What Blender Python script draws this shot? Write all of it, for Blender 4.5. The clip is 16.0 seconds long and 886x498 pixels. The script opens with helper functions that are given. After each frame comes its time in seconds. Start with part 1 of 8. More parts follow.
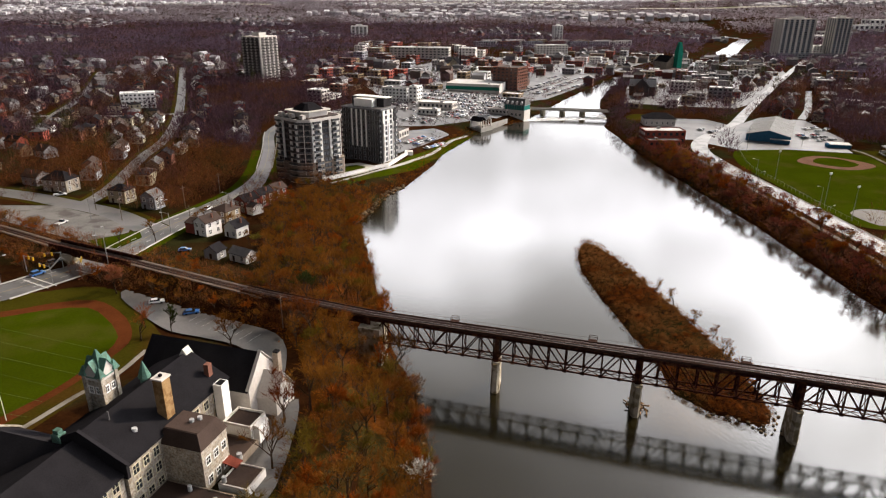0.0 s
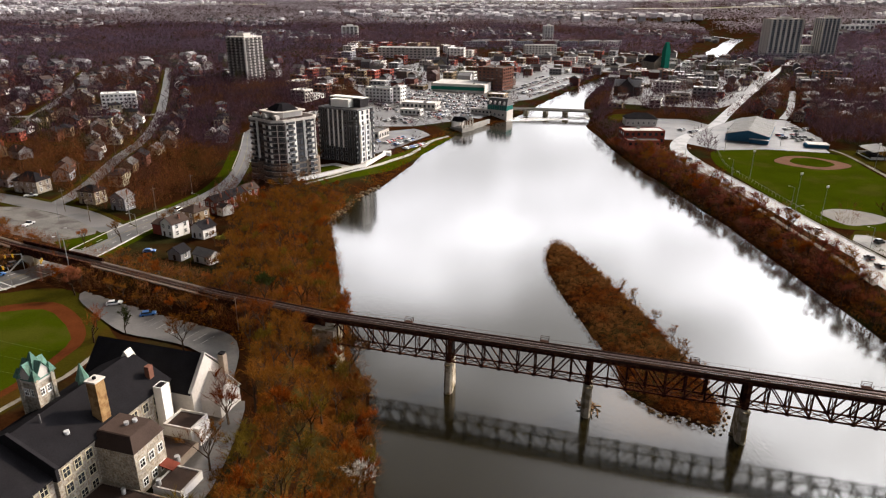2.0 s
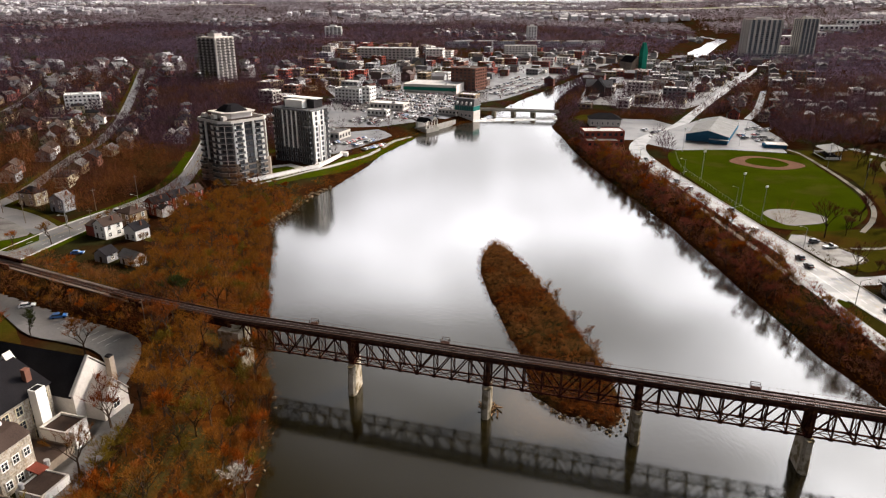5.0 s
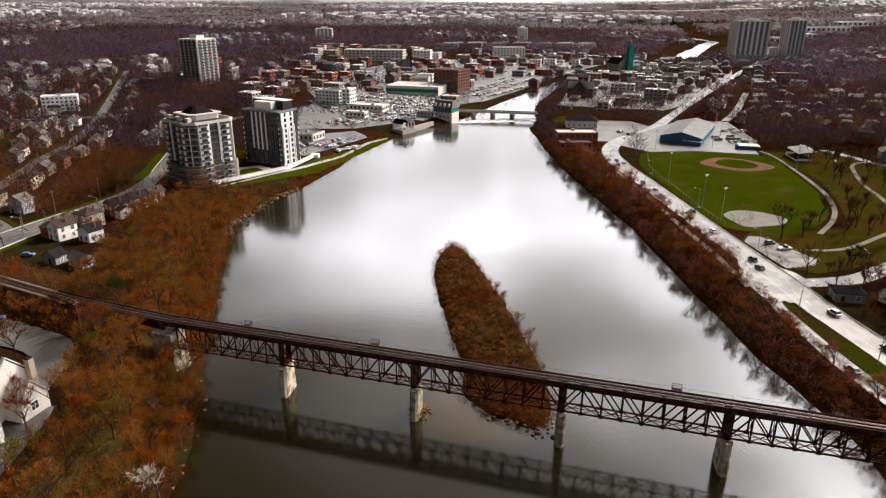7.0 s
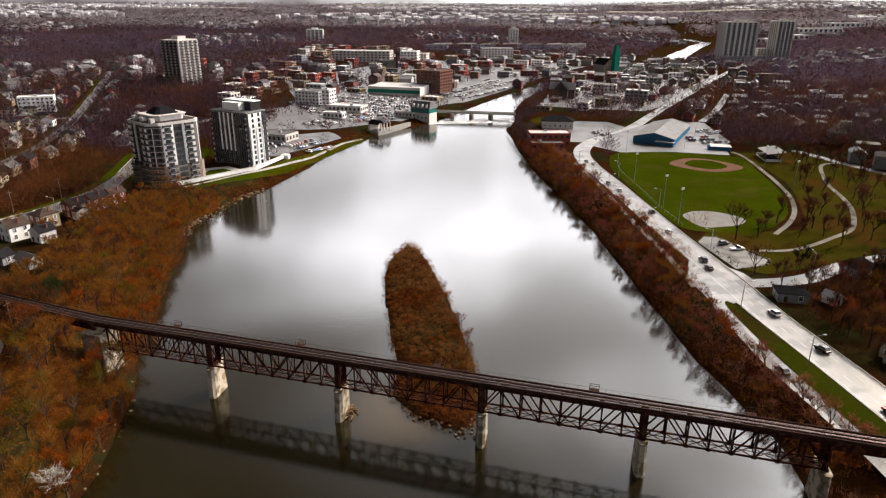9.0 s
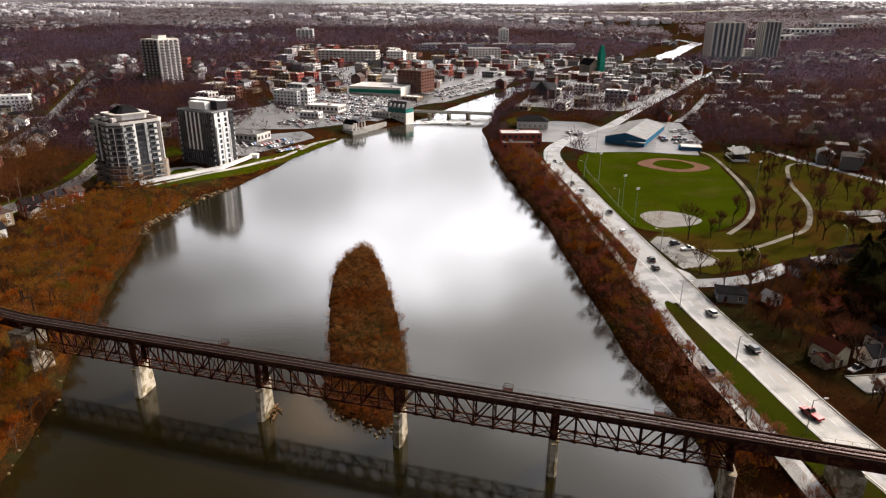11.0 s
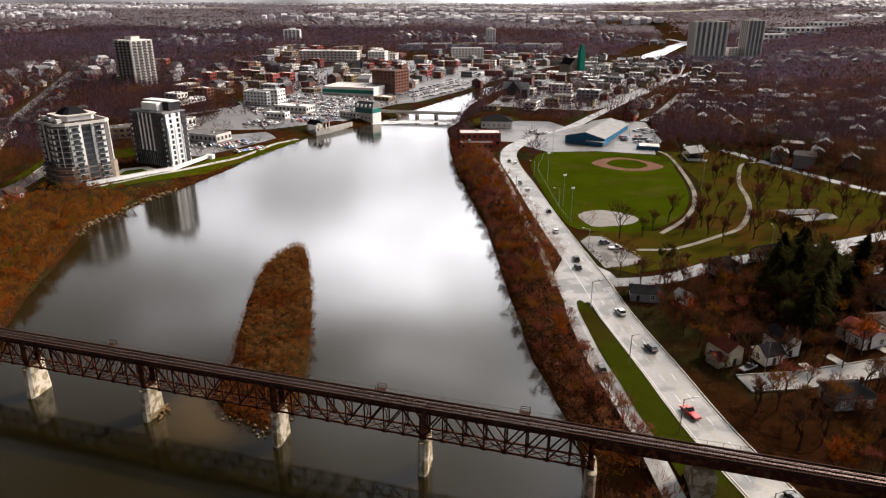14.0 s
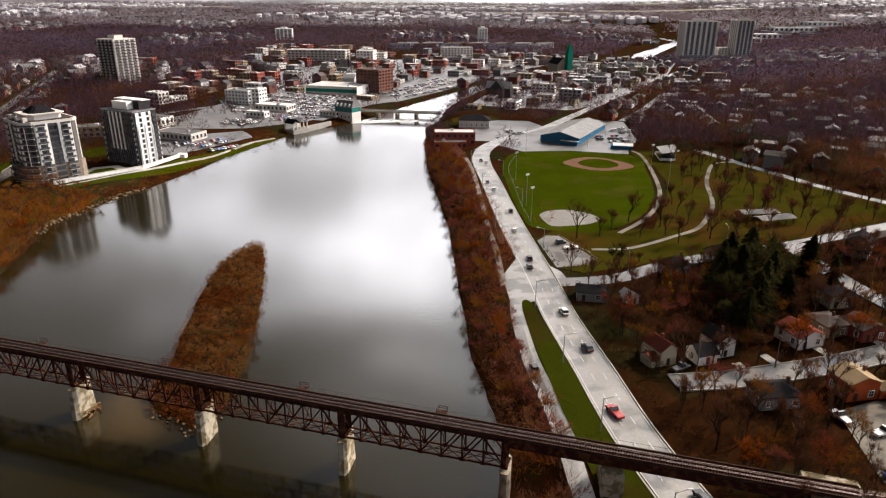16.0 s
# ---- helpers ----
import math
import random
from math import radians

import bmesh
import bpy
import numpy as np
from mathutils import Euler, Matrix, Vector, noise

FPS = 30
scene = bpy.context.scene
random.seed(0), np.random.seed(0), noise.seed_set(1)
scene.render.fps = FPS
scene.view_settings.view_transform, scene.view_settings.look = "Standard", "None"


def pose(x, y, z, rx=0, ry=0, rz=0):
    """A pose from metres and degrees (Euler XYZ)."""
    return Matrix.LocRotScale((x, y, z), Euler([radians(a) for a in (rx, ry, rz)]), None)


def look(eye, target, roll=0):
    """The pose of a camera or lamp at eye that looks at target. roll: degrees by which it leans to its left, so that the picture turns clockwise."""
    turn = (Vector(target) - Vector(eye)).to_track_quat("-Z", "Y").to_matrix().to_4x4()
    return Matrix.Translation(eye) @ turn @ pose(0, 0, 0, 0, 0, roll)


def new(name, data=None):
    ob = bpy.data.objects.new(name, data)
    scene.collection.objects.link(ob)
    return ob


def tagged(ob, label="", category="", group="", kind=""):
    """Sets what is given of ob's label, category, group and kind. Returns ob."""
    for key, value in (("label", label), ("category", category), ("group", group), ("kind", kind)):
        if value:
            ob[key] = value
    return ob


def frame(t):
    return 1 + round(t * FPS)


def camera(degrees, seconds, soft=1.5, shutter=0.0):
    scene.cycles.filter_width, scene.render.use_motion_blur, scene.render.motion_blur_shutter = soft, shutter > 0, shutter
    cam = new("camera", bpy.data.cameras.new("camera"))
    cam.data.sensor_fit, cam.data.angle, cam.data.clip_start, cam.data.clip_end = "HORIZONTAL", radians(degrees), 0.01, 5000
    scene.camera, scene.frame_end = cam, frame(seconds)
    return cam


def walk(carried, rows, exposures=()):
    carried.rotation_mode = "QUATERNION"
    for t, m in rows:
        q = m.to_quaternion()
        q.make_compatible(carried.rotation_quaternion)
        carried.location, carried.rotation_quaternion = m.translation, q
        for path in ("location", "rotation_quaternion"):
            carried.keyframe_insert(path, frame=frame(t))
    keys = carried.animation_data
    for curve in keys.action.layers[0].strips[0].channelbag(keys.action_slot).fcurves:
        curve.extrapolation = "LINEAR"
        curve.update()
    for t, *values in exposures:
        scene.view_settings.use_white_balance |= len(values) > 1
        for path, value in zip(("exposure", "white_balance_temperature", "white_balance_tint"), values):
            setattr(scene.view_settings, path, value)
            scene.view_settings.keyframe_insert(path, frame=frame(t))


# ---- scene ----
cam = camera(68.0, 16.0, soft=1.2)
PATH = [
    (0, (-0.398, -0.886, 97.393), (-0.405, 0.983, 96.68), 0.3),
    (0.5, (1.893, -0.853, 97.449), (1.888, 1.015, 96.735), 0.3),
    (1, (4.57, -0.722, 97.544), (4.568, 1.146, 96.831), 0.3),
    (1.5, (7.649, -0.632, 97.597), (7.65, 1.236, 96.883), 0.3),
    (2, (11.046, -0.612, 97.623), (11.05, 1.257, 96.91), 0.3),
    (2.5, (14.7, -0.588, 97.6), (14.708, 1.281, 96.886), 0.3),
    (3, (18.563, -0.466, 97.593), (18.572, 1.402, 96.879), 0.3),
    (3.5, (22.552, -0.284, 97.616), (22.562, 1.584, 96.903), 0.3),
    (4, (26.642, -0.2, 97.656), (26.655, 1.669, 96.944), 0.3),
    (4.2, (28.325, -0.176, 97.66), (28.34, 1.693, 96.947), 0.3),
    (6.5, (48.243, -0.011, 97.713), (48.263, 1.859, 97.006), 0.3),
    (7, (52.743, 0.039, 97.693), (52.764, 1.91, 96.986), 0.3),
    (7.5, (57.316, 0.064, 97.661), (57.337, 1.935, 96.955), 0.3),
    (8, (61.914, 0.063, 97.61), (61.936, 1.934, 96.904), 0.3),
    (8.5, (66.514, 0.047, 97.552), (66.537, 1.919, 96.848), 0.3),
    (9, (71.174, 0.009, 97.518), (71.197, 1.881, 96.814), 0.3),
    (11.3, (93.048, -0.229, 97.465), (93.075, 1.643, 96.761), 0.4),
    (11.5, (94.959, -0.264, 97.461), (94.986, 1.608, 96.759), 0.3),
    (12, (99.788, -0.343, 97.467), (99.814, 1.529, 96.765), 0.3),
    (12.5, (104.646, -0.423, 97.507), (104.672, 1.449, 96.805), 0.3),
    (13, (109.428, -0.511, 97.546), (109.454, 1.361, 96.843), 0.3),
    (13.5, (114.175, -0.6, 97.57), (114.201, 1.272, 96.867), 0.3),
    (14, (118.856, -0.653, 97.61), (118.88, 1.219, 96.906), 0.2),
    (14.5, (123.384, -0.758, 97.646), (123.408, 1.114, 96.941), 0.2),
    (15, (127.793, -0.876, 97.695), (127.816, 0.995, 96.99), 0.2),
    (15.5, (132.072, -0.978, 97.725), (132.096, 0.893, 97.02), 0.3),
    (16, (136.303, -1.056, 97.774), (136.328, 0.815, 97.068), 0.3),
]
walk(cam, [(t, look(eye, target, roll)) for t, eye, target, roll in PATH], exposures=((0.0, -0.05, 6520, 13), (16.0, 0.06, 6520, 14)))

# ---- sky, sun ----
GLOW = 95.0                      # thin cloud lit up round the sun
CLOUD = 16.5                     # the light of the cloud cover
SUN_AZ, SUN_EL = 54.0, 34.0      # degrees right of the +y axis, and up
sun_way = Vector((math.sin(radians(SUN_AZ)) * math.cos(radians(SUN_EL)), math.cos(radians(SUN_AZ)) * math.cos(radians(SUN_EL)), math.sin(radians(SUN_EL))))
world = bpy.data.worlds.new("world")
scene.world = world
world.use_nodes = True
wn, wl = world.node_tree.nodes, world.node_tree.links
wn.clear()
w_out, w_bg = wn.new("ShaderNodeOutputWorld"), wn.new("ShaderNodeBackground")
w_sky = wn.new("ShaderNodeTexSky")
w_sky.sky_type, w_sky.sun_disc = "NISHITA", False
w_sky.sun_elevation, w_sky.sun_rotation = radians(SUN_EL), radians(SUN_AZ)
w_sky.air_density, w_sky.dust_density, w_sky.ozone_density = 1.0, 4.0, 1.0
w_co, w_map = wn.new("ShaderNodeTexCoord"), wn.new("ShaderNodeMapping")
w_map.inputs["Scale"].default_value = (1.0, 1.0, 3.2)
w_map.inputs["Location"].default_value = (0.37, 0.12, 0.2)
w_noise = wn.new("ShaderNodeTexNoise")
w_noise.inputs["Scale"].default_value, w_noise.inputs["Detail"].default_value, w_noise.inputs["Roughness"].default_value = 3.4, 6.0, 0.55
w_ramp = wn.new("ShaderNodeValToRGB")
w_ramp.color_ramp.elements[0].position, w_ramp.color_ramp.elements[0].color = 0.40, (0.42, 0.42, 0.41, 1)
w_ramp.color_ramp.elements[1].position, w_ramp.color_ramp.elements[1].color = 0.60, (1.42, 1.42, 1.42, 1)
w_grey = wn.new("ShaderNodeMix")
w_grey.data_type, w_grey.blend_type = "RGBA", "MIX"
w_grey.inputs[0].default_value = 0.78
w_bw = wn.new("ShaderNodeRGBToBW")
w_mul = wn.new("ShaderNodeMix")
w_mul.data_type, w_mul.blend_type = "RGBA", "MULTIPLY"
w_mul.inputs[0].default_value = 1.0
wl.new(w_co.outputs["Generated"], w_map.inputs["Vector"])
wl.new(w_map.outputs[0], w_noise.inputs["Vector"])
wl.new(w_noise.outputs["Fac"], w_ramp.inputs["Fac"])
wl.new(w_sky.outputs[0], w_bw.inputs[0])
wl.new(w_sky.outputs[0], w_grey.inputs[6])
wl.new(w_bw.outputs[0], w_grey.inputs[7])
wl.new(w_grey.outputs[2], w_mul.inputs[6])
wl.new(w_ramp.outputs[0], w_mul.inputs[7])
w_cloud = wn.new("ShaderNodeMix")
w_cloud.data_type, w_cloud.blend_type = "RGBA", "MULTIPLY"
w_cloud.inputs[0].default_value = 1.0
w_dir, w_dot, w_az = wn.new("ShaderNodeSeparateXYZ"), wn.new("ShaderNodeVectorMath"), wn.new("ShaderNodeMapRange")
w_el = wn.new("ShaderNodeValToRGB")
for k, (pos, v) in enumerate(((0.0, 0.40), (0.10, 1.2), (0.20, 1.9), (0.34, 1.9), (0.46, 0.25), (0.58, 0.05), (1.0, 0.03))):
    el = w_el.color_ramp.elements[k] if k < 2 else w_el.color_ramp.elements.new(pos)
    el.position, el.color = pos, (v, v, v * 1.03, 1)
w_dot.operation = "DOT_PRODUCT"
w_dot.inputs[1].default_value = (math.sin(radians(SUN_AZ)), math.cos(radians(SUN_AZ)), 0)
w_az.inputs["From Min"].default_value, w_az.inputs["From Max"].default_value = -0.12, 0.62
w_az.inputs["To Min"].default_value, w_az.inputs["To Max"].default_value = 0.10 * CLOUD, 1.42 * CLOUD
w_tint = wn.new("ShaderNodeMix")
w_tint.data_type, w_tint.blend_type = "RGBA", "MULTIPLY"
w_tint.inputs[0].default_value = 1.0
wl.new(w_co.outputs["Generated"], w_dir.inputs[0])
wl.new(w_co.outputs["Generated"], w_dot.inputs[0])
wl.new(w_dot.outputs["Value"], w_az.inputs["Value"])
wl.new(w_dir.outputs["Z"], w_el.inputs["Fac"])
wl.new(w_el.outputs[0], w_tint.inputs[6])
wl.new(w_az.outputs[0], w_tint.inputs[7])
w_high, w_side, w_hm, w_ha = wn.new("ShaderNodeValToRGB"), wn.new("ShaderNodeMapRange"), wn.new("ShaderNodeMath"), wn.new("ShaderNodeMix")
w_side.interpolation_type = "SMOOTHSTEP"
for k, (pos, v) in enumerate(((0.30, 0.0), (0.42, 1.0), (0.55, 0.9), (0.63, 0.18), (1.0, 0.02))):
    el = w_high.color_ramp.elements[k] if k < 2 else w_high.color_ramp.elements.new(pos)
    el.position, el.color = pos, (v, v, v, 1)
w_side.inputs["From Min"].default_value, w_side.inputs["From Max"].default_value = 0.21, 0.62
w_side.inputs["To Min"].default_value, w_side.inputs["To Max"].default_value = 0.0, 1.95 * CLOUD
w_hm.operation = "MULTIPLY"
w_ha.data_type, w_ha.blend_type = "RGBA", "ADD"
w_ha.inputs[0].default_value = 1.0
wl.new(w_dir.outputs["Z"], w_high.inputs["Fac"])
wl.new(w_dot.outputs["Value"], w_side.inputs["Value"])
wl.new(w_high.outputs[0], w_hm.inputs[0])
wl.new(w_side.outputs[0], w_hm.inputs[1])
wl.new(w_tint.outputs[2], w_ha.inputs[6])
wl.new(w_hm.outputs[0], w_ha.inputs[7])
w_sdot, w_glow = wn.new("ShaderNodeVectorMath"), wn.new("ShaderNodeMapRange")
w_sdot.operation = "DOT_PRODUCT"
w_sdot.inputs[1].default_value = sun_way
w_glow.interpolation_type = "SMOOTHSTEP"
w_glow.inputs["From Min"].default_value, w_glow.inputs["From Max"].default_value = 0.90, 1.0
w_glow.inputs["To Min"].default_value, w_glow.inputs["To Max"].default_value = 0.0, GLOW
w_lit = wn.new("ShaderNodeMix")
w_lit.data_type, w_lit.blend_type = "RGBA", "ADD"
w_lit.inputs[0].default_value = 1.0
wl.new(w_co.outputs["Generated"], w_sdot.inputs[0])
wl.new(w_sdot.outputs["Value"], w_glow.inputs["Value"])
wl.new(w_ha.outputs[2], w_lit.inputs[6])
wl.new(w_glow.outputs[0], w_lit.inputs[7])
wl.new(w_lit.outputs[2], w_cloud.inputs[6])
wl.new(w_ramp.outputs[0], w_cloud.inputs[7])
w_sum = wn.new("ShaderNodeMix")
w_sum.data_type, w_sum.blend_type = "RGBA", "ADD"
w_sum.inputs[0].default_value = 1.0
w_dim = wn.new("ShaderNodeVectorMath")
w_dim.operation = "SCALE"
w_dim.inputs["Scale"].default_value = 0.26
wl.new(w_mul.outputs[2], w_dim.inputs[0])
wl.new(w_dim.outputs[0], w_sum.inputs[6])
wl.new(w_cloud.outputs[2], w_sum.inputs[7])
wl.new(w_sum.outputs[2], w_bg.inputs["Color"])
w_bg.inputs["Strength"].default_value = 0.10
wl.new(w_bg.outputs[0], w_out.inputs["Surface"])
sun = new("sun", bpy.data.lights.new("sun", "SUN"))
sun.data.energy, sun.data.angle, sun.data.color = 5.4, radians(2.0), (1.0, 0.84, 0.63)
sun.matrix_world = look(sun_way * 100, (0, 0, 0))


# ---- materials ----
def mat(name, base, rough=0.85, metal=0.0, vary=0.25, scale=0.5, fine=6.0, bump=0.0, bump_scale=8.0, per="object", hue=0.0, spec=0.0, second=None, second_amount=0.5, second_scale=0.1, leaf=0.0):
    """A surface with grain at two scales, a random lift per object or per island, and fine relief."""
    m = bpy.data.materials.new(name)
    m.use_nodes = True
    n, l = m.node_tree.nodes, m.node_tree.links
    b = n["Principled BSDF"]
    b.inputs["Roughness"].default_value, b.inputs["Metallic"].default_value = rough, metal
    b.inputs["Specular IOR Level"].default_value = spec
    co = n.new("ShaderNodeTexCoord")
    geo = n.new("ShaderNodeNewGeometry")
    n1, n2 = n.new("ShaderNodeTexNoise"), n.new("ShaderNodeTexNoise")
    n1.inputs["Scale"].default_value, n1.inputs["Detail"].default_value = scale, 5.0
    n2.inputs["Scale"].default_value, n2.inputs["Detail"].default_value = fine, 4.0
    for q in (n1, n2):
        l.new(geo.outputs["Position"], q.inputs["Vector"])
    col = n.new("ShaderNodeRGB")
    col.outputs[0].default_value = (*base, 1)
    c_out = col.outputs[0]
    if second:
        n3, r3 = n.new("ShaderNodeTexNoise"), n.new("ShaderNodeMapRange")
        n3.inputs["Scale"].default_value, n3.inputs["Detail"].default_value = second_scale, 6.0
        l.new(geo.outputs["Position"], n3.inputs["Vector"])
        r3.inputs["From Min"].default_value, r3.inputs["From Max"].default_value = 0.62 - 0.3 * second_amount, 0.72 - 0.3 * second_amount
        l.new(n3.outputs["Fac"], r3.inputs["Value"])
        mx = n.new("ShaderNodeMix")
        mx.data_type = "RGBA"
        l.new(r3.outputs[0], mx.inputs[0])
        l.new(c_out, mx.inputs[6])
        mx.inputs[7].default_value = (*second, 1)
        c_out = mx.outputs[2]
    add = n.new("ShaderNodeMath")
    add.operation = "ADD"
    l.new(n1.outputs["Fac"], add.inputs[0])
    l.new(n2.outputs["Fac"], add.inputs[1])
    val = add.outputs[0]
    rnd = None
    if per == "object":
        rnd = n.new("ShaderNodeObjectInfo").outputs["Random"]
    elif per == "island":
        rnd = geo.outputs["Random Per Island"]
    rng = n.new("ShaderNodeMapRange")
    rng.inputs["From Min"].default_value, rng.inputs["From Max"].default_value = 0.6, 1.4
    rng.inputs["To Min"].default_value, rng.inputs["To Max"].default_value = 1 - vary, 1 + vary
    l.new(val, rng.inputs["Value"])
    v_out = rng.outputs[0]
    hsv = n.new("ShaderNodeHueSaturation")
    if rnd is not None:
        r2 = n.new("ShaderNodeMapRange")
        r2.inputs["To Min"].default_value, r2.inputs["To Max"].default_value = 1 - vary * 0.9, 1 + vary * 0.9
        l.new(rnd, r2.inputs["Value"])
        mm = n.new("ShaderNodeMath")
        mm.operation = "MULTIPLY"
        l.new(v_out, mm.inputs[0])
        l.new(r2.outputs[0], mm.inputs[1])
        v_out = mm.outputs[0]
        if hue:
            r4, md = n.new("ShaderNodeMapRange"), n.new("ShaderNodeMath")
            md.operation = "FRACT"
            m7 = n.new("ShaderNodeMath")
            m7.operation = "MULTIPLY"
            m7.inputs[1].default_value = 7.31
            l.new(rnd, m7.inputs[0])
            l.new(m7.outputs[0], md.inputs[0])
            r4.inputs["To Min"].default_value, r4.inputs["To Max"].default_value = 0.5 - hue, 0.5 + hue
            l.new(md.outputs[0], r4.inputs["Value"])
            l.new(r4.outputs[0], hsv.inputs["Hue"])
    l.new(v_out, hsv.inputs["Value"])
    l.new(c_out, hsv.inputs["Color"])
    l.new(hsv.outputs[0], b.inputs["Base Color"])
    if leaf:
        tr, ms, out = n.new("ShaderNodeBsdfTranslucent"), n.new("ShaderNodeMixShader"), n["Material Output"]
        l.new(hsv.outputs[0], tr.inputs["Color"])
        ms.inputs[0].default_value = leaf
        l.new(b.outputs[0], ms.inputs[1])
        l.new(tr.outputs[0], ms.inputs[2])
        l.new(ms.outputs[0], out.inputs["Surface"])
    if bump:
        bp, nb = n.new("ShaderNodeBump"), n.new("ShaderNodeTexNoise")
        nb.inputs["Scale"].default_value, nb.inputs["Detail"].default_value = bump_scale, 5.0
        l.new(geo.outputs["Position"], nb.inputs["Vector"])
        bp.inputs["Strength"].default_value, bp.inputs["Distance"].default_value = bump, 0.1
        l.new(nb.outputs["Fac"], bp.inputs["Height"])
        l.new(bp.outputs[0], b.inputs["Normal"])
    return m


def water_material():
    m = bpy.data.materials.new("river_water")
    m.use_nodes = True
    n, l = m.node_tree.nodes, m.node_tree.links
    b = n["Principled BSDF"]
    b.inputs["Roughness"].default_value = 0.115
    b.inputs["IOR"].default_value = 1.6
    geo, mp = n.new("ShaderNodeNewGeometry"), n.new("ShaderNodeMapping")
    mp.inputs["Scale"].default_value = (1.0, 0.55, 1.0)
    n1, n2, bp = n.new("ShaderNodeTexNoise"), n.new("ShaderNodeTexNoise"), n.new("ShaderNodeBump")
    n1.inputs["Scale"].default_value, n1.inputs["Detail"].default_value = 1.3, 3.0
    n2.inputs["Scale"].default_value, n2.inputs["Detail"].default_value = 0.035, 4.0
    l.new(geo.outputs["Position"], mp.inputs["Vector"])
    l.new(mp.outputs[0], n1.inputs["Vector"])
    l.new(mp.outputs[0], n2.inputs["Vector"])
    mu = n.new("ShaderNodeMath")
    mu.operation = "MULTIPLY"
    l.new(n1.outputs["Fac"], mu.inputs[0])
    l.new(n2.outputs["Fac"], mu.inputs[1])
    bp.inputs["Strength"].default_value, bp.inputs["Distance"].default_value = 0.10, 0.25
    # murky body colour, and a sandy shoal off the island's tip
    dist, rg, ns, ad = n.new("ShaderNodeVectorMath"), n.new("ShaderNodeMapRange"), n.new("ShaderNodeTexNoise"), n.new("ShaderNodeMath")
    dist.operation, ad.operation = "DISTANCE", "ADD"
    dist.inputs[1].default_value = (63, 142, 0)
    ns.inputs["Scale"].default_value, ns.inputs["Detail"].default_value = 0.09, 4.0
    l.new(geo.outputs["Position"], dist.inputs[0])
    l.new(geo.outputs["Position"], ns.inputs["Vector"])
    sc = n.new("ShaderNodeMath")
    sc.operation = "MULTIPLY"
    sc.inputs[1].default_value = 14.0
    l.new(ns.outputs["Fac"], sc.inputs[0])
    l.new(dist.outputs["Value"], ad.inputs[0])
    l.new(sc.outputs[0], ad.inputs[1])
    rg.interpolation_type = "SMOOTHSTEP"
    rg.inputs["From Min"].default_value, rg.inputs["From Max"].default_value = 24.0, 12.0
    l.new(ad.outputs[0], rg.inputs["Value"])
    mx = n.new("ShaderNodeMix")
    mx.data_type = "RGBA"
    mx.inputs[6].default_value, mx.inputs[7].default_value = (0.0105, 0.0078, 0.0017, 1), (0.048, 0.030, 0.010, 1)
    l.new(rg.outputs[0], mx.inputs[0])
    l.new(mx.outputs[2], b.inputs["Base Color"])
    l.new(mu.outputs[0], bp.inputs["Height"])
    l.new(bp.outputs[0], b.inputs["Normal"])
    return m


WATER = water_material()
EARTH = mat("leaf_litter_ground", (0.022, 0.0085, 0.0032), vary=0.5, scale=0.12, fine=1.2, per="", bump=0.4, bump_scale=1.5, second=(0.015, 0.014, 0.005), second_amount=0.40, second_scale=0.03)
GRASS = mat("mown_grass", (0.024, 0.033, 0.0010), vary=0.3, scale=0.06, fine=2.5, per="", second=(0.033, 0.036, 0.004), second_amount=0.28, second_scale=0.05)
VERGE = mat("rough_olive_verge_grass", (0.020, 0.024, 0.0016), vary=0.35, scale=0.07, fine=2.0, per="", second=(0.022, 0.018, 0.003), second_amount=0.35, second_scale=0.06)
DRYGRASS = mat("autumn_grass", (0.030, 0.026, 0.003), vary=0.35, scale=0.08, fine=2.0, per="", second=(0.036, 0.020, 0.004), second_amount=0.36, second_scale=0.04)
ASPHALT = mat("worn_asphalt", (0.105, 0.10, 0.098), spec=0.26, rough=0.5, vary=0.25, scale=0.08, fine=1.5, per="", second=(0.062, 0.061, 0.061), second_amount=0.4, second_scale=0.06)
# Asphalt with sun glare in its base; dark patches mix wear with tree shadow.
GLAREROAD = mat("worn_road_glare_in_colour", (0.21, 0.204, 0.196), spec=0.38, rough=0.48, vary=0.25, scale=0.1, fine=1.5, per="", second=(0.115, 0.112, 0.11), second_amount=0.4, second_scale=0.12)
DUSK = mat("dusky_red_brown_twigs", (0.168, 0.060, 0.030), leaf=0.3, rough=0.9, vary=0.4, scale=0.15, fine=0.8, per="object", hue=0.02)
CONCRETE = mat("pale_concrete", (0.34, 0.325, 0.30), rough=0.85, vary=0.2, scale=0.3, fine=3.0, bump=0.2, per="object")
GRAVEL = mat("pale_gravel", (0.19, 0.175, 0.155), rough=0.95, vary=0.3, scale=0.2, fine=3.0, per="", second=(0.10, 0.09, 0.075), second_amount=0.4, second_scale=0.08)
RUBBLE = mat("grey_rubble_ground", (0.115, 0.108, 0.10), spec=0.2, rough=0.6, vary=0.4, scale=0.15, fine=1.5, per="", second=(0.05, 0.042, 0.035), second_amount=0.4, second_scale=0.12)
GRIT = mat("pale_grey_grit", (0.20, 0.192, 0.183), rough=0.95, vary=0.2, scale=0.2, fine=2.0, per="")
CLAY = mat("infield_clay", (0.125, 0.070, 0.050), rough=0.95, vary=0.2, scale=0.2, fine=2.0, per="")
TRACKRED = mat("running_track_dirt", (0.064, 0.019, 0.0065), rough=0.95, vary=0.3, scale=0.2, fine=2.0, per="")
STEEL = mat("rusty_bridge_steel", (0.028, 0.010, 0.008), rough=0.7, vary=0.4, scale=0.6, fine=5.0, second=(0.065, 0.027, 0.014), second_amount=0.4, second_scale=0.7)
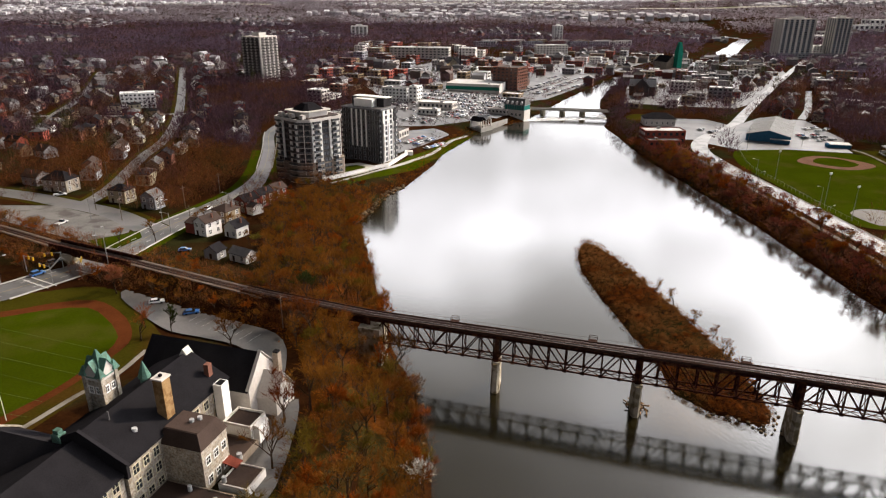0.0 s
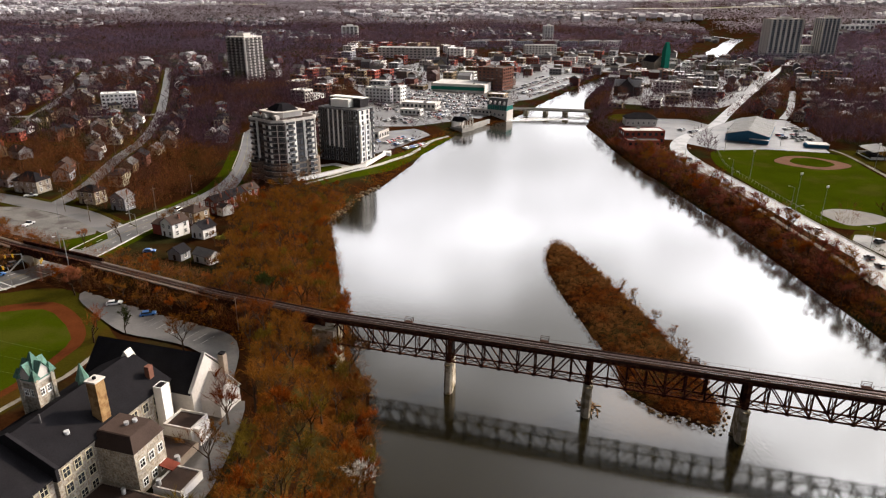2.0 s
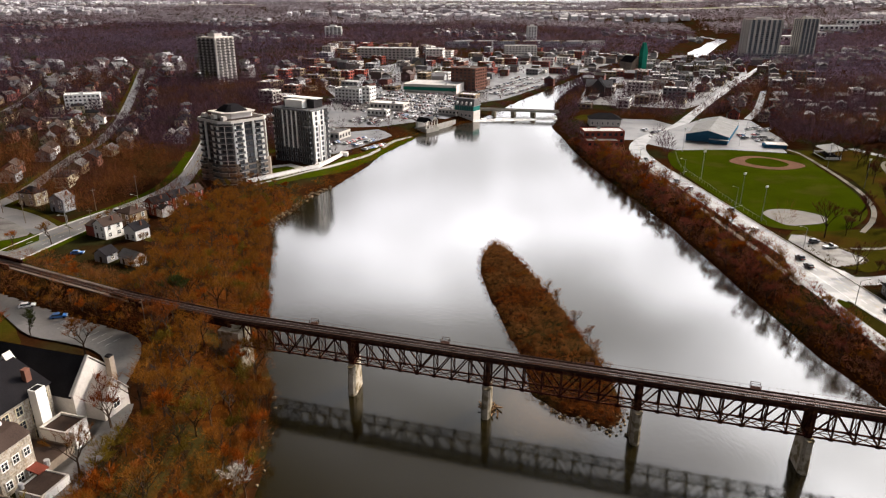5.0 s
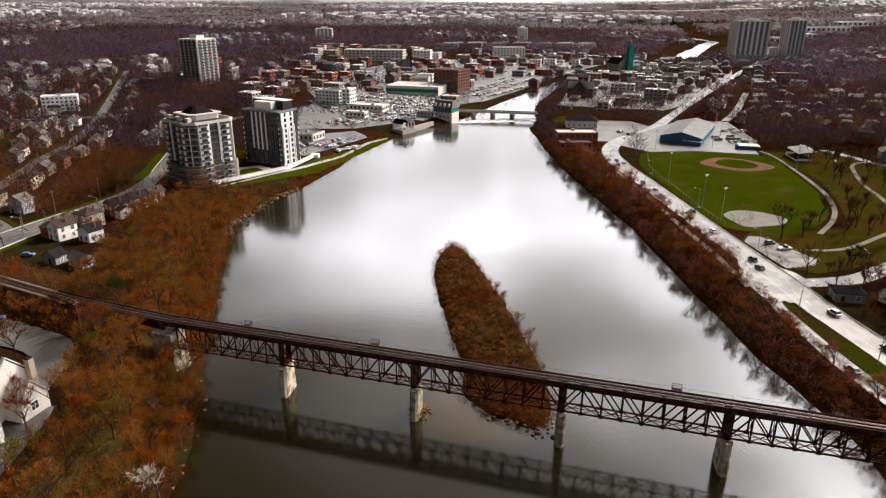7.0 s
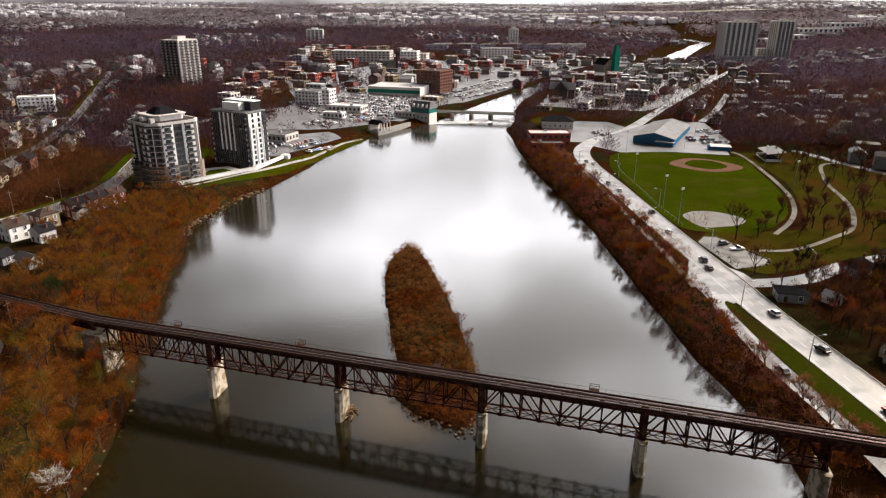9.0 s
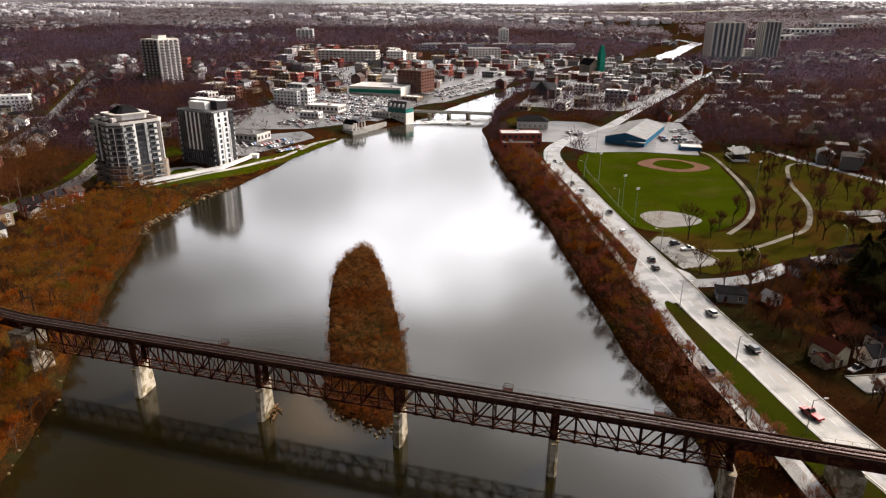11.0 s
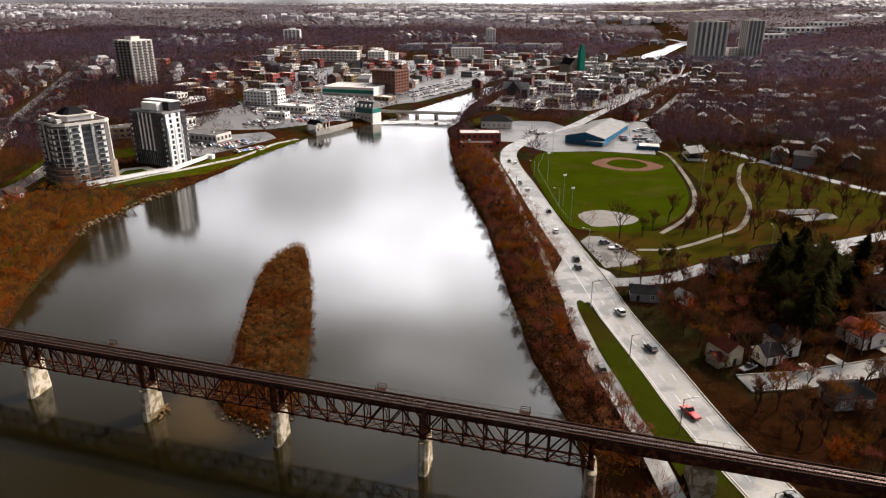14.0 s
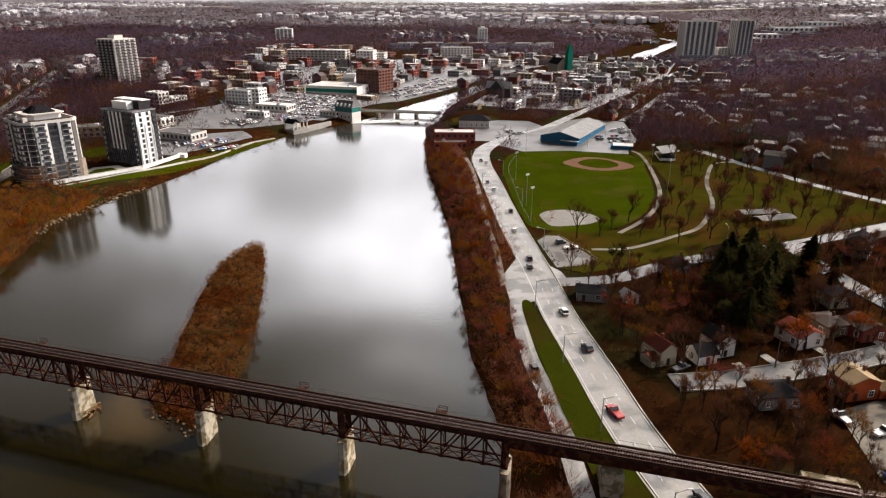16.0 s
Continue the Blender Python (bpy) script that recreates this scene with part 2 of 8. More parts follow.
TIMBER = mat("weathered_tie_timber", (0.036, 0.021, 0.017), rough=0.9, vary=0.35, scale=0.5, fine=6.0, per="island")
RAILSTEEL = mat("worn_rail", (0.12, 0.085, 0.075), rough=0.4, metal=0.7, vary=0.2)
PIERSTONE = mat("weathered_pier_concrete", (0.34, 0.30, 0.24), rough=0.9, vary=0.3, scale=0.8, fine=4.0, bump=0.5, bump_scale=2.0, second=(0.16, 0.13, 0.08), second_amount=0.5, second_scale=0.5)
BARK = mat("grey_brown_bark", (0.045, 0.030, 0.021), vary=0.3, scale=1.0, fine=8.0)
TWIG = mat("bare_brown_twigs", (0.135, 0.046, 0.009), leaf=0.2, spec=0.0, rough=0.9, vary=0.35, scale=0.15, fine=0.8, per="object", hue=0.02)
RUST = mat("rusty_leaves", (0.140, 0.042, 0.0045), leaf=0.22, spec=0.0, rough=0.9, vary=0.4, scale=0.12, fine=0.9, per="object", hue=0.012)
# Twig brown with a purple cast added to the colour for haze.
FARTWIG = mat("haze_tinted_far_twigs", (0.046, 0.025, 0.034), leaf=0.35, spec=0.0, rough=0.9, vary=0.5, scale=0.03, fine=0.25, per="island", hue=0.02, second=(0.070, 0.030, 0.016), second_amount=0.35, second_scale=0.02)
DARKTWIG = mat("dark_brown_garden_twigs", (0.066, 0.024, 0.014), leaf=0.2, spec=0.0, rough=0.9, vary=0.4, scale=0.12, fine=0.8, per="object", hue=0.02)
BANKTWIG = mat("mauve_brown_bank_twigs", (0.205, 0.085, 0.054), leaf=0.3, spec=0.0, rough=0.9, vary=0.5, scale=0.07, fine=0.4, per="island", hue=0.02, second=(0.16, 0.042, 0.014), second_amount=0.45, second_scale=0.06)
HEDGETWIG = mat("rust_brown_hedge_twigs", (0.150, 0.062, 0.024), leaf=0.3, spec=0.0, rough=0.9, vary=0.5, scale=0.07, fine=0.4, per="island", hue=0.02, second=(0.115, 0.036, 0.010), second_amount=0.45, second_scale=0.06)
SLOPETWIG = mat("golden_brown_slope_twigs", (0.108, 0.041, 0.014), leaf=0.3, spec=0.0, rough=0.9, vary=0.5, scale=0.05, fine=0.4, per="island", hue=0.02, second=(0.062, 0.026, 0.018), second_amount=0.45, second_scale=0.04)
LITTER = mat("orange_leaf_litter", (0.062, 0.020, 0.0035), vary=0.5, scale=0.15, fine=1.5, per="", bump=0.4, bump_scale=1.5, second=(0.030, 0.022, 0.006), second_amount=0.4, second_scale=0.06)
STRAW = mat("straw_brown_thicket", (0.150, 0.066, 0.020), leaf=0.45, rough=0.9, vary=0.45, scale=0.1, fine=0.8, per="", second=(0.125, 0.036, 0.008), second_amount=0.5, second_scale=0.09)
# Brown woods shifted to purple, blue-purple haze painted into the colour.
FARWOOD = mat("haze_tinted_far_woods", (0.062, 0.043, 0.064), leaf=0.5, rough=0.9, vary=0.5, scale=0.01, fine=0.1, per="island", hue=0.02, second=(0.070, 0.040, 0.048), second_amount=0.45, second_scale=0.008)
# Distance haze is put into the base colour of these hill woods.
HILLWOOD = mat("haze_paled_hill_woods", (0.20, 0.175, 0.20), leaf=0.5, rough=0.9, vary=0.5, scale=0.006, fine=0.05, per="island", hue=0.02, second=(0.12, 0.09, 0.105), second_amount=0.4, second_scale=0.004)
STUBBLE = mat("pale_stubble_field", (0.36, 0.34, 0.29), vary=0.25, scale=0.01, fine=0.06, per="", second=(0.22, 0.24, 0.15), second_amount=0.35, second_scale=0.006)
NEEDLE = mat("dark_conifer_needles", (0.026, 0.024, 0.008), leaf=0.3, rough=0.9, vary=0.4, scale=0.5, fine=2.0)


# ---- mesh helpers ----
def from_bm(name, bm, material=None):
    me = bpy.data.meshes.new(name)
    bm.to_mesh(me)
    bm.free()
    if material:
        me.materials.append(material)
    return me


def part(name, bm, material, parent=None, label=""):
    ob = new(name, from_bm(name, bm, material) if isinstance(bm, bmesh.types.BMesh) else bm)
    if parent:
        ob.parent = parent
    if label:
        ob["label"] = label
    return ob


def mesh_np(name, verts, faces, material):
    me = bpy.data.meshes.new(name)
    me.from_pydata([tuple(v) for v in verts] if not isinstance(verts, list) else verts, [], faces if isinstance(faces, list) else faces.tolist())
    me.materials.append(material)
    me.update()
    return me


def bm_box(bm, x0, x1, y0, y1, z0, z1, m=None):
    vs = [bm.verts.new((x, y, z)) for x in (x0, x1) for y in (y0, y1) for z in (z0, z1)]
    if m is not None:
        for v in vs:
            v.co = m @ v.co
    for f in ((0, 1, 3, 2), (4, 6, 7, 5), (0, 4, 5, 1), (2, 3, 7, 6), (0, 2, 6, 4), (1, 5, 7, 3)):
        bm.faces.new([vs[i] for i in f])
    return vs


def box(x0, x1, y0, y1, z0, z1):
    bm = bmesh.new()
    bm_box(bm, x0, x1, y0, y1, z0, z1)
    return bm


def bm_beam(bm, a, b, w, h=None):
    """A straight bar of section w x h from a to b."""
    a, b = Vector(a), Vector(b)
    m = Matrix.Translation(a) @ (b - a).to_track_quat("Y", "Z").to_matrix().to_4x4()
    h = h or w
    bm_box(bm, -w / 2, w / 2, 0, (b - a).length, -h / 2, h / 2, m)


def beam(a, b, w, h=None):
    bm = bmesh.new()
    bm_beam(bm, a, b, w, h)
    return bm


def bm_prism(bm, pts, z0, z1, top=None):
    """An upright prism on the outline pts; top: the outline at the top, if it differs."""
    lo = [bm.verts.new((x, y, z0)) for x, y in pts]
    hi = [bm.verts.new((x, y, z1)) for x, y in (top or pts)]
    n = len(pts)
    for i in range(n):
        bm.faces.new((lo[i], lo[(i + 1) % n], hi[(i + 1) % n], hi[i]))
    bm.faces.new(hi)
    bm.faces.new(lo[::-1])
    return hi


def prism(pts, z0, z1, top=None):
    bm = bmesh.new()
    bm_prism(bm, pts, z0, z1, top)
    return bm


def smooth(a, b, t):
    t = np.clip((t - a) / (b - a), 0, 1)
    return t * t * (3 - 2 * t)


# ---- the lie of the land ----
LEFT_Y, LEFT_X = zip((-900, -60), (60, -2), (113, -3), (120, -3), (134, -6), (149, -8), (170, -16), (192, -19), (213, -25), (254, -33), (275, -38), (291, -41), (300, -37), (333, -31), (352, -22), (370, -17), (405, -7), (429, -4), (470, 11), (500, 22), (520, 31), (540, 48), (560, 66), (600, 85), (654, 107), (780, 165), (908, 226), (1000, 290), (1255, 494), (1400, 545), (1550, 618), (1790, 735), (2300, 850), (2301, 3000))
RIGHT_Y, RIGHT_X = zip((-900, 90), (60, 148), (103, 150), (127, 152.5), (140, 151.5), (152, 149.5), (166, 147.5), (195, 146), (214, 145), (240, 144.5), (282, 143), (348, 136.5), (400, 131.5), (457, 129.5), (500, 130), (530, 128), (540, 129), (553, 134), (573, 139), (600, 143), (625, 145), (683, 156), (765, 184), (860, 222), (923, 250), (1010, 320), (1255, 542), (1400, 616), (1550, 696), (1790, 806), (2300, 890), (2301, 2900))
ISLE_Y, ISLE_L, ISLE_R = zip((134, 77, 79), (138, 68, 81), (149, 60, 83), (163, 61, 82), (180, 58, 80), (209, 54, 75.5), (230, 52, 71), (244, 53, 68), (256, 56, 64.5), (264, 59.5, 61))


def shore(x, y):
    """Metres from the water's edge: more than 0 on land."""
    return np.maximum(np.interp(y, LEFT_Y, LEFT_X) - x, x - np.interp(y, RIGHT_Y, RIGHT_X))


RAIL = [(-330, 305), (-250, 268), (-169, 233), (-137, 215), (-102, 199), (-53, 174.5), (-21, 161.5), (151, 110), (204, 94.1), (300, 65.5), (420, 30)]


def to_line(x, y, line):
    """Metres from a line of points, on the plan."""
    best = np.full(np.shape(x), 1e9)
    for (x0, y0), (x1, y1) in zip(line[:-1], line[1:]):
        dx, dy = x1 - x0, y1 - y0
        t = np.clip(((x - x0) * dx + (y - y0) * dy) / (dx * dx + dy * dy), 0, 1)
        best = np.minimum(best, np.hypot(x - x0 - t * dx, y - y0 - t * dy))
    return best


def land(x, y):
    x, y = np.asarray(x, float), np.asarray(y, float)
    s = shore(x, y)
    mid = (np.interp(y, LEFT_Y, LEFT_X) + np.interp(y, RIGHT_Y, RIGHT_X)) / 2
    west = x < mid
    base_w = np.interp(y, (0, 150, 220, 330, 450, 560, 1000, 1700, 2300, 4900), (11, 10.5, 9, 5.5, 5, 4, 4, 4, 20, 62))
    base_e = np.interp(y, (0, 120, 200, 290, 390, 560, 1000, 1700, 2300, 4900), (9, 7.3, 6.6, 6.2, 4.5, 4.5, 4, 4, 25, 62))
    far = np.maximum(s - 60, 0)
    rise_w = np.minimum(far * 0.03, 14)
    rise_e = np.minimum(far * np.interp(y, (230, 340, 600, 1200), (0.028, 0.006, 0.02, 0.035)), 45)
    top = np.where(west, base_w + rise_w, base_e + rise_e)
    top = top + 1.5 * np.sin(x * 0.011 + 1) * np.sin(y * 0.009) * smooth(150, 500, s) + smooth(900, 2600, x) * 40 * smooth(600, 3500, y)
    z = np.where(s > 0, 0.3 * smooth(0, 1.5, s) + (top - 0.3) * smooth(0.5, np.where(west, 22, 16), s), -1.8 * smooth(0, 6, -s))
    isle = np.minimum(np.minimum(x - np.interp(y, ISLE_Y, ISLE_L), np.interp(y, ISLE_Y, ISLE_R) - x), np.minimum(y - 134, 264 - y))
    z = np.where(isle > -3, np.maximum(z, -0.6 + 1.7 * smooth(-3, 4, isle)), z)
    for line, gap in ((RAIL[:6], (-121, 208, 11)), (RAIL[8:], None)):
        d = to_line(x, y, line)
        ridge = 15.6 - np.maximum(d - 3.2, 0) * 1.0
        if gap:
            ridge = np.where(np.hypot(x - gap[0], y - gap[1]) < gap[2], 0, ridge)
        z = np.where((s > 3) & (d < 30), np.maximum(z, ridge), z)
    return z


def land1(x, y):
    return float(land(np.array([x]), np.array([y]))[0])


def steps(lo, hi, step, far_lo, far_hi, grow=1.16):
    a = list(np.arange(lo, hi + 0.01, step))
    d, p = step, hi
    while p < far_hi:
        d *= grow
        p = min(p + d, far_hi)
        a.append(p)
    d, p = step, lo
    while p > far_lo:
        d *= grow
        p = max(p - d, far_lo)
        a.insert(0, p)
    return np.array(a)


gx, gy = steps(-200, 320, 3.5, -4500, 4600), steps(80, 420, 3.5, -1200, 4960, 1.1)
GX, GY = np.meshgrid(gx, gy)
GZ = land(GX, GY)
nx, ny = len(gx), len(gy)
idx = np.arange(nx * ny).reshape(ny, nx)
quads = np.stack([idx[:-1, :-1], idx[:-1, 1:], idx[1:, 1:], idx[1:, :-1]], -1).reshape(-1, 4)
ground = tagged(new("ground", mesh_np("ground", np.stack([GX, GY, GZ], -1).reshape(-1, 3), quads, EARTH)), "brown autumn ground with leaf litter and rough grass", "ground", kind="structure")
ground.data.shade_smooth()
wy = [-900, 60, 134, 170, 213, 254, 291, 300, 333, 370, 405, 470, 520, 540, 560, 600, 683, 765, 860, 923, 1010, 1255, 1400, 1550, 1790, 2300]
wv = [(float(np.interp(y, Y, X)) + m, y, 0.0) for y in wy for Y, X, m in ((LEFT_Y, LEFT_X, -14), (RIGHT_Y, RIGHT_X, 14))]
water = tagged(new("water", mesh_np("water", wv, [(2 * k, 2 * k + 1, 2 * k + 3, 2 * k + 2) for k in range(len(wy) - 1)], WATER)), "calm wide river reflecting a bright cloudy sky", "river", kind="structure")


BARE_PATCHES, BARE_LINES, BARE_SPOTS = [], [], []   # where no tree stands: outlines, (line, half width), (x, y, radius)


def rounded(line, step=4.0):
    """A Catmull-Rom line through the points, at even steps."""
    p = [Vector((*q, 0)) for q in line]
    p = [p[0] * 2 - p[1]] + p + [p[-1] * 2 - p[-2]]
    out = []
    for i in range(1, len(p) - 2):
        n = max(2, int((p[i + 1] - p[i]).length / step))
        for k in range(n):
            t = k / n
            a, b, c, d = p[i - 1:i + 3]
            q = 0.5 * (2 * b + (c - a) * t + (2 * a - 5 * b + 4 * c - d) * t * t + (3 * b - a - 3 * c + d) * t ** 3)
            out.append((q.x, q.y))
    out.append((p[-2].x, p[-2].y))
    return out


def closed(pts, step=4.0):
    """A closed outline with its corners rounded off."""
    line = rounded(pts[-2:] + pts + pts[:2], step)
    a = min(range(len(line) // 2), key=lambda i: math.hypot(line[i][0] - pts[0][0], line[i][1] - pts[0][1]))
    b = max(range(len(line) // 2, len(line)), key=lambda i: -math.hypot(line[i][0] - pts[0][0], line[i][1] - pts[0][1]))
    return line[a:b]


def drape(name, pts, material, label, category, lift=0.15, cut=5.0, kind="structure", soft=False):
    """A flat patch with the outline pts laid over the ground."""
    pts = closed(pts) if soft else pts
    bm = bmesh.new()
    bm.faces.new([bm.verts.new((x, y, 0)) for x, y in pts])
    bmesh.ops.triangulate(bm, faces=bm.faces[:])
    xs, ys = [p[0] for p in pts], [p[1] for p in pts]
    for axis, lo, hi in ((0, min(xs), max(xs)), (1, min(ys), max(ys))):
        for c in np.arange(math.ceil(lo / cut) * cut, hi, cut):
            co, no = [0, 0, 0], [0, 0, 0]
            co[axis], no[axis] = c, 1
            bmesh.ops.bisect_plane(bm, geom=bm.verts[:] + bm.edges[:] + bm.faces[:], plane_co=co, plane_no=no, dist=1e-4)
    z = land([v.co.x for v in bm.verts], [v.co.y for v in bm.verts])
    for v, h in zip(bm.verts, z):
        v.co.z = h + lift
    bmesh.ops.recalc_face_normals(bm, faces=bm.faces[:])
    if sum(f.normal.z for f in bm.faces) < 0:
        bmesh.ops.reverse_faces(bm, faces=bm.faces[:])
    BARE_PATCHES.append(pts)
    return tagged(part(name, bm, material), label, category, kind=kind)


def ribbon(name, line, width, material, label, category, lift=0.2, curve=True, across=3, offset=0.0, kind="structure", parent=None):
    """A road or path along a line, laid over the ground."""
    pts = rounded(line) if curve else line
    BARE_LINES.append((line, (width(0.3) if callable(width) else width) / 2))
    v, f = [], []
    for i, (x, y) in enumerate(pts):
        a, b = pts[max(i - 1, 0)], pts[min(i + 1, len(pts) - 1)]
        dx, dy = b[0] - a[0], b[1] - a[1]
        n = math.hypot(dx, dy) or 1
        w = width(i / (len(pts) - 1)) if callable(width) else width
        for k in range(across + 1):
            u = (k / across - 0.5) * w + offset
            v.append((x + dy / n * u, y - dx / n * u))
    z = land([q[0] for q in v], [q[1] for q in v])
    m = across + 1
    zz = np.array(z).reshape(-1, m)
    zz = np.maximum(zz, zz.mean(1, keepdims=True) - 0.3)
    v = [(q[0], q[1], h + lift) for q, h in zip(v, zz.ravel())]
    for i in range(len(pts) - 1):
        for k in range(across):
            f.append((i * m + k + 1, i * m + k, (i + 1) * m + k, (i + 1) * m + k + 1)[::-1])
    ob = new(name, mesh_np(name, v, f, material))
    if parent:
        ob.parent = parent
        return ob
    return tagged(ob, label, category, kind=kind)

# ---- roads, fields, lots ----
EAST = [(192.5, 60), (186.6, 90), (180.9, 121), (178.1, 150), (175.0, 180), (173.8, 208), (171.8, 240), (169.6, 275), (168.2, 310), (167, 350), (165.3, 385), (165.6, 412), (172, 443), (190, 475), (224, 515), (281, 612), (464, 913), (700, 1300)]
ribbon("road", EAST, lambda t: 10.8 - 3.6 * float(smooth(0.25, 0.5, t)), GLAREROAD, "worn asphalt road with sun glare in its colour, faint lane lines", "road")
ribbon("road", [(166.5, 60), (165.4, 100), (165.3, 121), (164.4, 136), (162.4, 155), (162.0, 174), (162.6, 190), (166.5, 206), (171, 220)], 4.3, GLAREROAD, "asphalt service lane beside the river bank, sun glare in its colour", "road", lift=0.24)
WEST = [(-165, 150), (-138, 182), (-128, 200), (-121, 216), (-118, 235), (-115, 255), (-108, 283), (-102, 310), (-101, 335), (-104, 365), (-113, 411), (-126, 468), (-120, 520), (-85, 580), (-40, 640)]
ribbon("road", WEST, lambda t: 13 - 5.5 * float(smooth(0.28, 0.45, t)), ASPHALT, "wide grey asphalt road running under the railway", "road")
ribbon("road", [(-330, 330), (-212, 300), (-175, 286), (-146, 272), (-120, 250)], 11, ASPHALT, "grey asphalt side street", "road", lift=0.23)
ribbon("road", [(-165, 286), (-167, 312), (-180, 380), (-190, 444), (-226, 562), (-323, 827)], 7, ASPHALT, "grey residential street lined with verges", "road", lift=0.26)
ribbon("road", [(-284, 452), (-290, 478), (-300, 507), (-319, 577), (-354, 672), (-390, 760)], 7, ASPHALT, "grey residential street on the far hill", "road", lift=0.26)
ribbon("road", [(-420, 470), (-317, 492), (-256, 506), (-219, 523), (-204, 528)], 6, ASPHALT, "grey cross street between brick houses", "road", lift=0.24)
ribbon("road", [(290, 540), (318, 585), (352, 650), (380, 705)], 6, ASPHALT, "pale side street climbing behind the arena", "road", lift=0.26)
ribbon("road", [(176, 207), (200, 211), (227, 225), (276, 240), (330, 262), (420, 300)], 7, ASPHALT, "pale asphalt side street beside the park", "road", lift=0.26)
ribbon("road", [(276, 240), (276, 215), (280, 182), (290, 150), (300, 110)], 7, ASPHALT, "pale residential street", "road", lift=0.28)
ribbon("road", [(197, 142.3), (213, 144), (236, 148.5), (258, 154.5), (285, 165)], lambda t: 7.2, ASPHALT, "dead-end residential street with concrete kerbs", "road", lift=0.28)
ribbon("road", [(310, 430), (335, 354), (353, 299), (372, 262)], 6, ASPHALT, "narrow pale street along the park edge", "road", lift=0.26)
ribbon("path", [(267, 428), (269, 413), (263.5, 375), (253.5, 329), (241.5, 297), (229, 276), (214, 259)], 2.2, GRAVEL, "pale curved gravel path round the ball field", "path", lift=0.3)
ribbon("path", [(330, 388), (318, 394), (305, 388), (289, 356), (281, 335), (274, 312), (265, 290), (250, 265), (236, 254), (214, 241), (198, 240)], 2.2, GRAVEL, "pale winding gravel park path", "path", lift=0.3)
ribbon("path", [(-61, 336), (-44, 358), (-30, 380), (-16, 411), (-4, 445), (4, 470), (16, 492)], 2.2, CONCRETE, "narrow concrete riverside footpath", "path", lift=0.3)
ribbon("path", [(160, 205), (160.3, 241), (159.2, 270), (159.2, 315), (158.4, 379), (156, 410)], 2.2, GRAVEL, "pale riverside trail between bushes", "path", lift=0.3)
drape("lawn", [(178, 395), (175.5, 357), (175, 300), (176, 284), (180, 266), (206, 262), (226, 277), (238.5, 297), (250.5, 329), (260.5, 375), (264, 412), (226, 428), (192, 428)], GRASS, "green mown ball field", "grass", lift=0.2, soft=True)
drape("lawn", [(230, 264), (246, 300), (255, 322), (264, 350), (268, 384), (264, 425), (310, 425), (333, 354), (350, 299), (365, 268), (328, 264), (276, 243), (228, 229), (190, 216), (181, 222), (178, 252), (186, 262)], DRYGRASS, "park lawn strewn with fallen leaves", "grass", lift=0.17)
drape("lawn", [(165.2, 192.5), (167, 191.5), (169.2, 178), (171.7, 158), (173.3, 140), (175, 124), (180, 97), (177, 86), (171, 86), (169, 100), (167.4, 121), (166.5, 131), (165.6, 146), (164.3, 165), (164, 187)], VERGE, "long olive grass median between road and lane", "grass", lift=0.32, soft=True)
drape("clay_infield", [(184, 284), (187, 289.5), (191, 292.5), (197, 293.5), (203, 291), (208, 286), (210.5, 280), (208, 275), (203, 271.5), (195, 269.5), (187, 269.5)], GRIT, "pale grey grit softball infield", "infield", lift=0.27, soft=True)
drape("clay_infield", [(215, 395), (220, 403), (228, 409), (237, 410.5), (246, 405), (255, 393), (256, 384), (250, 378), (240, 374), (230, 375), (221, 383)], CLAY, "reddish clay baseball infield ring", "infield", lift=0.27, soft=True)
drape("lawn", [(224, 394), (233, 405), (244, 402), (248, 388), (238, 380), (229, 384)], GRASS, "green grass infield inside the clay", "grass", lift=0.33, soft=True)
drape("parking_lot", [(178, 250), (183, 257), (188, 256), (197, 230), (193, 224), (181, 221)], RUBBLE, "small grey gravel parking lot edged with boulders", "parking lot", lift=0.25)
drape("road_junction", [(160.2, 213), (160.8, 192), (164.0, 188.5), (165.8, 193.5), (168.5, 192), (171, 184), (179.5, 188), (179, 204), (183, 209), (182, 217), (178, 224), (167, 230)], GLAREROAD, "paved junction of road and lane, sun glare in its colour", "road", lift=0.22)
drape("yard", [(158, 466), (180, 462), (198, 490), (222, 520), (214, 545), (190, 552), (168, 540), (156, 505)], ASPHALT, "grey paved yard round the red building", "paving", lift=0.19)
drape("lawn", [(152, 540), (168, 545), (190, 556), (186, 575), (160, 572), (150, 556)], DRYGRASS, "rough grass corner beside the weir", "grass", lift=0.2)
drape("parking_lot", [(194, 429), (226, 430), (262, 418), (268, 440), (280, 460), (290, 535), (262, 552), (225, 515), (196, 482), (180, 450)], ASPHALT, "grey parking lot beside the blue arena", "parking lot", lift=0.22)
drape("parking_lot", [(-101.5, 188.2), (-93.4, 184.2), (-78, 176.4), (-61.8, 168.4), (-54, 164.4), (-47, 160), (-42, 151), (-39, 133), (-37, 110), (-39, 97), (-33, 95), (-32, 110), (-34, 128), (-40, 128), (-52, 150), (-68, 158), (-77, 161), (-89, 171), (-100, 182)], ASPHALT, "grey school parking lot with faded bay lines", "parking lot", lift=0.42, cut=2.5, soft=True)
drape("gravel_lot", [(-200, 278), (-176, 281), (-150, 268), (-131, 258), (-127, 246), (-135, 232), (-149, 238), (-186, 257), (-215, 268)], RUBBLE, "bare grey gravel lot with puddles and rubble", "vacant lot", lift=0.2)
drape("lawn", [(-127, 244), (-124, 249), (-119, 240), (-122, 226), (-131, 229), (-137, 234)], GRASS, "small green traffic island lawn", "grass", lift=0.3)
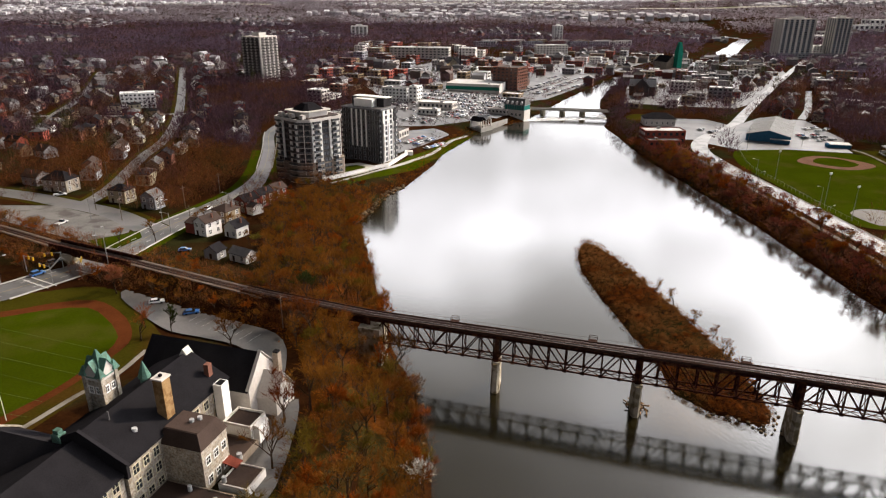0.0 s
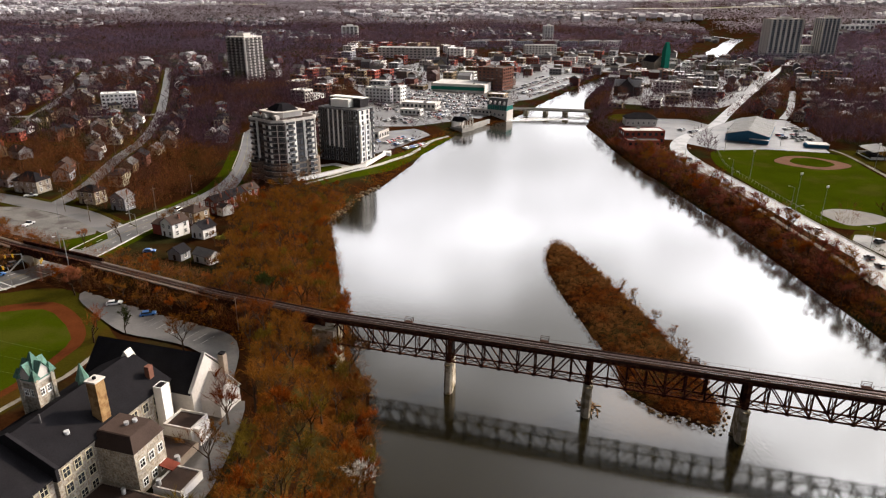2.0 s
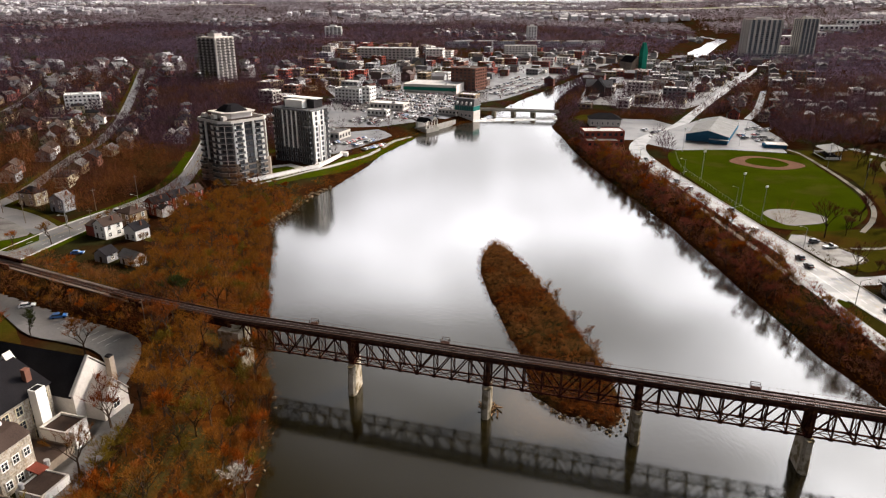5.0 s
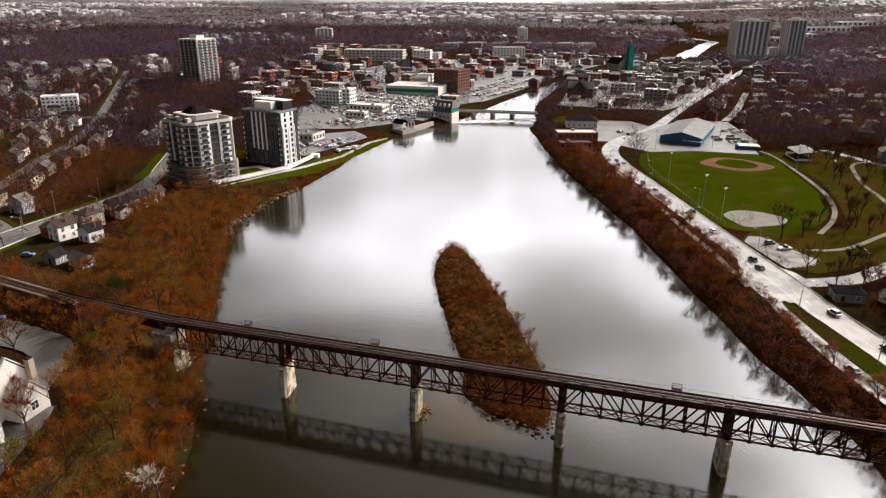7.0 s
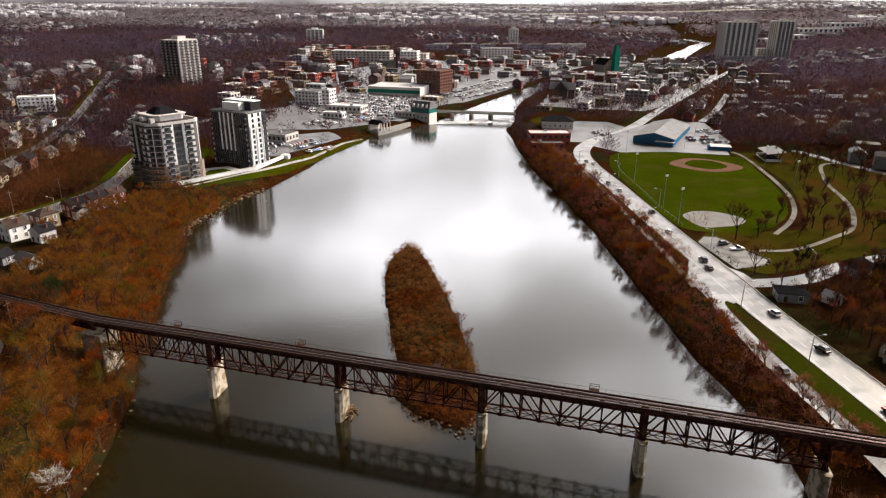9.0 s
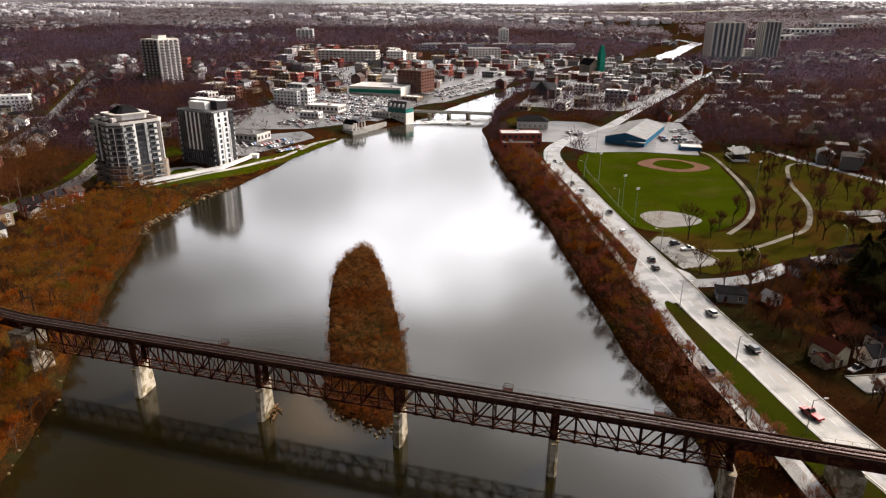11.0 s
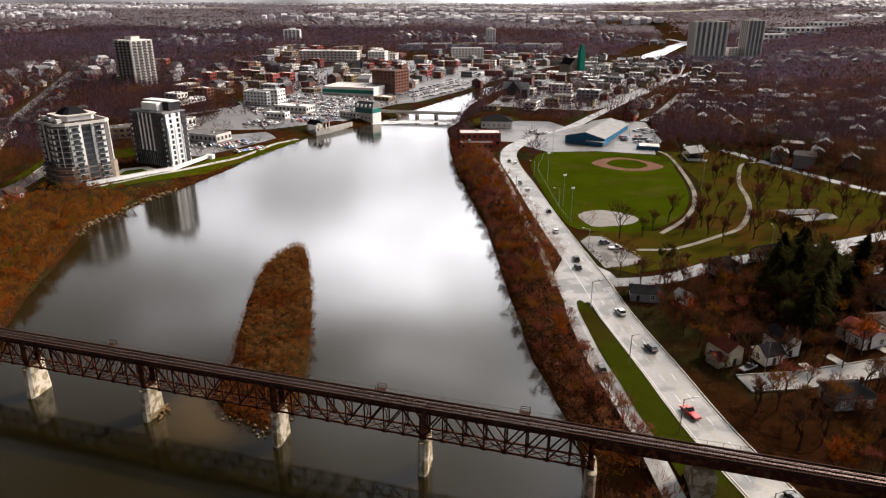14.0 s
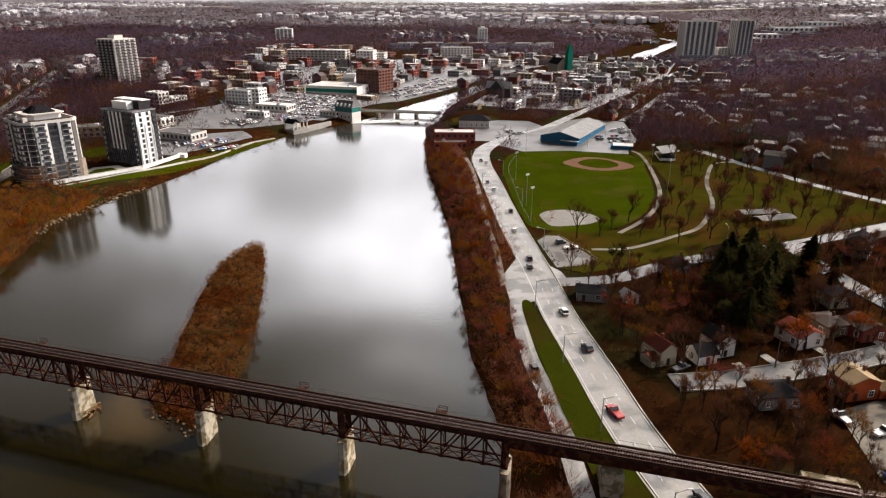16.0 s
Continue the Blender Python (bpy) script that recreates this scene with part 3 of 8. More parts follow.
drape("lawn", [(-150, 178), (-128, 184), (-116, 190), (-104, 188), (-90, 174), (-80, 161), (-76, 155), (-79, 146), (-84, 128), (-92, 105), (-105, 90), (-150, 85)], DRYGRASS, "rough grass round the running track", "grass", lift=0.12, soft=True)
ribbon("path", [(-95, 104), (-89.4, 117), (-85, 128.6), (-80.5, 137.6), (-78.5, 150)], 1.4, GRAVEL, "pale concrete path beside the school", "path", lift=0.22)
drape("running_track", [(-150, 163), (-129, 170), (-118, 177), (-107, 180), (-96.5, 173), (-89, 164), (-85.2, 156), (-85, 149), (-88, 134), (-94.5, 117), (-101, 105), (-112, 98), (-150, 98)], TRACKRED, "reddish dirt running track", "track", lift=0.2, soft=True)
drape("lawn", [(-150, 158), (-129, 165), (-117, 172), (-106.5, 174.5), (-98.5, 168.5), (-91.2, 160), (-88, 152), (-90.5, 134), (-97.5, 118), (-109, 105), (-150, 103)], GRASS, "green sports field inside the track", "grass", lift=0.27, soft=True)
drape("lawn", [(-61, 337), (-33, 373), (-22, 409), (-6, 450), (4, 476), (14, 493), (20, 489), (6, 450), (-7, 415), (-20, 382), (-36, 356), (-52, 334)], GRASS, "sloping riverside lawn with dry grass", "grass", lift=0.2)
drape("lawn", [(-62, 340), (-33, 374), (-22, 410), (-17, 408), (-30, 377), (-46, 355), (-57, 337)], GRASS, "green strip of lawn below the white wall", "grass", lift=0.26)
drape("parking_lot", [(-30, 412), (-16, 440), (2, 482), (-10, 500), (-45, 480), (-75, 440), (-60, 415)], ASPHALT, "grey parking lot with rows of cars", "parking lot", lift=0.2)
drape("parking_lot", [(-30, 560), (42, 552), (70, 600), (60, 690), (-5, 720), (-70, 640)], ASPHALT, "large grey town parking lot", "parking lot", lift=0.2)
drape("parking_lot", [(75, 640), (100, 670), (180, 830), (200, 900), (140, 880), (70, 720)], ASPHALT, "riverside parking lot full of cars", "parking lot", lift=0.2)

# ---- railway bridge ----
ax = Vector((151 + 21, 110 - 161.5, 0)).normalized()
side = Vector((-ax.y, ax.x, 0))
PIERS = [Vector((-21 + 34.4 * i, 161.5 - 10.3 * i, 0)) for i in range(6)]
DECK, CHORD_T, CHORD_B, HALF = 16.4, 15.35, 9.0, 1.75
bridge = tagged(new("railway_bridge"), "long rust-brown steel deck truss railway bridge on pale piers", "bridge")


def pier_mesh():
    bm = bmesh.new()
    lo = [(-1.2, -2.9), (-0.6, -3.9), (0.6, -3.9), (1.2, -2.9), (1.2, 2.9), (0.6, 3.9), (-0.6, 3.9), (-1.2, 2.9)]
    bm_prism(bm, lo, -2.5, 7.9, [(x * 0.84, y * 0.80) for x, y in lo])
    bm_prism(bm, [(x * 0.92, y * 0.86) for x, y in lo], 7.9, 8.45)
    return from_bm("pier", bm, PIERSTONE)


P_MESH = pier_mesh()
turn = math.atan2(ax.y, ax.x)
for i, p in enumerate(PIERS):
    if 1 <= i <= 5:
        o = part("pier", P_MESH, None, bridge, "pale weathered tapered concrete pier")
        o.matrix_basis = Matrix.Translation(p + Vector((0, 0, 0))) @ Matrix.Rotation(turn + 0.10, 4, "Z")
abut = part("abutment", prism([(-24, 158), (-18, 156), (-16.5, 163), (-22.5, 165.5)], 0, 13.9), PIERSTONE, bridge, "pale stone abutment among the trees")
for x0, y0, h in ((166.5 + 4, 105.3 - 1.2, 13.2),):
    part("pier", prism([(x0 - 2, y0 - 3), (x0 + 2, y0 - 4), (x0 + 3, y0 + 3), (x0 - 1, y0 + 4)], 4, h), PIERSTONE, bridge)
part("abutment", prism([(203, 90), (212, 87), (214, 96), (205, 99)], 6, 15.6), PIERSTONE, bridge)


def at(p, along, across, z):
    q = p + ax * along + side * across
    return Vector((q.x, q.y, z))


SPAN = (PIERS[1] - PIERS[0]).length
NP_ = 8
step_ = SPAN / NP_


def member(name, a, b, w, h, parent):
    part(name, beam(a, b, w, h), STEEL, parent)


for i in range(5):
    span = part("truss_span", beam(at(PIERS[i], 0, 0, CHORD_B + 0.1), at(PIERS[i], SPAN, 0, CHORD_B + 0.1), 0.12), STEEL, bridge)
    for sgn in (-1, 1):
        c = sgn * HALF
        member("bottom_chord", at(PIERS[i], 0.3, c, CHORD_B), at(PIERS[i], SPAN - 0.3, c, CHORD_B), 0.32, 0.36, span)
        member("top_chord", at(PIERS[i], 0.1, c, CHORD_T), at(PIERS[i], SPAN - 0.1, c, CHORD_T), 0.36, 0.45, span)
        for k in range(NP_ + 1):
            d = k * step_ + (0.55 if k == 0 else -0.55 if k == NP_ else 0)
            member("vertical", at(PIERS[i], d, c, CHORD_B), at(PIERS[i], d, c, CHORD_T), 0.30 if k % NP_ else 0.45, 0.30, span)
        for k in range(NP_):
            lo, hi = (k, k + 1) if (k == 0 or 4 <= k < NP_ - 1) else (k + 1, k)
            member("diagonal", at(PIERS[i], lo * step_, c, CHORD_B), at(PIERS[i], hi * step_, c, CHORD_T), 0.26, 0.30, span)
        for k in range(1, NP_):
            bm = bmesh.new()
            bm_box(bm, -0.45, 0.45, -0.2, 0.2, -0.4, 0.35, Matrix.Translation(at(PIERS[i], k * step_, c, CHORD_B)) @ Matrix.Rotation(turn, 4, "Z"))
            part("gusset", bm, STEEL, span)
    for k in range(NP_):
        for a, b in ((-HALF, HALF), (HALF, -HALF)):
            member("lateral_brace", at(PIERS[i], k * step_, a, CHORD_B), at(PIERS[i], (k + 1) * step_, b, CHORD_B), 0.16, 0.14, span)
        member("cross_strut", at(PIERS[i], (k + 0.02) * step_, -HALF, CHORD_B), at(PIERS[i], (k + 0.02) * step_, HALF, CHORD_B), 0.2, 0.2, span)
        for a, b in ((CHORD_B, CHORD_T), (CHORD_T, CHORD_B)):
            member("sway_brace", at(PIERS[i], k * step_ + 0.1, -HALF, a), at(PIERS[i], k * step_ + 0.1, HALF, b), 0.14, 0.14, span)
for p in PIERS:
    tower = part("bearing_tower", beam(at(p, 0, -HALF, 8.65), at(p, 0, HALF, 8.65), 1.3, 0.5), STEEL, bridge)
    for c in (-HALF, HALF):
        member("post", at(p, 0, c, 8.6), at(p, 0, c, 15.6), 0.5, 0.5, tower)
    member("brace", at(p, 0, -HALF, 9.0), at(p, 0, HALF, 15.0), 0.18, 0.18, tower)
    member("brace", at(p, 0, HALF, 9.0), at(p, 0, -HALF, 15.0), 0.18, 0.18, tower)


deck_line = [(-60, 177.9), (-53, 174.5), (-21, 161.5), (151, 110), (204, 94.1), (212, 91.7)]


def offset_line(line, off):
    out = []
    for i, (x, y) in enumerate(line):
        a, b = line[max(i - 1, 0)], line[min(i + 1, len(line) - 1)]
        d = Vector((b[0] - a[0], b[1] - a[1], 0)).normalized()
        out.append((x - d.y * off, y + d.x * off))
    return out


def sweep(name, line, off, w, z0, z1, material, parent, label=""):
    bm = bmesh.new()
    a, b = offset_line(line, off - w / 2), offset_line(line, off + w / 2)
    prev = None
    for p, q in zip(a, b):
        ring = [bm.verts.new((*p, z0)), bm.verts.new((*q, z0)), bm.verts.new((*q, z1)), bm.verts.new((*p, z1))]
        if prev:
            for k in range(4):
                bm.faces.new((prev[k], prev[(k + 1) % 4], ring[(k + 1) % 4], ring[k]))
        else:
            bm.faces.new(ring[::-1])
        prev = ring
    bm.faces.new(prev)
    bmesh.ops.recalc_face_normals(bm, faces=bm.faces[:])
    return part(name, bm, material, parent, label)


for off in (-HALF, HALF):
    sweep("stringer", [(-21, 161.5), (151, 110)], off, 0.5, CHORD_T + 0.2, DECK - 0.55, STEEL, bridge)
    sweep("plate_girder", [(151, 110), (170.5, 104.1), (206, 93.5)], off, 0.45, 14.0, DECK - 0.55, STEEL, bridge, "deep riveted plate girder")
    sweep("plate_girder", [(-55, 175.5), (-53, 174.5), (-21, 161.5)], off, 0.45, 14.0, DECK - 0.55, STEEL, bridge, "deep riveted plate girder")
for off in (-1.8, 1.8):
    sweep("guard_timber", deck_line, off, 0.3, DECK - 0.05, DECK + 0.22, TIMBER, bridge)
    sweep("side_walk", deck_line, off * 1.1, 0.3, DECK - 0.3, DECK - 0.08, TIMBER, bridge, "weathered plank edge walk")
for off in (-0.75, 0.75):
    sweep("rail", deck_line, off, 0.13, DECK + 0.0, DECK + 0.2, RAILSTEEL, bridge, "worn steel running rail")
    sweep("guard_rail", deck_line, off * 0.55, 0.1, DECK + 0.0, DECK + 0.16, RAILSTEEL, bridge)


def ties(name, line, z, gap, half, parent, size=(0.25, 0.26)):
    v, f = [], []
    for (x0, y0), (x1, y1) in zip(line[:-1], line[1:]):
        a, b = Vector((x0, y0, 0)), Vector((x1, y1, 0))
        d = (b - a).normalized()
        n = Vector((-d.y, d.x, 0))
        for k in range(int((b - a).length / gap)):
            p = a + d * (k + 0.5) * gap
            base = len(v)
            hl = half * random.uniform(0.96, 1.04)
            for s1 in (-1, 1):
                for s2 in (-1, 1):
                    for zz in (z - size[1], z):
                        q = p + d * s1 * size[0] / 2 + n * s2 * hl
                        v.append((q.x, q.y, zz))
            for q in ((0, 1, 3, 2), (4, 6, 7, 5), (0, 4, 5, 1), (2, 3, 7, 6), (1, 5, 7, 3)):
                f.append(tuple(base + i for i in q))
    ob = new(name, mesh_np(name, v, f, TIMBER))
    if parent:
        ob.parent = parent
    ob["kind"] = "stuff"
    return ob


ties("timber_deck", deck_line, DECK, 0.52, 1.75, bridge)
# hand railing and the refuge platforms along one side
for off in (2.1,):
    for z in (1.0,):
        sweep("railing_bar", deck_line, off, 0.03, DECK + z - 0.02, DECK + z + 0.02, STEEL, bridge)
    post = beam((0, 0, 0), (0, 0, 1.05), 0.05)
    post_mesh = from_bm("railing_post", post, STEEL)
    for k in range(0, 74):
        d = k * 3.0 - 3
        q = at(PIERS[0], d, off, DECK - 0.1)
        part("railing_post", post_mesh, None, bridge).location = q
for d in (23.5, 60.0, 96.0, 132.5, 165.0):
    plat = part("refuge_platform", box(-1.1, 1.1, 0, 1.5, -0.15, 0.0), TIMBER, bridge, "small railed refuge platform on the bridge side")
    plat.matrix_basis = Matrix.Translation(at(PIERS[0], d, 2.0, DECK)) @ Matrix.Rotation(turn, 4, "Z")
    for x in (-1.05, 1.05):
        for y in (0.1, 1.45):
            part("rail_post", box(x - 0.05, x + 0.05, y - 0.05, y + 0.05, 0, 1.15), STEEL, plat)
    for z in (0.6, 1.1):
        part("rail_bar", box(-1.1, 1.1, 1.4, 1.48, z - 0.05, z + 0.05), TIMBER, plat)

# ---- where things may stand ----
def inside(x, y, poly):
    x, y = np.asarray(x), np.asarray(y)
    hit = np.zeros(x.shape, bool)
    px, py = zip(*poly)
    j = len(poly) - 1
    for i in range(len(poly)):
        cond = (py[i] > y) != (py[j] > y)
        with np.errstate(divide="ignore", invalid="ignore"):
            cross = (px[j] - px[i]) * (y - py[i]) / (py[j] - py[i] + 1e-12) + px[i]
        hit ^= cond & (x < cross)
        j = i
    return hit


def free(x, y, margin=1.5, spots=True):
    """Which of these places are clear of roads, lots, buildings and water."""
    x, y = np.asarray(x, float), np.asarray(y, float)
    ok = shore(x, y) > 1.0
    for line, half in BARE_LINES:
        ok &= to_line(x, y, line) > half + margin
    for poly in BARE_PATCHES:
        ok &= ~inside(x, y, poly)
    ok &= to_line(x, y, RAIL) > 4.5
    if spots:
        for sx, sy, r in BARE_SPOTS:
            ok &= (np.abs(x - sx) > r + margin) | (np.abs(y - sy) > r + margin)
    return ok


def scatter(n, x0, x1, y0, y1, test, gap):
    """Random places in a rectangle that pass a test and keep apart."""
    out, cell = [], {}
    xs, ys = np.random.uniform(x0, x1, n), np.random.uniform(y0, y1, n)
    ok = test(xs, ys)
    for x, y in zip(xs[ok], ys[ok]):
        k = (int(x // gap), int(y // gap))
        if any(math.hypot(x - a, y - b) < gap for i in (-1, 0, 1) for j in (-1, 0, 1) for a, b in cell.get((k[0] + i, k[1] + j), ())):
            continue
        cell.setdefault(k, []).append((x, y))
        out.append((float(x), float(y)))
    return out



# ---- building materials ----
GLASS = mat("dark_window_glass", (0.018, 0.022, 0.028), rough=0.12, vary=0.4, spec=0.6)
WHITE = mat("white_paint", (0.72, 0.71, 0.69), rough=0.6, vary=0.10, scale=0.3, fine=2.0)
PRECAST = mat("pale_precast_panel", (0.50, 0.47, 0.44), rough=0.8, vary=0.14, scale=0.3, fine=2.0)
# Walls behind balconies; the shade of the recesses is put into this dark colour.
RECESSWALL = mat("recess_shade_cladding", (0.10, 0.09, 0.085), rough=0.85, vary=0.25, scale=0.5, fine=2.5)
SLATEBLUE = mat("blue_grey_curtain_wall", (0.20, 0.22, 0.25), rough=0.4, spec=0.4, vary=0.2)
STONETAN = mat("tan_stone_cladding", (0.20, 0.165, 0.135), rough=0.9, vary=0.25, scale=0.5, fine=2.5, bump=0.3)
CHARCOAL = mat("charcoal_brick", (0.045, 0.042, 0.045), rough=0.85, vary=0.3, scale=0.4, fine=3.0)
LIMESTONE = mat("rubble_limestone", (0.33, 0.30, 0.255), rough=0.9, vary=0.45, scale=0.9, fine=2.2, bump=0.6, bump_scale=2.5, second=(0.24, 0.195, 0.145), second_amount=0.45, second_scale=2.4)
SLATE = mat("dark_shingle_roof", (0.017, 0.016, 0.018), rough=0.9, vary=0.3, scale=0.3, fine=4.0, bump=0.3)
BROWNROOF = mat("brown_shingle_roof", (0.042, 0.028, 0.023), spec=0.08, rough=0.8, vary=0.3, scale=0.3, fine=4.0)
REDROOF = mat("red_shingle_roof", (0.13, 0.037, 0.026), rough=0.9, vary=0.3, scale=0.3, fine=4.0)
PALEROOF = mat("pale_membrane_roof", (0.52, 0.51, 0.51), rough=0.7, vary=0.3, scale=0.1, fine=1.0)
GREYROOF = mat("grey_gravel_roof", (0.10, 0.096, 0.097), spec=0.12, rough=0.7, vary=0.3, scale=0.2, fine=1.5)
METALROOF = mat("ribbed_metal_roof", (0.33, 0.335, 0.34), rough=0.5, vary=0.2, scale=0.2, fine=1.5)
COPPER = mat("green_copper", (0.085, 0.165, 0.135), rough=0.7, vary=0.35, scale=0.8, fine=4.0, second=(0.06, 0.10, 0.08), second_amount=0.4, second_scale=0.8)
REDBRICK = mat("red_brick", (0.21, 0.055, 0.04), rough=0.9, vary=0.25, scale=0.5, fine=5.0)
BROWNBRICK = mat("brown_brick", (0.16, 0.075, 0.055), rough=0.9, vary=0.2, scale=0.5, fine=5.0)
TANBRICK = mat("buff_brick", (0.22, 0.165, 0.105), rough=0.9, vary=0.25, scale=0.5, fine=5.0)
GREYSIDE = mat("grey_siding", (0.22, 0.225, 0.24), rough=0.7, vary=0.2)
BLUEPAINT = mat("blue_cladding", (0.035, 0.12, 0.21), rough=0.6, vary=0.2)
TEAL = mat("teal_glazing", (0.03, 0.16, 0.14), rough=0.3, vary=0.2)
NETTING = mat("green_scaffold_netting", (0.015, 0.17, 0.12), rough=0.8, vary=0.2)
ORANGEWALL = mat("orange_red_siding", (0.40, 0.085, 0.03), rough=0.7, vary=0.2)
CREAM = mat("cream_siding", (0.40, 0.36, 0.26), rough=0.7, vary=0.15)
CHIMBRICK = mat("weathered_yellow_brick", (0.23, 0.145, 0.07), rough=0.9, vary=0.3, scale=0.8, fine=4.0, second=(0.16, 0.09, 0.04), second_amount=0.5, second_scale=0.6)


def thing(name, x, y, z, turn_deg, label, category, group="", spot=0.0):
    e = tagged(new(name), label, category, group)
    e.matrix_basis = pose(x, y, z, 0, 0, turn_deg)
    if spot:
        BARE_SPOTS.append((x, y, spot))
    return e


def gable_bm(x0, x1, y0, y1, eave, ridge, over=0.4, thick=0.25, along="y"):
    """A pitched roof as a folded slab with overhang; its ridge runs along y or x."""
    bm = bmesh.new()
    flip = along == "x"
    a0, a1, b0, b1 = (y0, y1, x0, x1) if flip else (x0, x1, y0, y1)
    mid = (a0 + a1) / 2
    slope = (ridge - eave) / (mid - a0)
    prof = [(a0 - over, eave - over * slope), (mid, ridge), (a1 + over, eave - over * slope)]
    rows = []
    for b in (b0 - over, b1 + over):
        row = []
        for a, z in prof:
            row.append(((b, a) if flip else (a, b)) + (z,))
        for a, z in reversed(prof):
            row.append(((b, a) if flip else (a, b)) + (z + thick,))
        rows.append([bm.verts.new(q) for q in row])
    n = len(rows[0])
    for i in range(n):
        bm.faces.new((rows[0][i], rows[0][(i + 1) % n], rows[1][(i + 1) % n], rows[1][i]))
    for r in rows:
        bm.faces.new((r[0], r[1], r[4], r[5]))
        bm.faces.new((r[1], r[2], r[3], r[4]))
    bmesh.ops.recalc_face_normals(bm, faces=bm.faces[:])
    return bm


def gable_wall_bm(x0, x1, y0, y1, z0, eave, ridge, along="y"):
    bm = bmesh.new()
    flip = along == "x"
    a0, a1, b0, b1 = (y0, y1, x0, x1) if flip else (x0, x1, y0, y1)
    prof = [(a0, z0), (a1, z0), (a1, eave), ((a0 + a1) / 2, ridge), (a0, eave)]
    rows = [[bm.verts.new(((b, a) if flip else (a, b)) + (z,)) for a, z in prof] for b in (b0, b1)]
    for i in range(5):
        bm.faces.new((rows[0][i], rows[0][(i + 1) % 5], rows[1][(i + 1) % 5], rows[1][i]))
    bm.faces.new(rows[0])
    bm.faces.new(rows[1])
    bmesh.ops.recalc_face_normals(bm, faces=bm.faces[:])
    return bm


def hip_bm(x0, x1, y0, y1, eave, ridge, over=0.4, inset=None):
    bm = bmesh.new()
    x0, x1, y0, y1 = x0 - over, x1 + over, y0 - over, y1 + over
    w, d = x1 - x0, y1 - y0
    ins = inset if inset is not None else min(w, d) / 2 * 0.98
    lo = [bm.verts.new(q) for q in ((x0, y0, eave), (x1, y0, eave), (x1, y1, eave), (x0, y1, eave))]
    lo2 = [bm.verts.new(q) for q in ((x0, y0, eave + 0.2), (x1, y0, eave + 0.2), (x1, y1, eave + 0.2), (x0, y1, eave + 0.2))]
    hi = [bm.verts.new(q) for q in ((x0 + ins, y0 + ins, ridge), (x1 - ins, y0 + ins, ridge), (x1 - ins, y1 - ins, ridge), (x0 + ins, y1 - ins, ridge))]
    for i in range(4):
        j = (i + 1) % 4
        bm.faces.new((lo[i], lo[j], lo2[j], lo2[i]))
        bm.faces.new((lo2[i], lo2[j], hi[j], hi[i]))
    bm.faces.new(hi)
    bm.faces.new(lo[::-1])
    return bm


def window_mesh(w, h, frame_mat=None, depth=0.14, bars=True):
    """A window in one piece: a proud frame and dark glass set back in it. Local x along the wall, y outward."""
    bm = bmesh.new()
    f = 0.13
    ring = lambda a, b, y: [bm.verts.new((x, y, z)) for x, z in ((-a, h / 2 - b), (a, h / 2 - b), (a, h / 2 + b), (-a, h / 2 + b))]
    rows = [ring(w / 2 + f, h / 2 + f, -0.02), ring(w / 2 + f, h / 2 + f, depth), ring(w / 2 - f * 0.4, h / 2 - f * 0.4, depth), ring(w / 2 - f * 0.4, h / 2 - f * 0.4, depth * 0.25)]
    for a, b in zip(rows[:-1], rows[1:]):
        for k in range(4):
            bm.faces.new((a[k], a[(k + 1) % 4], b[(k + 1) % 4], b[k])).material_index = 1
    bm.faces.new(rows[3])
    bmesh.ops.recalc_face_normals(bm, faces=bm.faces[:])
    if bars:
        k0 = len(bm.faces)
        bm_box(bm, -0.04, 0.04, depth * 0.25, depth * 0.6, 0, h)
        bm_box(bm, -w / 2, w / 2, depth * 0.25, depth * 0.6, h * 0.55 - 0.04, h * 0.55 + 0.04)
        bm.faces.ensure_lookup_table()
        for q in bm.faces[k0:]:
            q.material_index = 1
    me = from_bm("window", bm, GLASS)
    me.materials.append(frame_mat or WHITE)
    return me


def face_frame(x, y, ang):
    """Local frame of a wall: x along it, y outward at the angle ang (degrees)."""
    return Matrix.Translation((x, y, 0)) @ Matrix.Rotation(radians(ang - 90), 4, "Z")


def put(mesh, name, parent, m, u, z, out=0.0, label=""):
    o = part(name, mesh, None, parent, label)
    o.matrix_basis = m @ Matrix.Translation((u, out, z))
    return o


WIN_S, WIN_M, WIN_L = window_mesh(0.95, 1.4), window_mesh(1.3, 1.7), window_mesh(1.9, 2.1)
DOOR_BM = box(-0.5, 0.5, 0, 0.1, 0, 2.05)
DOOR_MESH = from_bm("door", DOOR_BM, BROWNROOF)


WIN_D = window_mesh(1.5, 2.0, CREAM)


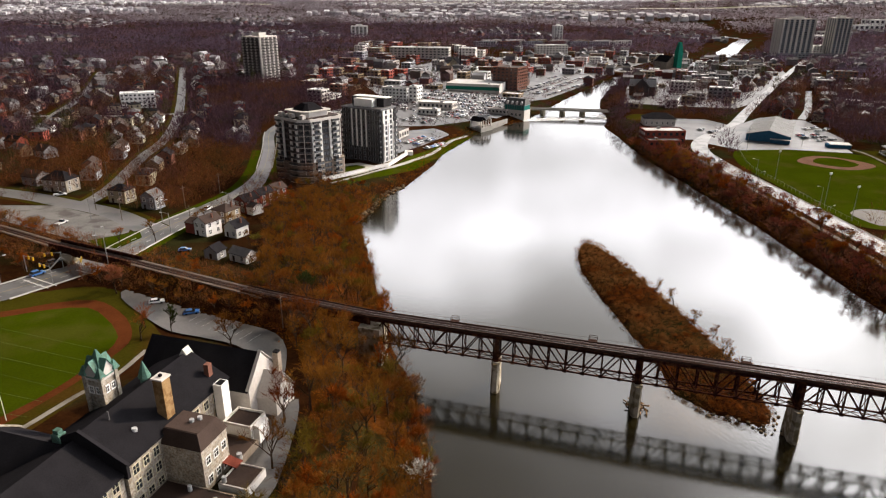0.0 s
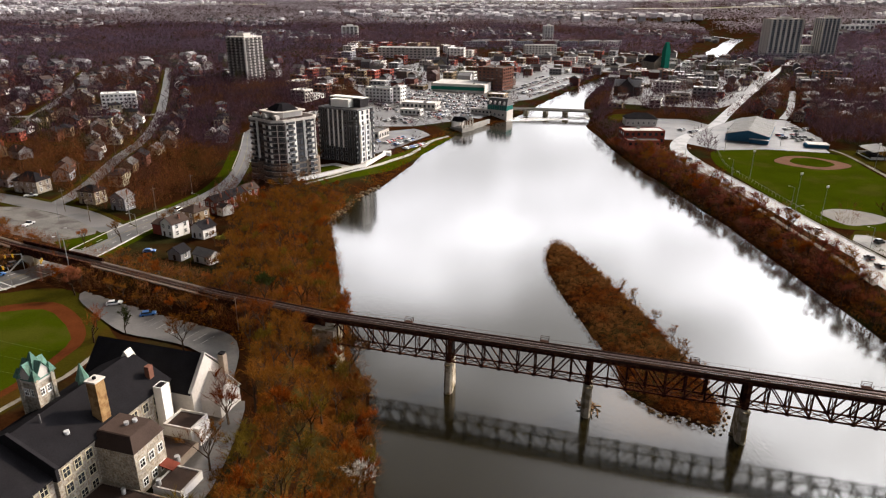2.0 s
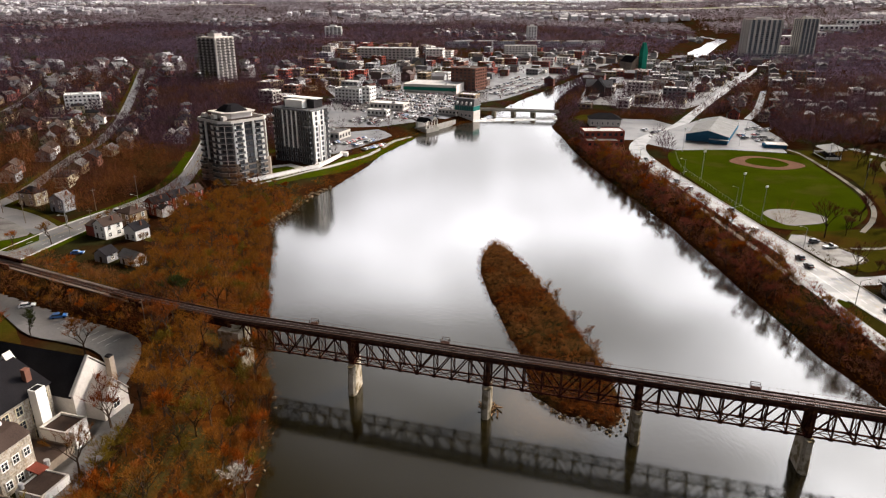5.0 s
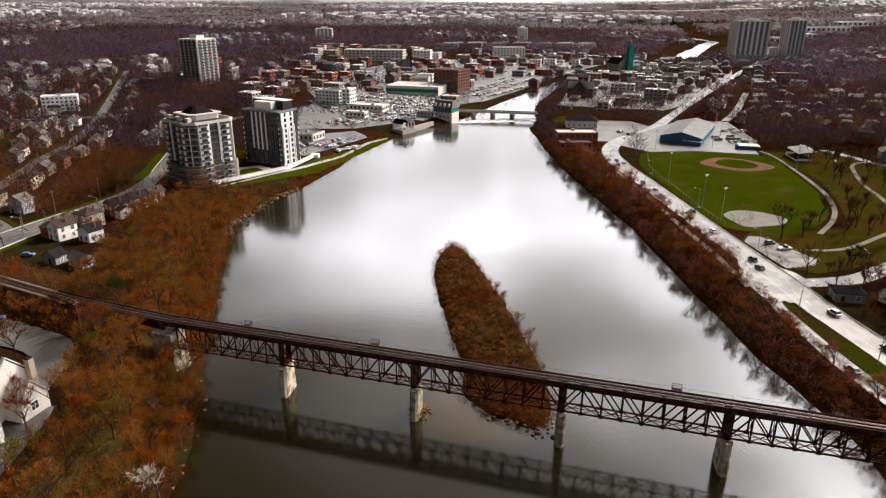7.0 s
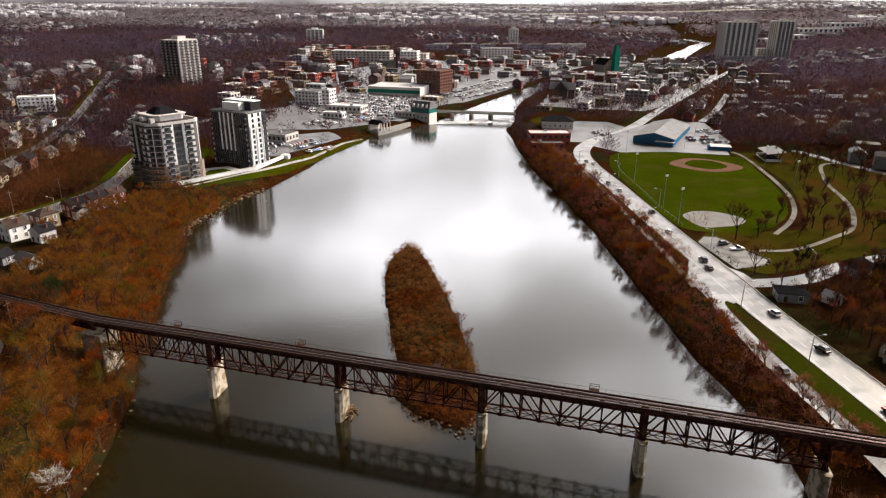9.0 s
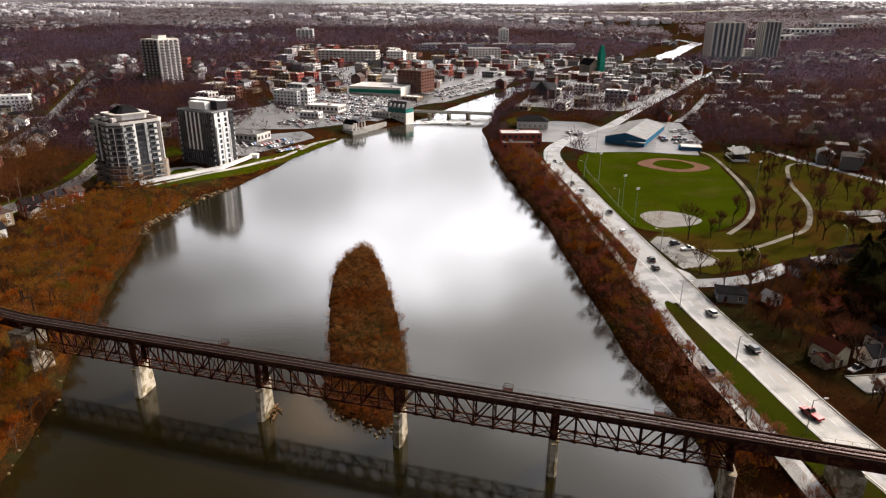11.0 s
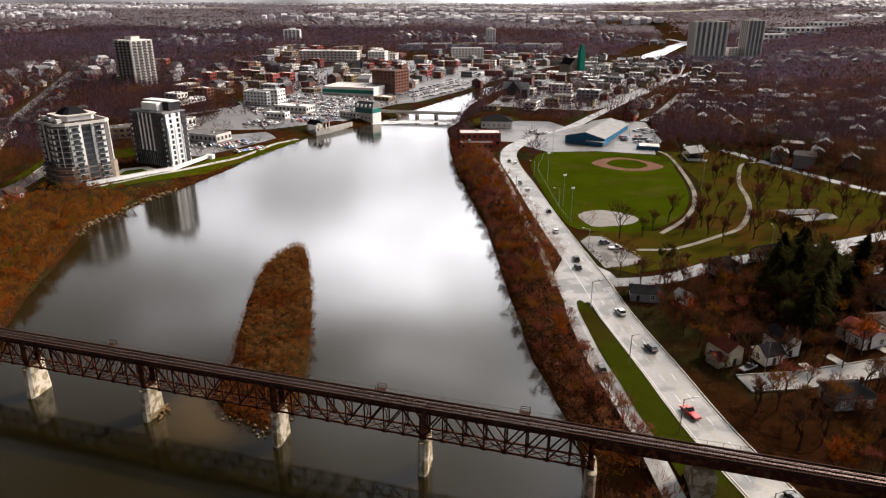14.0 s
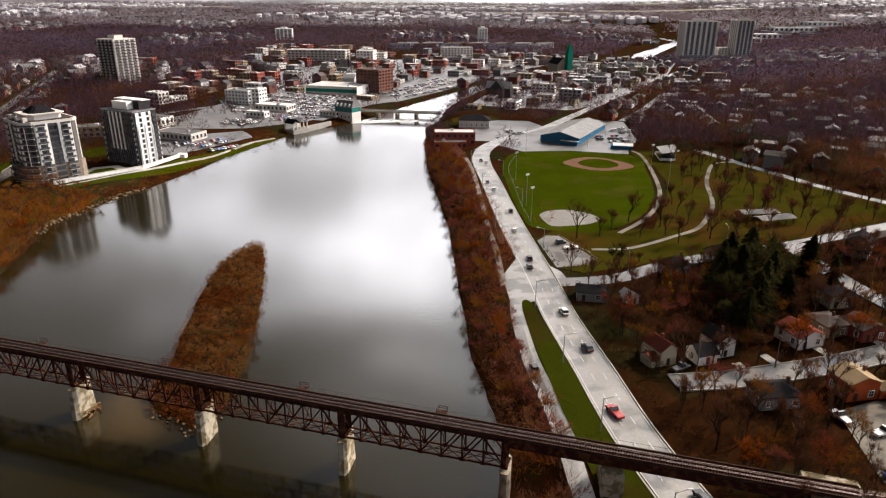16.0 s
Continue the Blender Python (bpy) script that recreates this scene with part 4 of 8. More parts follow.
def house(x, y, turn_deg, w, d, storeys, wall_mat, roof_mat, label, roof="gable", along="y", porch=None, chimney=True, z=None, wing=None, pitch=0.42):
    gz = land1(x, y) if z is None else z
    w, d = w * 0.82, d * 0.82
    e = thing("house", x, y, gz, turn_deg, label, "house", spot=max(w, d) / 2)
    h = 2.75 * storeys + 0.4
    x0, x1, y0, y1 = -w / 2, w / 2, -d / 2, d / 2
    rise = (w if along == "y" else d) / 2 * pitch * 1.6
    if roof == "gable":
        part("wall", gable_wall_bm(x0, x1, y0, y1, -1.2, h, h + rise, along), wall_mat, e)
        part("roof", gable_bm(x0, x1, y0, y1, h, h + rise, 0.45, 0.22, along), roof_mat, e)
    else:
        part("wall", box(x0, x1, y0, y1, -1.2, h), wall_mat, e)
        part("roof", hip_bm(x0, x1, y0, y1, h, h + rise * 0.85, 0.5), roof_mat, e)
    for px, py, ang, length in ((0, y0, -90, w), (0, y1, 90, w), (x0, 0, 180, d), (x1, 0, 0, d)):
        m = face_frame(px, py, ang)
        n = max(1, int(length / 3.2))
        for s in range(max(1, int(storeys + 0.1))):
            for k in range(n):
                u = (k + 0.5) / n * length - length / 2
                if s == 0 and k == n // 2 and ang == -90:
                    put(DOOR_MESH, "door", e, m, u, 0.2)
                else:
                    put(WIN_S if n > 2 else WIN_M, "window", e, m, u, 0.95 + s * 2.75)
    if chimney:
        part("chimney", box(x1 - 1.6, x1 - 1.0, 0.4, 1.0, h * 0.8, h + rise + 0.5), BROWNBRICK, e, "small brick chimney")
    if wing:
        wx0, wx1, wy0, wy1, wh, wmat = wing
        part("annex", gable_wall_bm(wx0, wx1, wy0, wy1, -1.2, wh, wh + 1.2, "x"), wmat, e)
        part("annex_roof", gable_bm(wx0, wx1, wy0, wy1, wh, wh + 1.2, 0.3, 0.18, "x"), roof_mat, e)
    if porch:
        part("porch_roof", box(x0 - 0.3, x1 + 0.3, y0 - 2.2, y0, 2.6, 2.8), roof_mat, e)
        for px in (x0, x1):
            part("porch_post", box(px - 0.08, px + 0.08, y0 - 2.1, y0 - 1.95, -0.3, 2.6), WHITE, e)
    return e


# ---- the school ----
SCHOOL_Z = 10.9
school = thing("school_building", -55.3, 91.2, SCHOOL_Z, -16.5, "old limestone school with dark shingle roofs and copper tower", "school")
BARE_PATCHES.append([(-88, 60), (-58, 50), (-33, 95), (-34, 118), (-36, 134), (-80, 140), (-74, 112)])


def roof_shed(x0, x1, y0, y1, zx0, zx1, thick=0.3):
    bm = bmesh.new()
    v = [bm.verts.new(q) for q in ((x0, y0, zx0), (x1, y0, zx1), (x1, y1, zx1), (x0, y1, zx0), (x0, y0, zx0 + thick), (x1, y0, zx1 + thick), (x1, y1, zx1 + thick), (x0, y1, zx0 + thick))]
    for q in ((3, 2, 1, 0), (4, 5, 6, 7), (0, 1, 5, 4), (1, 2, 6, 5), (2, 3, 7, 6), (3, 0, 4, 7)):
        bm.faces.new([v[i] for i in q])
    return bm


def school_build():
    e = school
    part("main_wall", gable_wall_bm(-18, 0, 0, 30, -1.5, 10.6, 15.4), LIMESTONE, e, "coursed pale limestone wall")
    part("main_roof", gable_bm(-18, 0, 0.4, 30, 10.7, 15.5, 0.35, 0.3), SLATE, e, "dark grey shingle roof")
    par = part("gable_parapet", gable_wall_bm(-18.4, 0.5, -0.3, 0.35, 8.4, 11.3, 16.2), SLATE, e)
    part("coping", gable_bm(-18.6, 0.7, -0.2, 0.25, 11.3, 16.2, 0.1, 0.15), SLATE, par)
    part("south_wall", gable_wall_bm(-20, -0.6, -46, -0.3, -1.5, 9.0, 13.8), LIMESTONE, e)
    part("south_roof", gable_bm(-20, -0.6, -46, -0.32, 9.1, 13.9, 0.35, 0.3), SLATE, e, "dark grey shingle roof")
    part("cross_wall", gable_wall_bm(-30, -10.5, -7.5, 5.5, -1.5, 8.2, 12.9, "x"), LIMESTONE, e)
    part("cross_roof", gable_bm(-30, -10.5, -7.5, 5.5, 8.3, 13.0, 0.35, 0.3, "x"), SLATE, e)
    part("gable_coping", gable_bm(-30.6, -29.9, -7.9, 5.9, 8.5, 13.4, 0.1, 0.3, "x"), LIMESTONE, e)
    part("north_wall", gable_wall_bm(-24, 4.0, 31.5, 43, -1.5, 7.0, 13.4, "x"), PRECAST, e, "pale dressed stone gable wing")
    part("north_roof", gable_bm(-24, 3.4, 31.5, 43, 7.1, 13.4, 0.4, 0.3, "x"), SLATE, e, "steep black shingle roof")
    part("gable_coping", gable_bm(3.5, 4.1, 31.2, 43.3, 7.3, 13.8, 0.1, 0.3, "x"), PRECAST, e)
    part("entrance_bay", gable_wall_bm(4.0, 8.8, 34, 41.5, -1.5, 4.2, 8.8, "x"), PRECAST, e, "pale stone gabled bay")
    part("bay_roof", gable_bm(4.0, 8.9, 34, 41.5, 4.3, 8.9, 0.2, 0.2, "x"), PRECAST, e)
    gc = part("gable_chimney", box(4.4, 5.8, 41.0, 42.4, 4.0, 11.4), STONETAN, e)
    part("cap", box(4.5, 5.7, 41.1, 42.3, 11.4, 11.8), SLATE, gc)
    part("dormer_gable", gable_wall_bm(-11.6, -6.8, 28.6, 30.6, 10.0, 13.0, 16.8), PRECAST, e, "stepped pale stone dormer gable")
    # mansard block
    part("mansard_wall", box(0, 8.4, 9.0, 16.8, -1.5, 9.2), LIMESTONE, e)
    part("mansard_roof", prism([(0.0, 8.7), (8.7, 8.7), (8.7, 17.1), (0.0, 17.1)], 9.2, 11.9, [(0.0, 10.0), (7.3, 10.0), (7.3, 15.8), (0.0, 15.8)]), BROWNROOF, e, "brown mansard roof with flat top")
    part("mansard_deck", box(0.1, 7.1, 10.2, 15.6, 11.85, 12.0), BROWNROOF, e)
    for x, y in ((4.0, 13.0), (4.9, 14.2)):
        v = part("roof_vent", prism([(x + 0.45 * math.cos(a), y + 0.45 * math.sin(a)) for a in np.arange(0, 6.28, 0.785)], 12.0, 12.6), METALROOF, e)
    part("stair_shaft", box(0.3, 2.3, 24.8, 27.2, -1.5, 12.2), WHITE, e, "white rendered lift shaft")
    part("shaft_recess", box(0.55, 2.05, 25.05, 26.95, 12.1, 12.26), SLATE, e)
    for n, a in (("low_block", (2.4, 9.0, 23.6, 29.3, -2.5, 4.0)), ("low_block", (0.0, 10.6, 16.9, 23.5, -2.5, 1.6)), ("low_block", (10.7, 16.8, 9.6, 16.0, -2.5, 1.9)), ("low_block", (0.0, 15.0, -9.0, 8.6, -2.5, 1.2))):
        b = part(n, box(*a), WHITE if a[0] > 1 else STONETAN, e, "low flat-roofed extension with pale walls")
        part("flat_roof", box(a[0] + 0.35, a[1] - 0.35, a[2] + 0.35, a[3] - 0.35, a[5] - 0.2, a[5] + 0.05), BROWNROOF, b)
        for q in ((a[0], a[1], a[2], a[2] + 0.3), (a[0], a[1], a[3] - 0.3, a[3]), (a[0], a[0] + 0.3, a[2] + 0.3, a[3] - 0.3), (a[1] - 0.3, a[1], a[2] + 0.3, a[3] - 0.3)):
            part("parapet", box(*q, a[5], a[5] + (0.5 if a[0] == 2.4 else 0.2)), PRECAST if a[0] > 1 else STONETAN, b)
    part("entry_block", box(9.0, 10.4, 24.4, 28.0, -2.5, 4.2), WHITE, e)
    part("canopy", roof_shed(8.5, 11.5, 14.2, 16.6, 2.6, 2.0, 0.2), REDROOF, e, "small red canopy roof")
    for x, y, r, z in ((11.5, 10.4, 0.45, 1.9), (6.3, 7.2, 0.4, 1.2), (12.8, 5.6, 0.5, 1.2), (10.2, 17.4, 0.55, 1.6)):
        part("roof_unit", prism([(x + r * math.cos(a), y + r * math.sin(a)) for a in np.arange(0, 6.28, 0.785)], z, z + 1.3), METALROOF, e, "pale metal rooftop vent")
    # chimneys, vents, turret
    ch = part("chimney", box(-3.2, -1.1, 12.6, 14.8, 10.5, 20.0), CHIMBRICK, e, "tall weathered yellow brick chimney")
    part("cap", box(-3.4, -0.9, 12.4, 15.0, 20.0, 20.3), PRECAST, ch)
    part("flue", box(-2.4, -1.9, 13.4, 13.9, 20.3, 20.8), SLATE, ch)
    part("chimney", box(-3.2, -2.1, 27.0, 28.3, 11.5, 15.0), BROWNBRICK, e)
    part("vent_pipe", prism([(-7.6 + 0.16 * math.cos(a), 5.6 + 0.16 * math.sin(a)) for a in np.arange(0, 6.28, 0.785)], 13.0, 16.8), GREYROOF, e)
    for x, y, z in ((-9.5, -9.3, 11.8), (-3.5, 6.8, 12.4)):
        part("roof_cowl", prism([(x + 0.5 * math.cos(a), y + 0.5 * math.sin(a)) for a in np.arange(0, 6.28, 0.785)], z, z + 0.9), METALROOF, e)
    vb = part("copper_vent", box(-14.6, -12.9, -0.6, 1.0, 11.6, 14.6), COPPER, e, "square green copper roof vent")
    part("vent_top", box(-14.3, -13.2, -0.3, 0.7, 14.6, 15.4), COPPER, vb)
    tx, ty = -10.6, 18.6
    tu = part("turret", prism([(tx + 0.95 * math.cos(a), ty + 0.95 * math.sin(a)) for a in np.arange(0.39, 6.6, 0.785)], 13.0, 15.8), COPPER, e, "small green copper turret with pointed cap")
    part("turret_cap", prism([(tx + 1.3 * math.cos(a), ty + 1.3 * math.sin(a)) for a in np.arange(0.39, 6.6, 0.785)], 15.8, 19.4, [(tx + 0.05 * math.cos(a), ty + 0.05 * math.sin(a)) for a in np.arange(0.39, 6.6, 0.785)]), COPPER, tu)
    # bell tower
    x0, x1, y0, y1 = -17.6, -14.0, 11.4, 15.0
    tw = part("bell_tower", box(x0, x1, y0, y1, -1.5, 18.4), LIMESTONE, e, "square limestone tower with green copper spires")
    for x in (x0, x1):
        for y in (y0, y1):
            part("corner_pier", box(x - 0.4, x + 0.4, y - 0.4, y + 0.4, -1.5, 19.4), LIMESTONE, tw)
            part("corner_spire", prism([(x - 0.75, y - 0.75), (x + 0.75, y - 0.75), (x + 0.75, y + 0.75), (x - 0.75, y + 0.75)], 19.4, 21.2, [(x - 0.1, y - 0.1), (x + 0.1, y - 0.1), (x + 0.1, y + 0.1), (x - 0.1, y + 0.1)]), COPPER, tw)
    cx, cy = (x0 + x1) / 2, (y0 + y1) / 2
    part("gablet", gable_wall_bm(x0 - 0.2, x1 + 0.2, y0 - 0.25, y1 + 0.25, 18.3, 19.2, 22.0), PRECAST, tw)
    part("gablet", gable_wall_bm(x0 - 0.25, x1 + 0.25, y0 - 0.2, y1 + 0.2, 18.3, 19.2, 22.0, "x"), PRECAST, tw)
    part("spire_roof", gable_bm(x0, x1, y0 - 0.2, y1 + 0.2, 19.3, 22.2, 0.3, 0.2), COPPER, tw)
    part("spire_roof", gable_bm(x0 - 0.2, x1 + 0.2, y0, y1, 19.3, 22.2, 0.3, 0.2, "x"), COPPER, tw)
    part("spire", prism([(cx - 1.2, cy - 1.2), (cx + 1.2, cy - 1.2), (cx + 1.2, cy + 1.2), (cx - 1.2, cy + 1.2)], 20.8, 24.0, [(cx - 0.1, cy - 0.1), (cx + 0.1, cy - 0.1), (cx + 0.1, cy + 0.1), (cx - 0.1, cy + 0.1)]), COPPER, tw)
    for ang, px, py in ((0, x1, cy), (-90, cx, y0), (180, x0, cy), (90, cx, y1)):
        m = face_frame(px, py, ang)
        for u in (-0.8, 0.8):
            put(WIN_S, "louvre", tw, m, u, 15.4)
    # windows along the walls
    for lo, hi, x, zs in ((0.8, 8.6, 0.0, (0.9, 4.3, 7.7)), (17.6, 30, 0.0, (0.6, 4.2, 7.7)), (-44, -9.5, -0.6, (0.6, 3.9, 6.9)), (-9, -1, -0.6, (4.3, 6.9))):
        m = face_frame(x, 0, 0)
        n = int((hi - lo) / 2.6)
        for z in zs:
            for k in range(n):
                u = lo + (k + 0.5) * (hi - lo) / n
                put(WIN_D if z < 20 else WIN_L, "window", e, m, -u, z)
    m = face_frame(8.4, 0, 0)
    for z in (1.0, 5.2):
        for u in (10.6, 13.0, 15.4):
            put(WIN_M, "window", e, m, -u, z)
    m = face_frame(0, 9.0, -90)
    for z in (4.8,):
        for u in (3.0, 6.5):
            put(WIN_M, "window", e, m, u, z)
    m = face_frame(8.8, 37.7, 0)
    put(WIN_L, "window", e, m, 0, 1.5)


school_build()


# ---- apartment towers ----
def slab_mesh(w, d, rail_mat, slab_mat, rail_h=1.05):
    """A balcony: a floor slab with a glazed or solid railing on three sides."""
    bm = bmesh.new()
    bm_box(bm, -w / 2, w / 2, 0, d, -0.22, 0)
    k = len(bm.faces)
    bm_box(bm, -w / 2, w / 2, d - 0.08, d, 0, rail_h)
    bm_box(bm, -w / 2, -w / 2 + 0.08, 0, d - 0.08, 0, rail_h)
    bm_box(bm, w / 2 - 0.08, w / 2, 0, d - 0.08, 0, rail_h)
    bm.faces.ensure_lookup_table()
    for f in bm.faces[k:]:
        f.material_index = 1
    me = from_bm("balcony", bm, slab_mat)
    me.materials.append(rail_mat)
    return me


def rib_mesh(w, d, h, material):
    return from_bm("pilaster", box(-w / 2, w / 2, 0, d, 0, h), material)


BALGLASS = mat("tinted_balcony_glass", (0.06, 0.065, 0.07), rough=0.2, vary=0.3, spec=0.6)
BAL_A = slab_mesh(4.6, 1.7, BALGLASS, PRECAST)
BAL_B = slab_mesh(3.4, 1.4, BALGLASS, CHARCOAL)
W_A, W_B = window_mesh(2.0, 1.9, CHARCOAL, bars=True), window_mesh(1.5, 2.0, GREYSIDE, bars=False)
W_D = window_mesh(2.6, 1.9, CHARCOAL, bars=False)


def tower_a():
    e = thing("apartment_tower", -74.5, 354.5, 5.5, -41, "pale precast apartment tower with dark balconies and hipped roof", "apartment tower", spot=17)
    w, d, h, fh = 25.0, 27.0, 32.5, 3.05
    pts = [(-w / 2 + 2, -d / 2), (w / 2 - 4.5, -d / 2), (w / 2, -d / 2 + 4.5), (w / 2, d / 2 - 3), (w / 2 - 3, d / 2), (-w / 2 + 2, d / 2), (-w / 2, d / 2 - 2), (-w / 2, -d / 2 + 2)]
    part("wall", prism(pts, -2, h), RECESSWALL, e)
    part("podium", prism([(x * 1.10, y * 1.10) for x, y in pts], -2, fh * 3.4), STONETAN, e, "stepped tan stone podium")
    part("cornice", prism([(x * 1.05, y * 1.05) for x, y in pts], h - 0.9, h + 0.5), PRECAST, e)
    part("roof_terrace", prism([(x * 0.97, y * 0.97) for x, y in pts], h + 0.4, h + 0.6), BROWNROOF, e)
    pent = part("penthouse", prism([(x * 0.62, y * 0.62) for x, y in pts], h + 0.5, h + 3.4), PRECAST, e, "pale penthouse under a dark hipped roof")
    part("penthouse_eave", prism([(x * 0.72, y * 0.72) for x, y in pts], h + 3.2, h + 3.7), PRECAST, pent)
    part("hip_roof", prism([(x * 0.5, y * 0.5) for x, y in pts], h + 3.7, h + 7.0, [(x * 0.2, y * 0.2) for x, y in pts]), SLATE, pent)
    for x in (-9, 0, 9):
        part("roof_pavilion", box(x - 1.4, x + 1.4, -d / 2 + 1.6, -d / 2 + 3.8, h + 0.5, h + 2.6), PRECAST, e)
    rib = rib_mesh(1.5, 0.6, h - fh * 3.2, WHITE)
    mast = rib_mesh(0.35, 0.3, h - 2, PRECAST)
    for px, py, ang, length in ((-1.2, -d / 2, -90, 17.5), (w / 2, 0.7, 0, 18.0), (0, d / 2, 90, 18.5), (-w / 2, 0, 180, 22)):
        m = face_frame(px, py, ang)
        half = length / 2
        for u in (-half + 0.7, -half * 0.36, half * 0.36, half - 0.7):
            put(rib, "pilaster", e, m, u, fh * 3.2)
        for fl in range(11 if ang <= 0 else 0):
            z = 0.2 + fl * fh
            out = 0 if fl > 3 else 1.3
            for u in (-half * 0.68, half * 0.68):
                put(W_A, "window", e, m, u, z + 0.6, out)
                put(BAL_A, "balcony", e, m, u, z, out)
            put(W_A, "window", e, m, -1.15, z + 0.6, out)
            put(W_A, "window", e, m, 1.15, z + 0.6, out)
    c = 2.25
    m = face_frame(w / 2 - c, -d / 2 + c, -45)
    put(mast, "pilaster", e, m, 0, 0, 1.9)
    for fl in range(11):
        z = 0.2 + fl * fh
        put(BAL_A, "balcony", e, m, -1.4, z, 0.0 if fl > 3 else 1.2)
        put(BAL_A, "balcony", e, m, 2.2, z, 0.0 if fl > 3 else 1.2)
        put(W_A, "window", e, m, -1.5, z + 0.6)
        put(W_A, "window", e, m, 1.5, z + 0.6)
    return e


def tower_b():
    e = thing("apartment_tower", -46.8, 397, 5.5, -29, "charcoal and white apartment tower with glass balconies", "apartment tower", spot=15)
    w, d, h, fh = 28.0, 16.0, 31.0, 3.1
    part("wall", box(-w / 2, w / 2, -d / 2, d / 2, -2, h), CHARCOAL, e)
    part("white_bay", box(w / 2 - 4.2, w / 2 + 0.5, -d / 2 + 1.4, d / 2 - 4.0, -1, h - 0.4), WHITE, e, "white rendered corner bay")
    part("parapet", box(-w / 2 - 0.2, w / 2 + 0.2, -d / 2 - 0.2, d / 2 + 0.2, h, h + 0.7), GREYSIDE, e)
    part("roof_deck", box(-w / 2 + 0.3, w / 2 - 0.3, -d / 2 + 0.3, d / 2 - 0.3, h + 0.6, h + 0.75), GREYROOF, e)
    pent = part("penthouse", box(-7.5, 5.5, -4.6, 4.5, h + 0.7, h + 5.2), WHITE, e, "white penthouse with a dark frame round it")
    part("frame_leg", box(6.5, 11.5, -1.0, 6.8, h + 0.7, h + 5.6), CHARCOAL, pent)
    part("frame_leg", box(-11.5, -8.5, -1.0, 6.8, h + 0.7, h + 5.6), CHARCOAL, pent)
    part("frame_top", box(-12, 12, 0.5, 7.2, h + 5.6, h + 6.0), WHITE, pent)
    rib = rib_mesh(0.7, 0.5, h - 9.0, WHITE)
    for px, py, ang, length in ((0, -d / 2, -90, w), (w / 2 + 0.5, -1.0, 0, 10), (0, d / 2, 90, w), (-w / 2, 0, 180, d)):
        m = face_frame(px, py, ang)
        n = max(2, int(length / 3.4))
        for k in range(n + 1):
            u = -length / 2 + k * length / n
            if k in (3, 4, 5, 6) or ang != -90:
                put(rib, "pilaster", e, m, u * 0.98, 8.6 if ang == -90 else 1.0)
        for fl in range(10 if ang <= 0 else 0):
            z = fl * fh
            for k in range(n):
                u = -length / 2 + (k + 0.5) * length / n
                put(W_B, "window", e, m, u, z + 0.6)
                if (k in (0, 1, n - 1, n - 2) and ang in (-90, 90)):
                    put(BAL_B, "balcony", e, m, u, z)
    m = face_frame(w / 2, d / 2 - 2.2, 0)
    for fl in range(10):
        put(BAL_B, "balcony", e, m, 0, fl * fh)
    return e


def slab_tower(name, x, y, z, turn_deg, w, d, floors, fh, wall_mat, rib_mat, label, bays, balc=True, ribs=True):
    e = thing(name, x, y, z, turn_deg, label, "apartment tower", spot=max(w, d) / 2 + 2)
    h = floors * fh
    part("wall", box(-w / 2, w / 2, -d / 2, d / 2, -6, h), wall_mat, e)
    part("parapet", box(-w / 2 - 0.3, w / 2 + 0.3, -d / 2 - 0.3, d / 2 + 0.3, h, h + 1.2), rib_mat, e)
    pent = part("penthouse", box(-w / 5, w / 5, -d / 5, d / 5, h + 1.2, h + 4.5), rib_mat, e)
    part("penthouse_roof", box(-w / 5 - 0.3, w / 5 + 0.3, -d / 5 - 0.3, d / 5 + 0.3, h + 4.5, h + 4.8), GREYROOF, pent)
    rib = rib_mesh(w / 16, 0.9, h + 0.6, rib_mat)
    for px, py, ang, length in ((0, -d / 2, -90, w), (w / 2, 0, 0, d), (0, d / 2, 90, w), (-w / 2, 0, 180, d)):
        m = face_frame(px, py, ang)
        bal = slab_mesh(length / bays * 0.86, 1.5, CHARCOAL if wall_mat is not CHARCOAL else PRECAST, rib_mat, 0.95)
        win = window_mesh(length / bays * 0.6, fh * 0.55, wall_mat, bars=False)
        if ribs:
            for k in range(bays + 1):
                put(rib, "pilaster", e, m, (-length / 2 + k * length / bays) * 0.97, 0)
        for fl in range(floors if ang != 90 else 0):
            for k in range(bays):
                u = -length / 2 + (k + 0.5) * length / bays
                put(bal if balc else win, "balcony" if balc else "window", e, m, u, fl * fh + (0 if balc else fh * 0.25))
    return e


tower_a()
tower_b()
slab_tower("apartment_tower", -198, 724, 13, -25, 23, 27, 16, 2.85, RECESSWALL, PRECAST, "dark apartment tower with pale balcony bands", 4)
slab_tower("apartment_tower", 577, 1152, 10, 2, 54, 26, 19, 3.05, SLATEBLUE, PRECAST, "tall dark glass apartment tower with pale piers", 6, balc=False)
slab_tower("apartment_tower", 652, 1155, 10, 2, 27, 26, 19, 3.15, SLATEBLUE, PRECAST, "tall slim dark apartment tower", 4, balc=False)
slab_tower("apartment_tower", 240, 1500, 16, 5, 18, 16, 9, 3.0, WHITE, WHITE, "white slab apartment tower on the far hill", 3, balc=False)
slab_tower("apartment_tower", -190, 1500, 16, 5, 34, 20, 8, 3.0, PRECAST, WHITE, "pale mid-rise block among far trees", 4, balc=False)


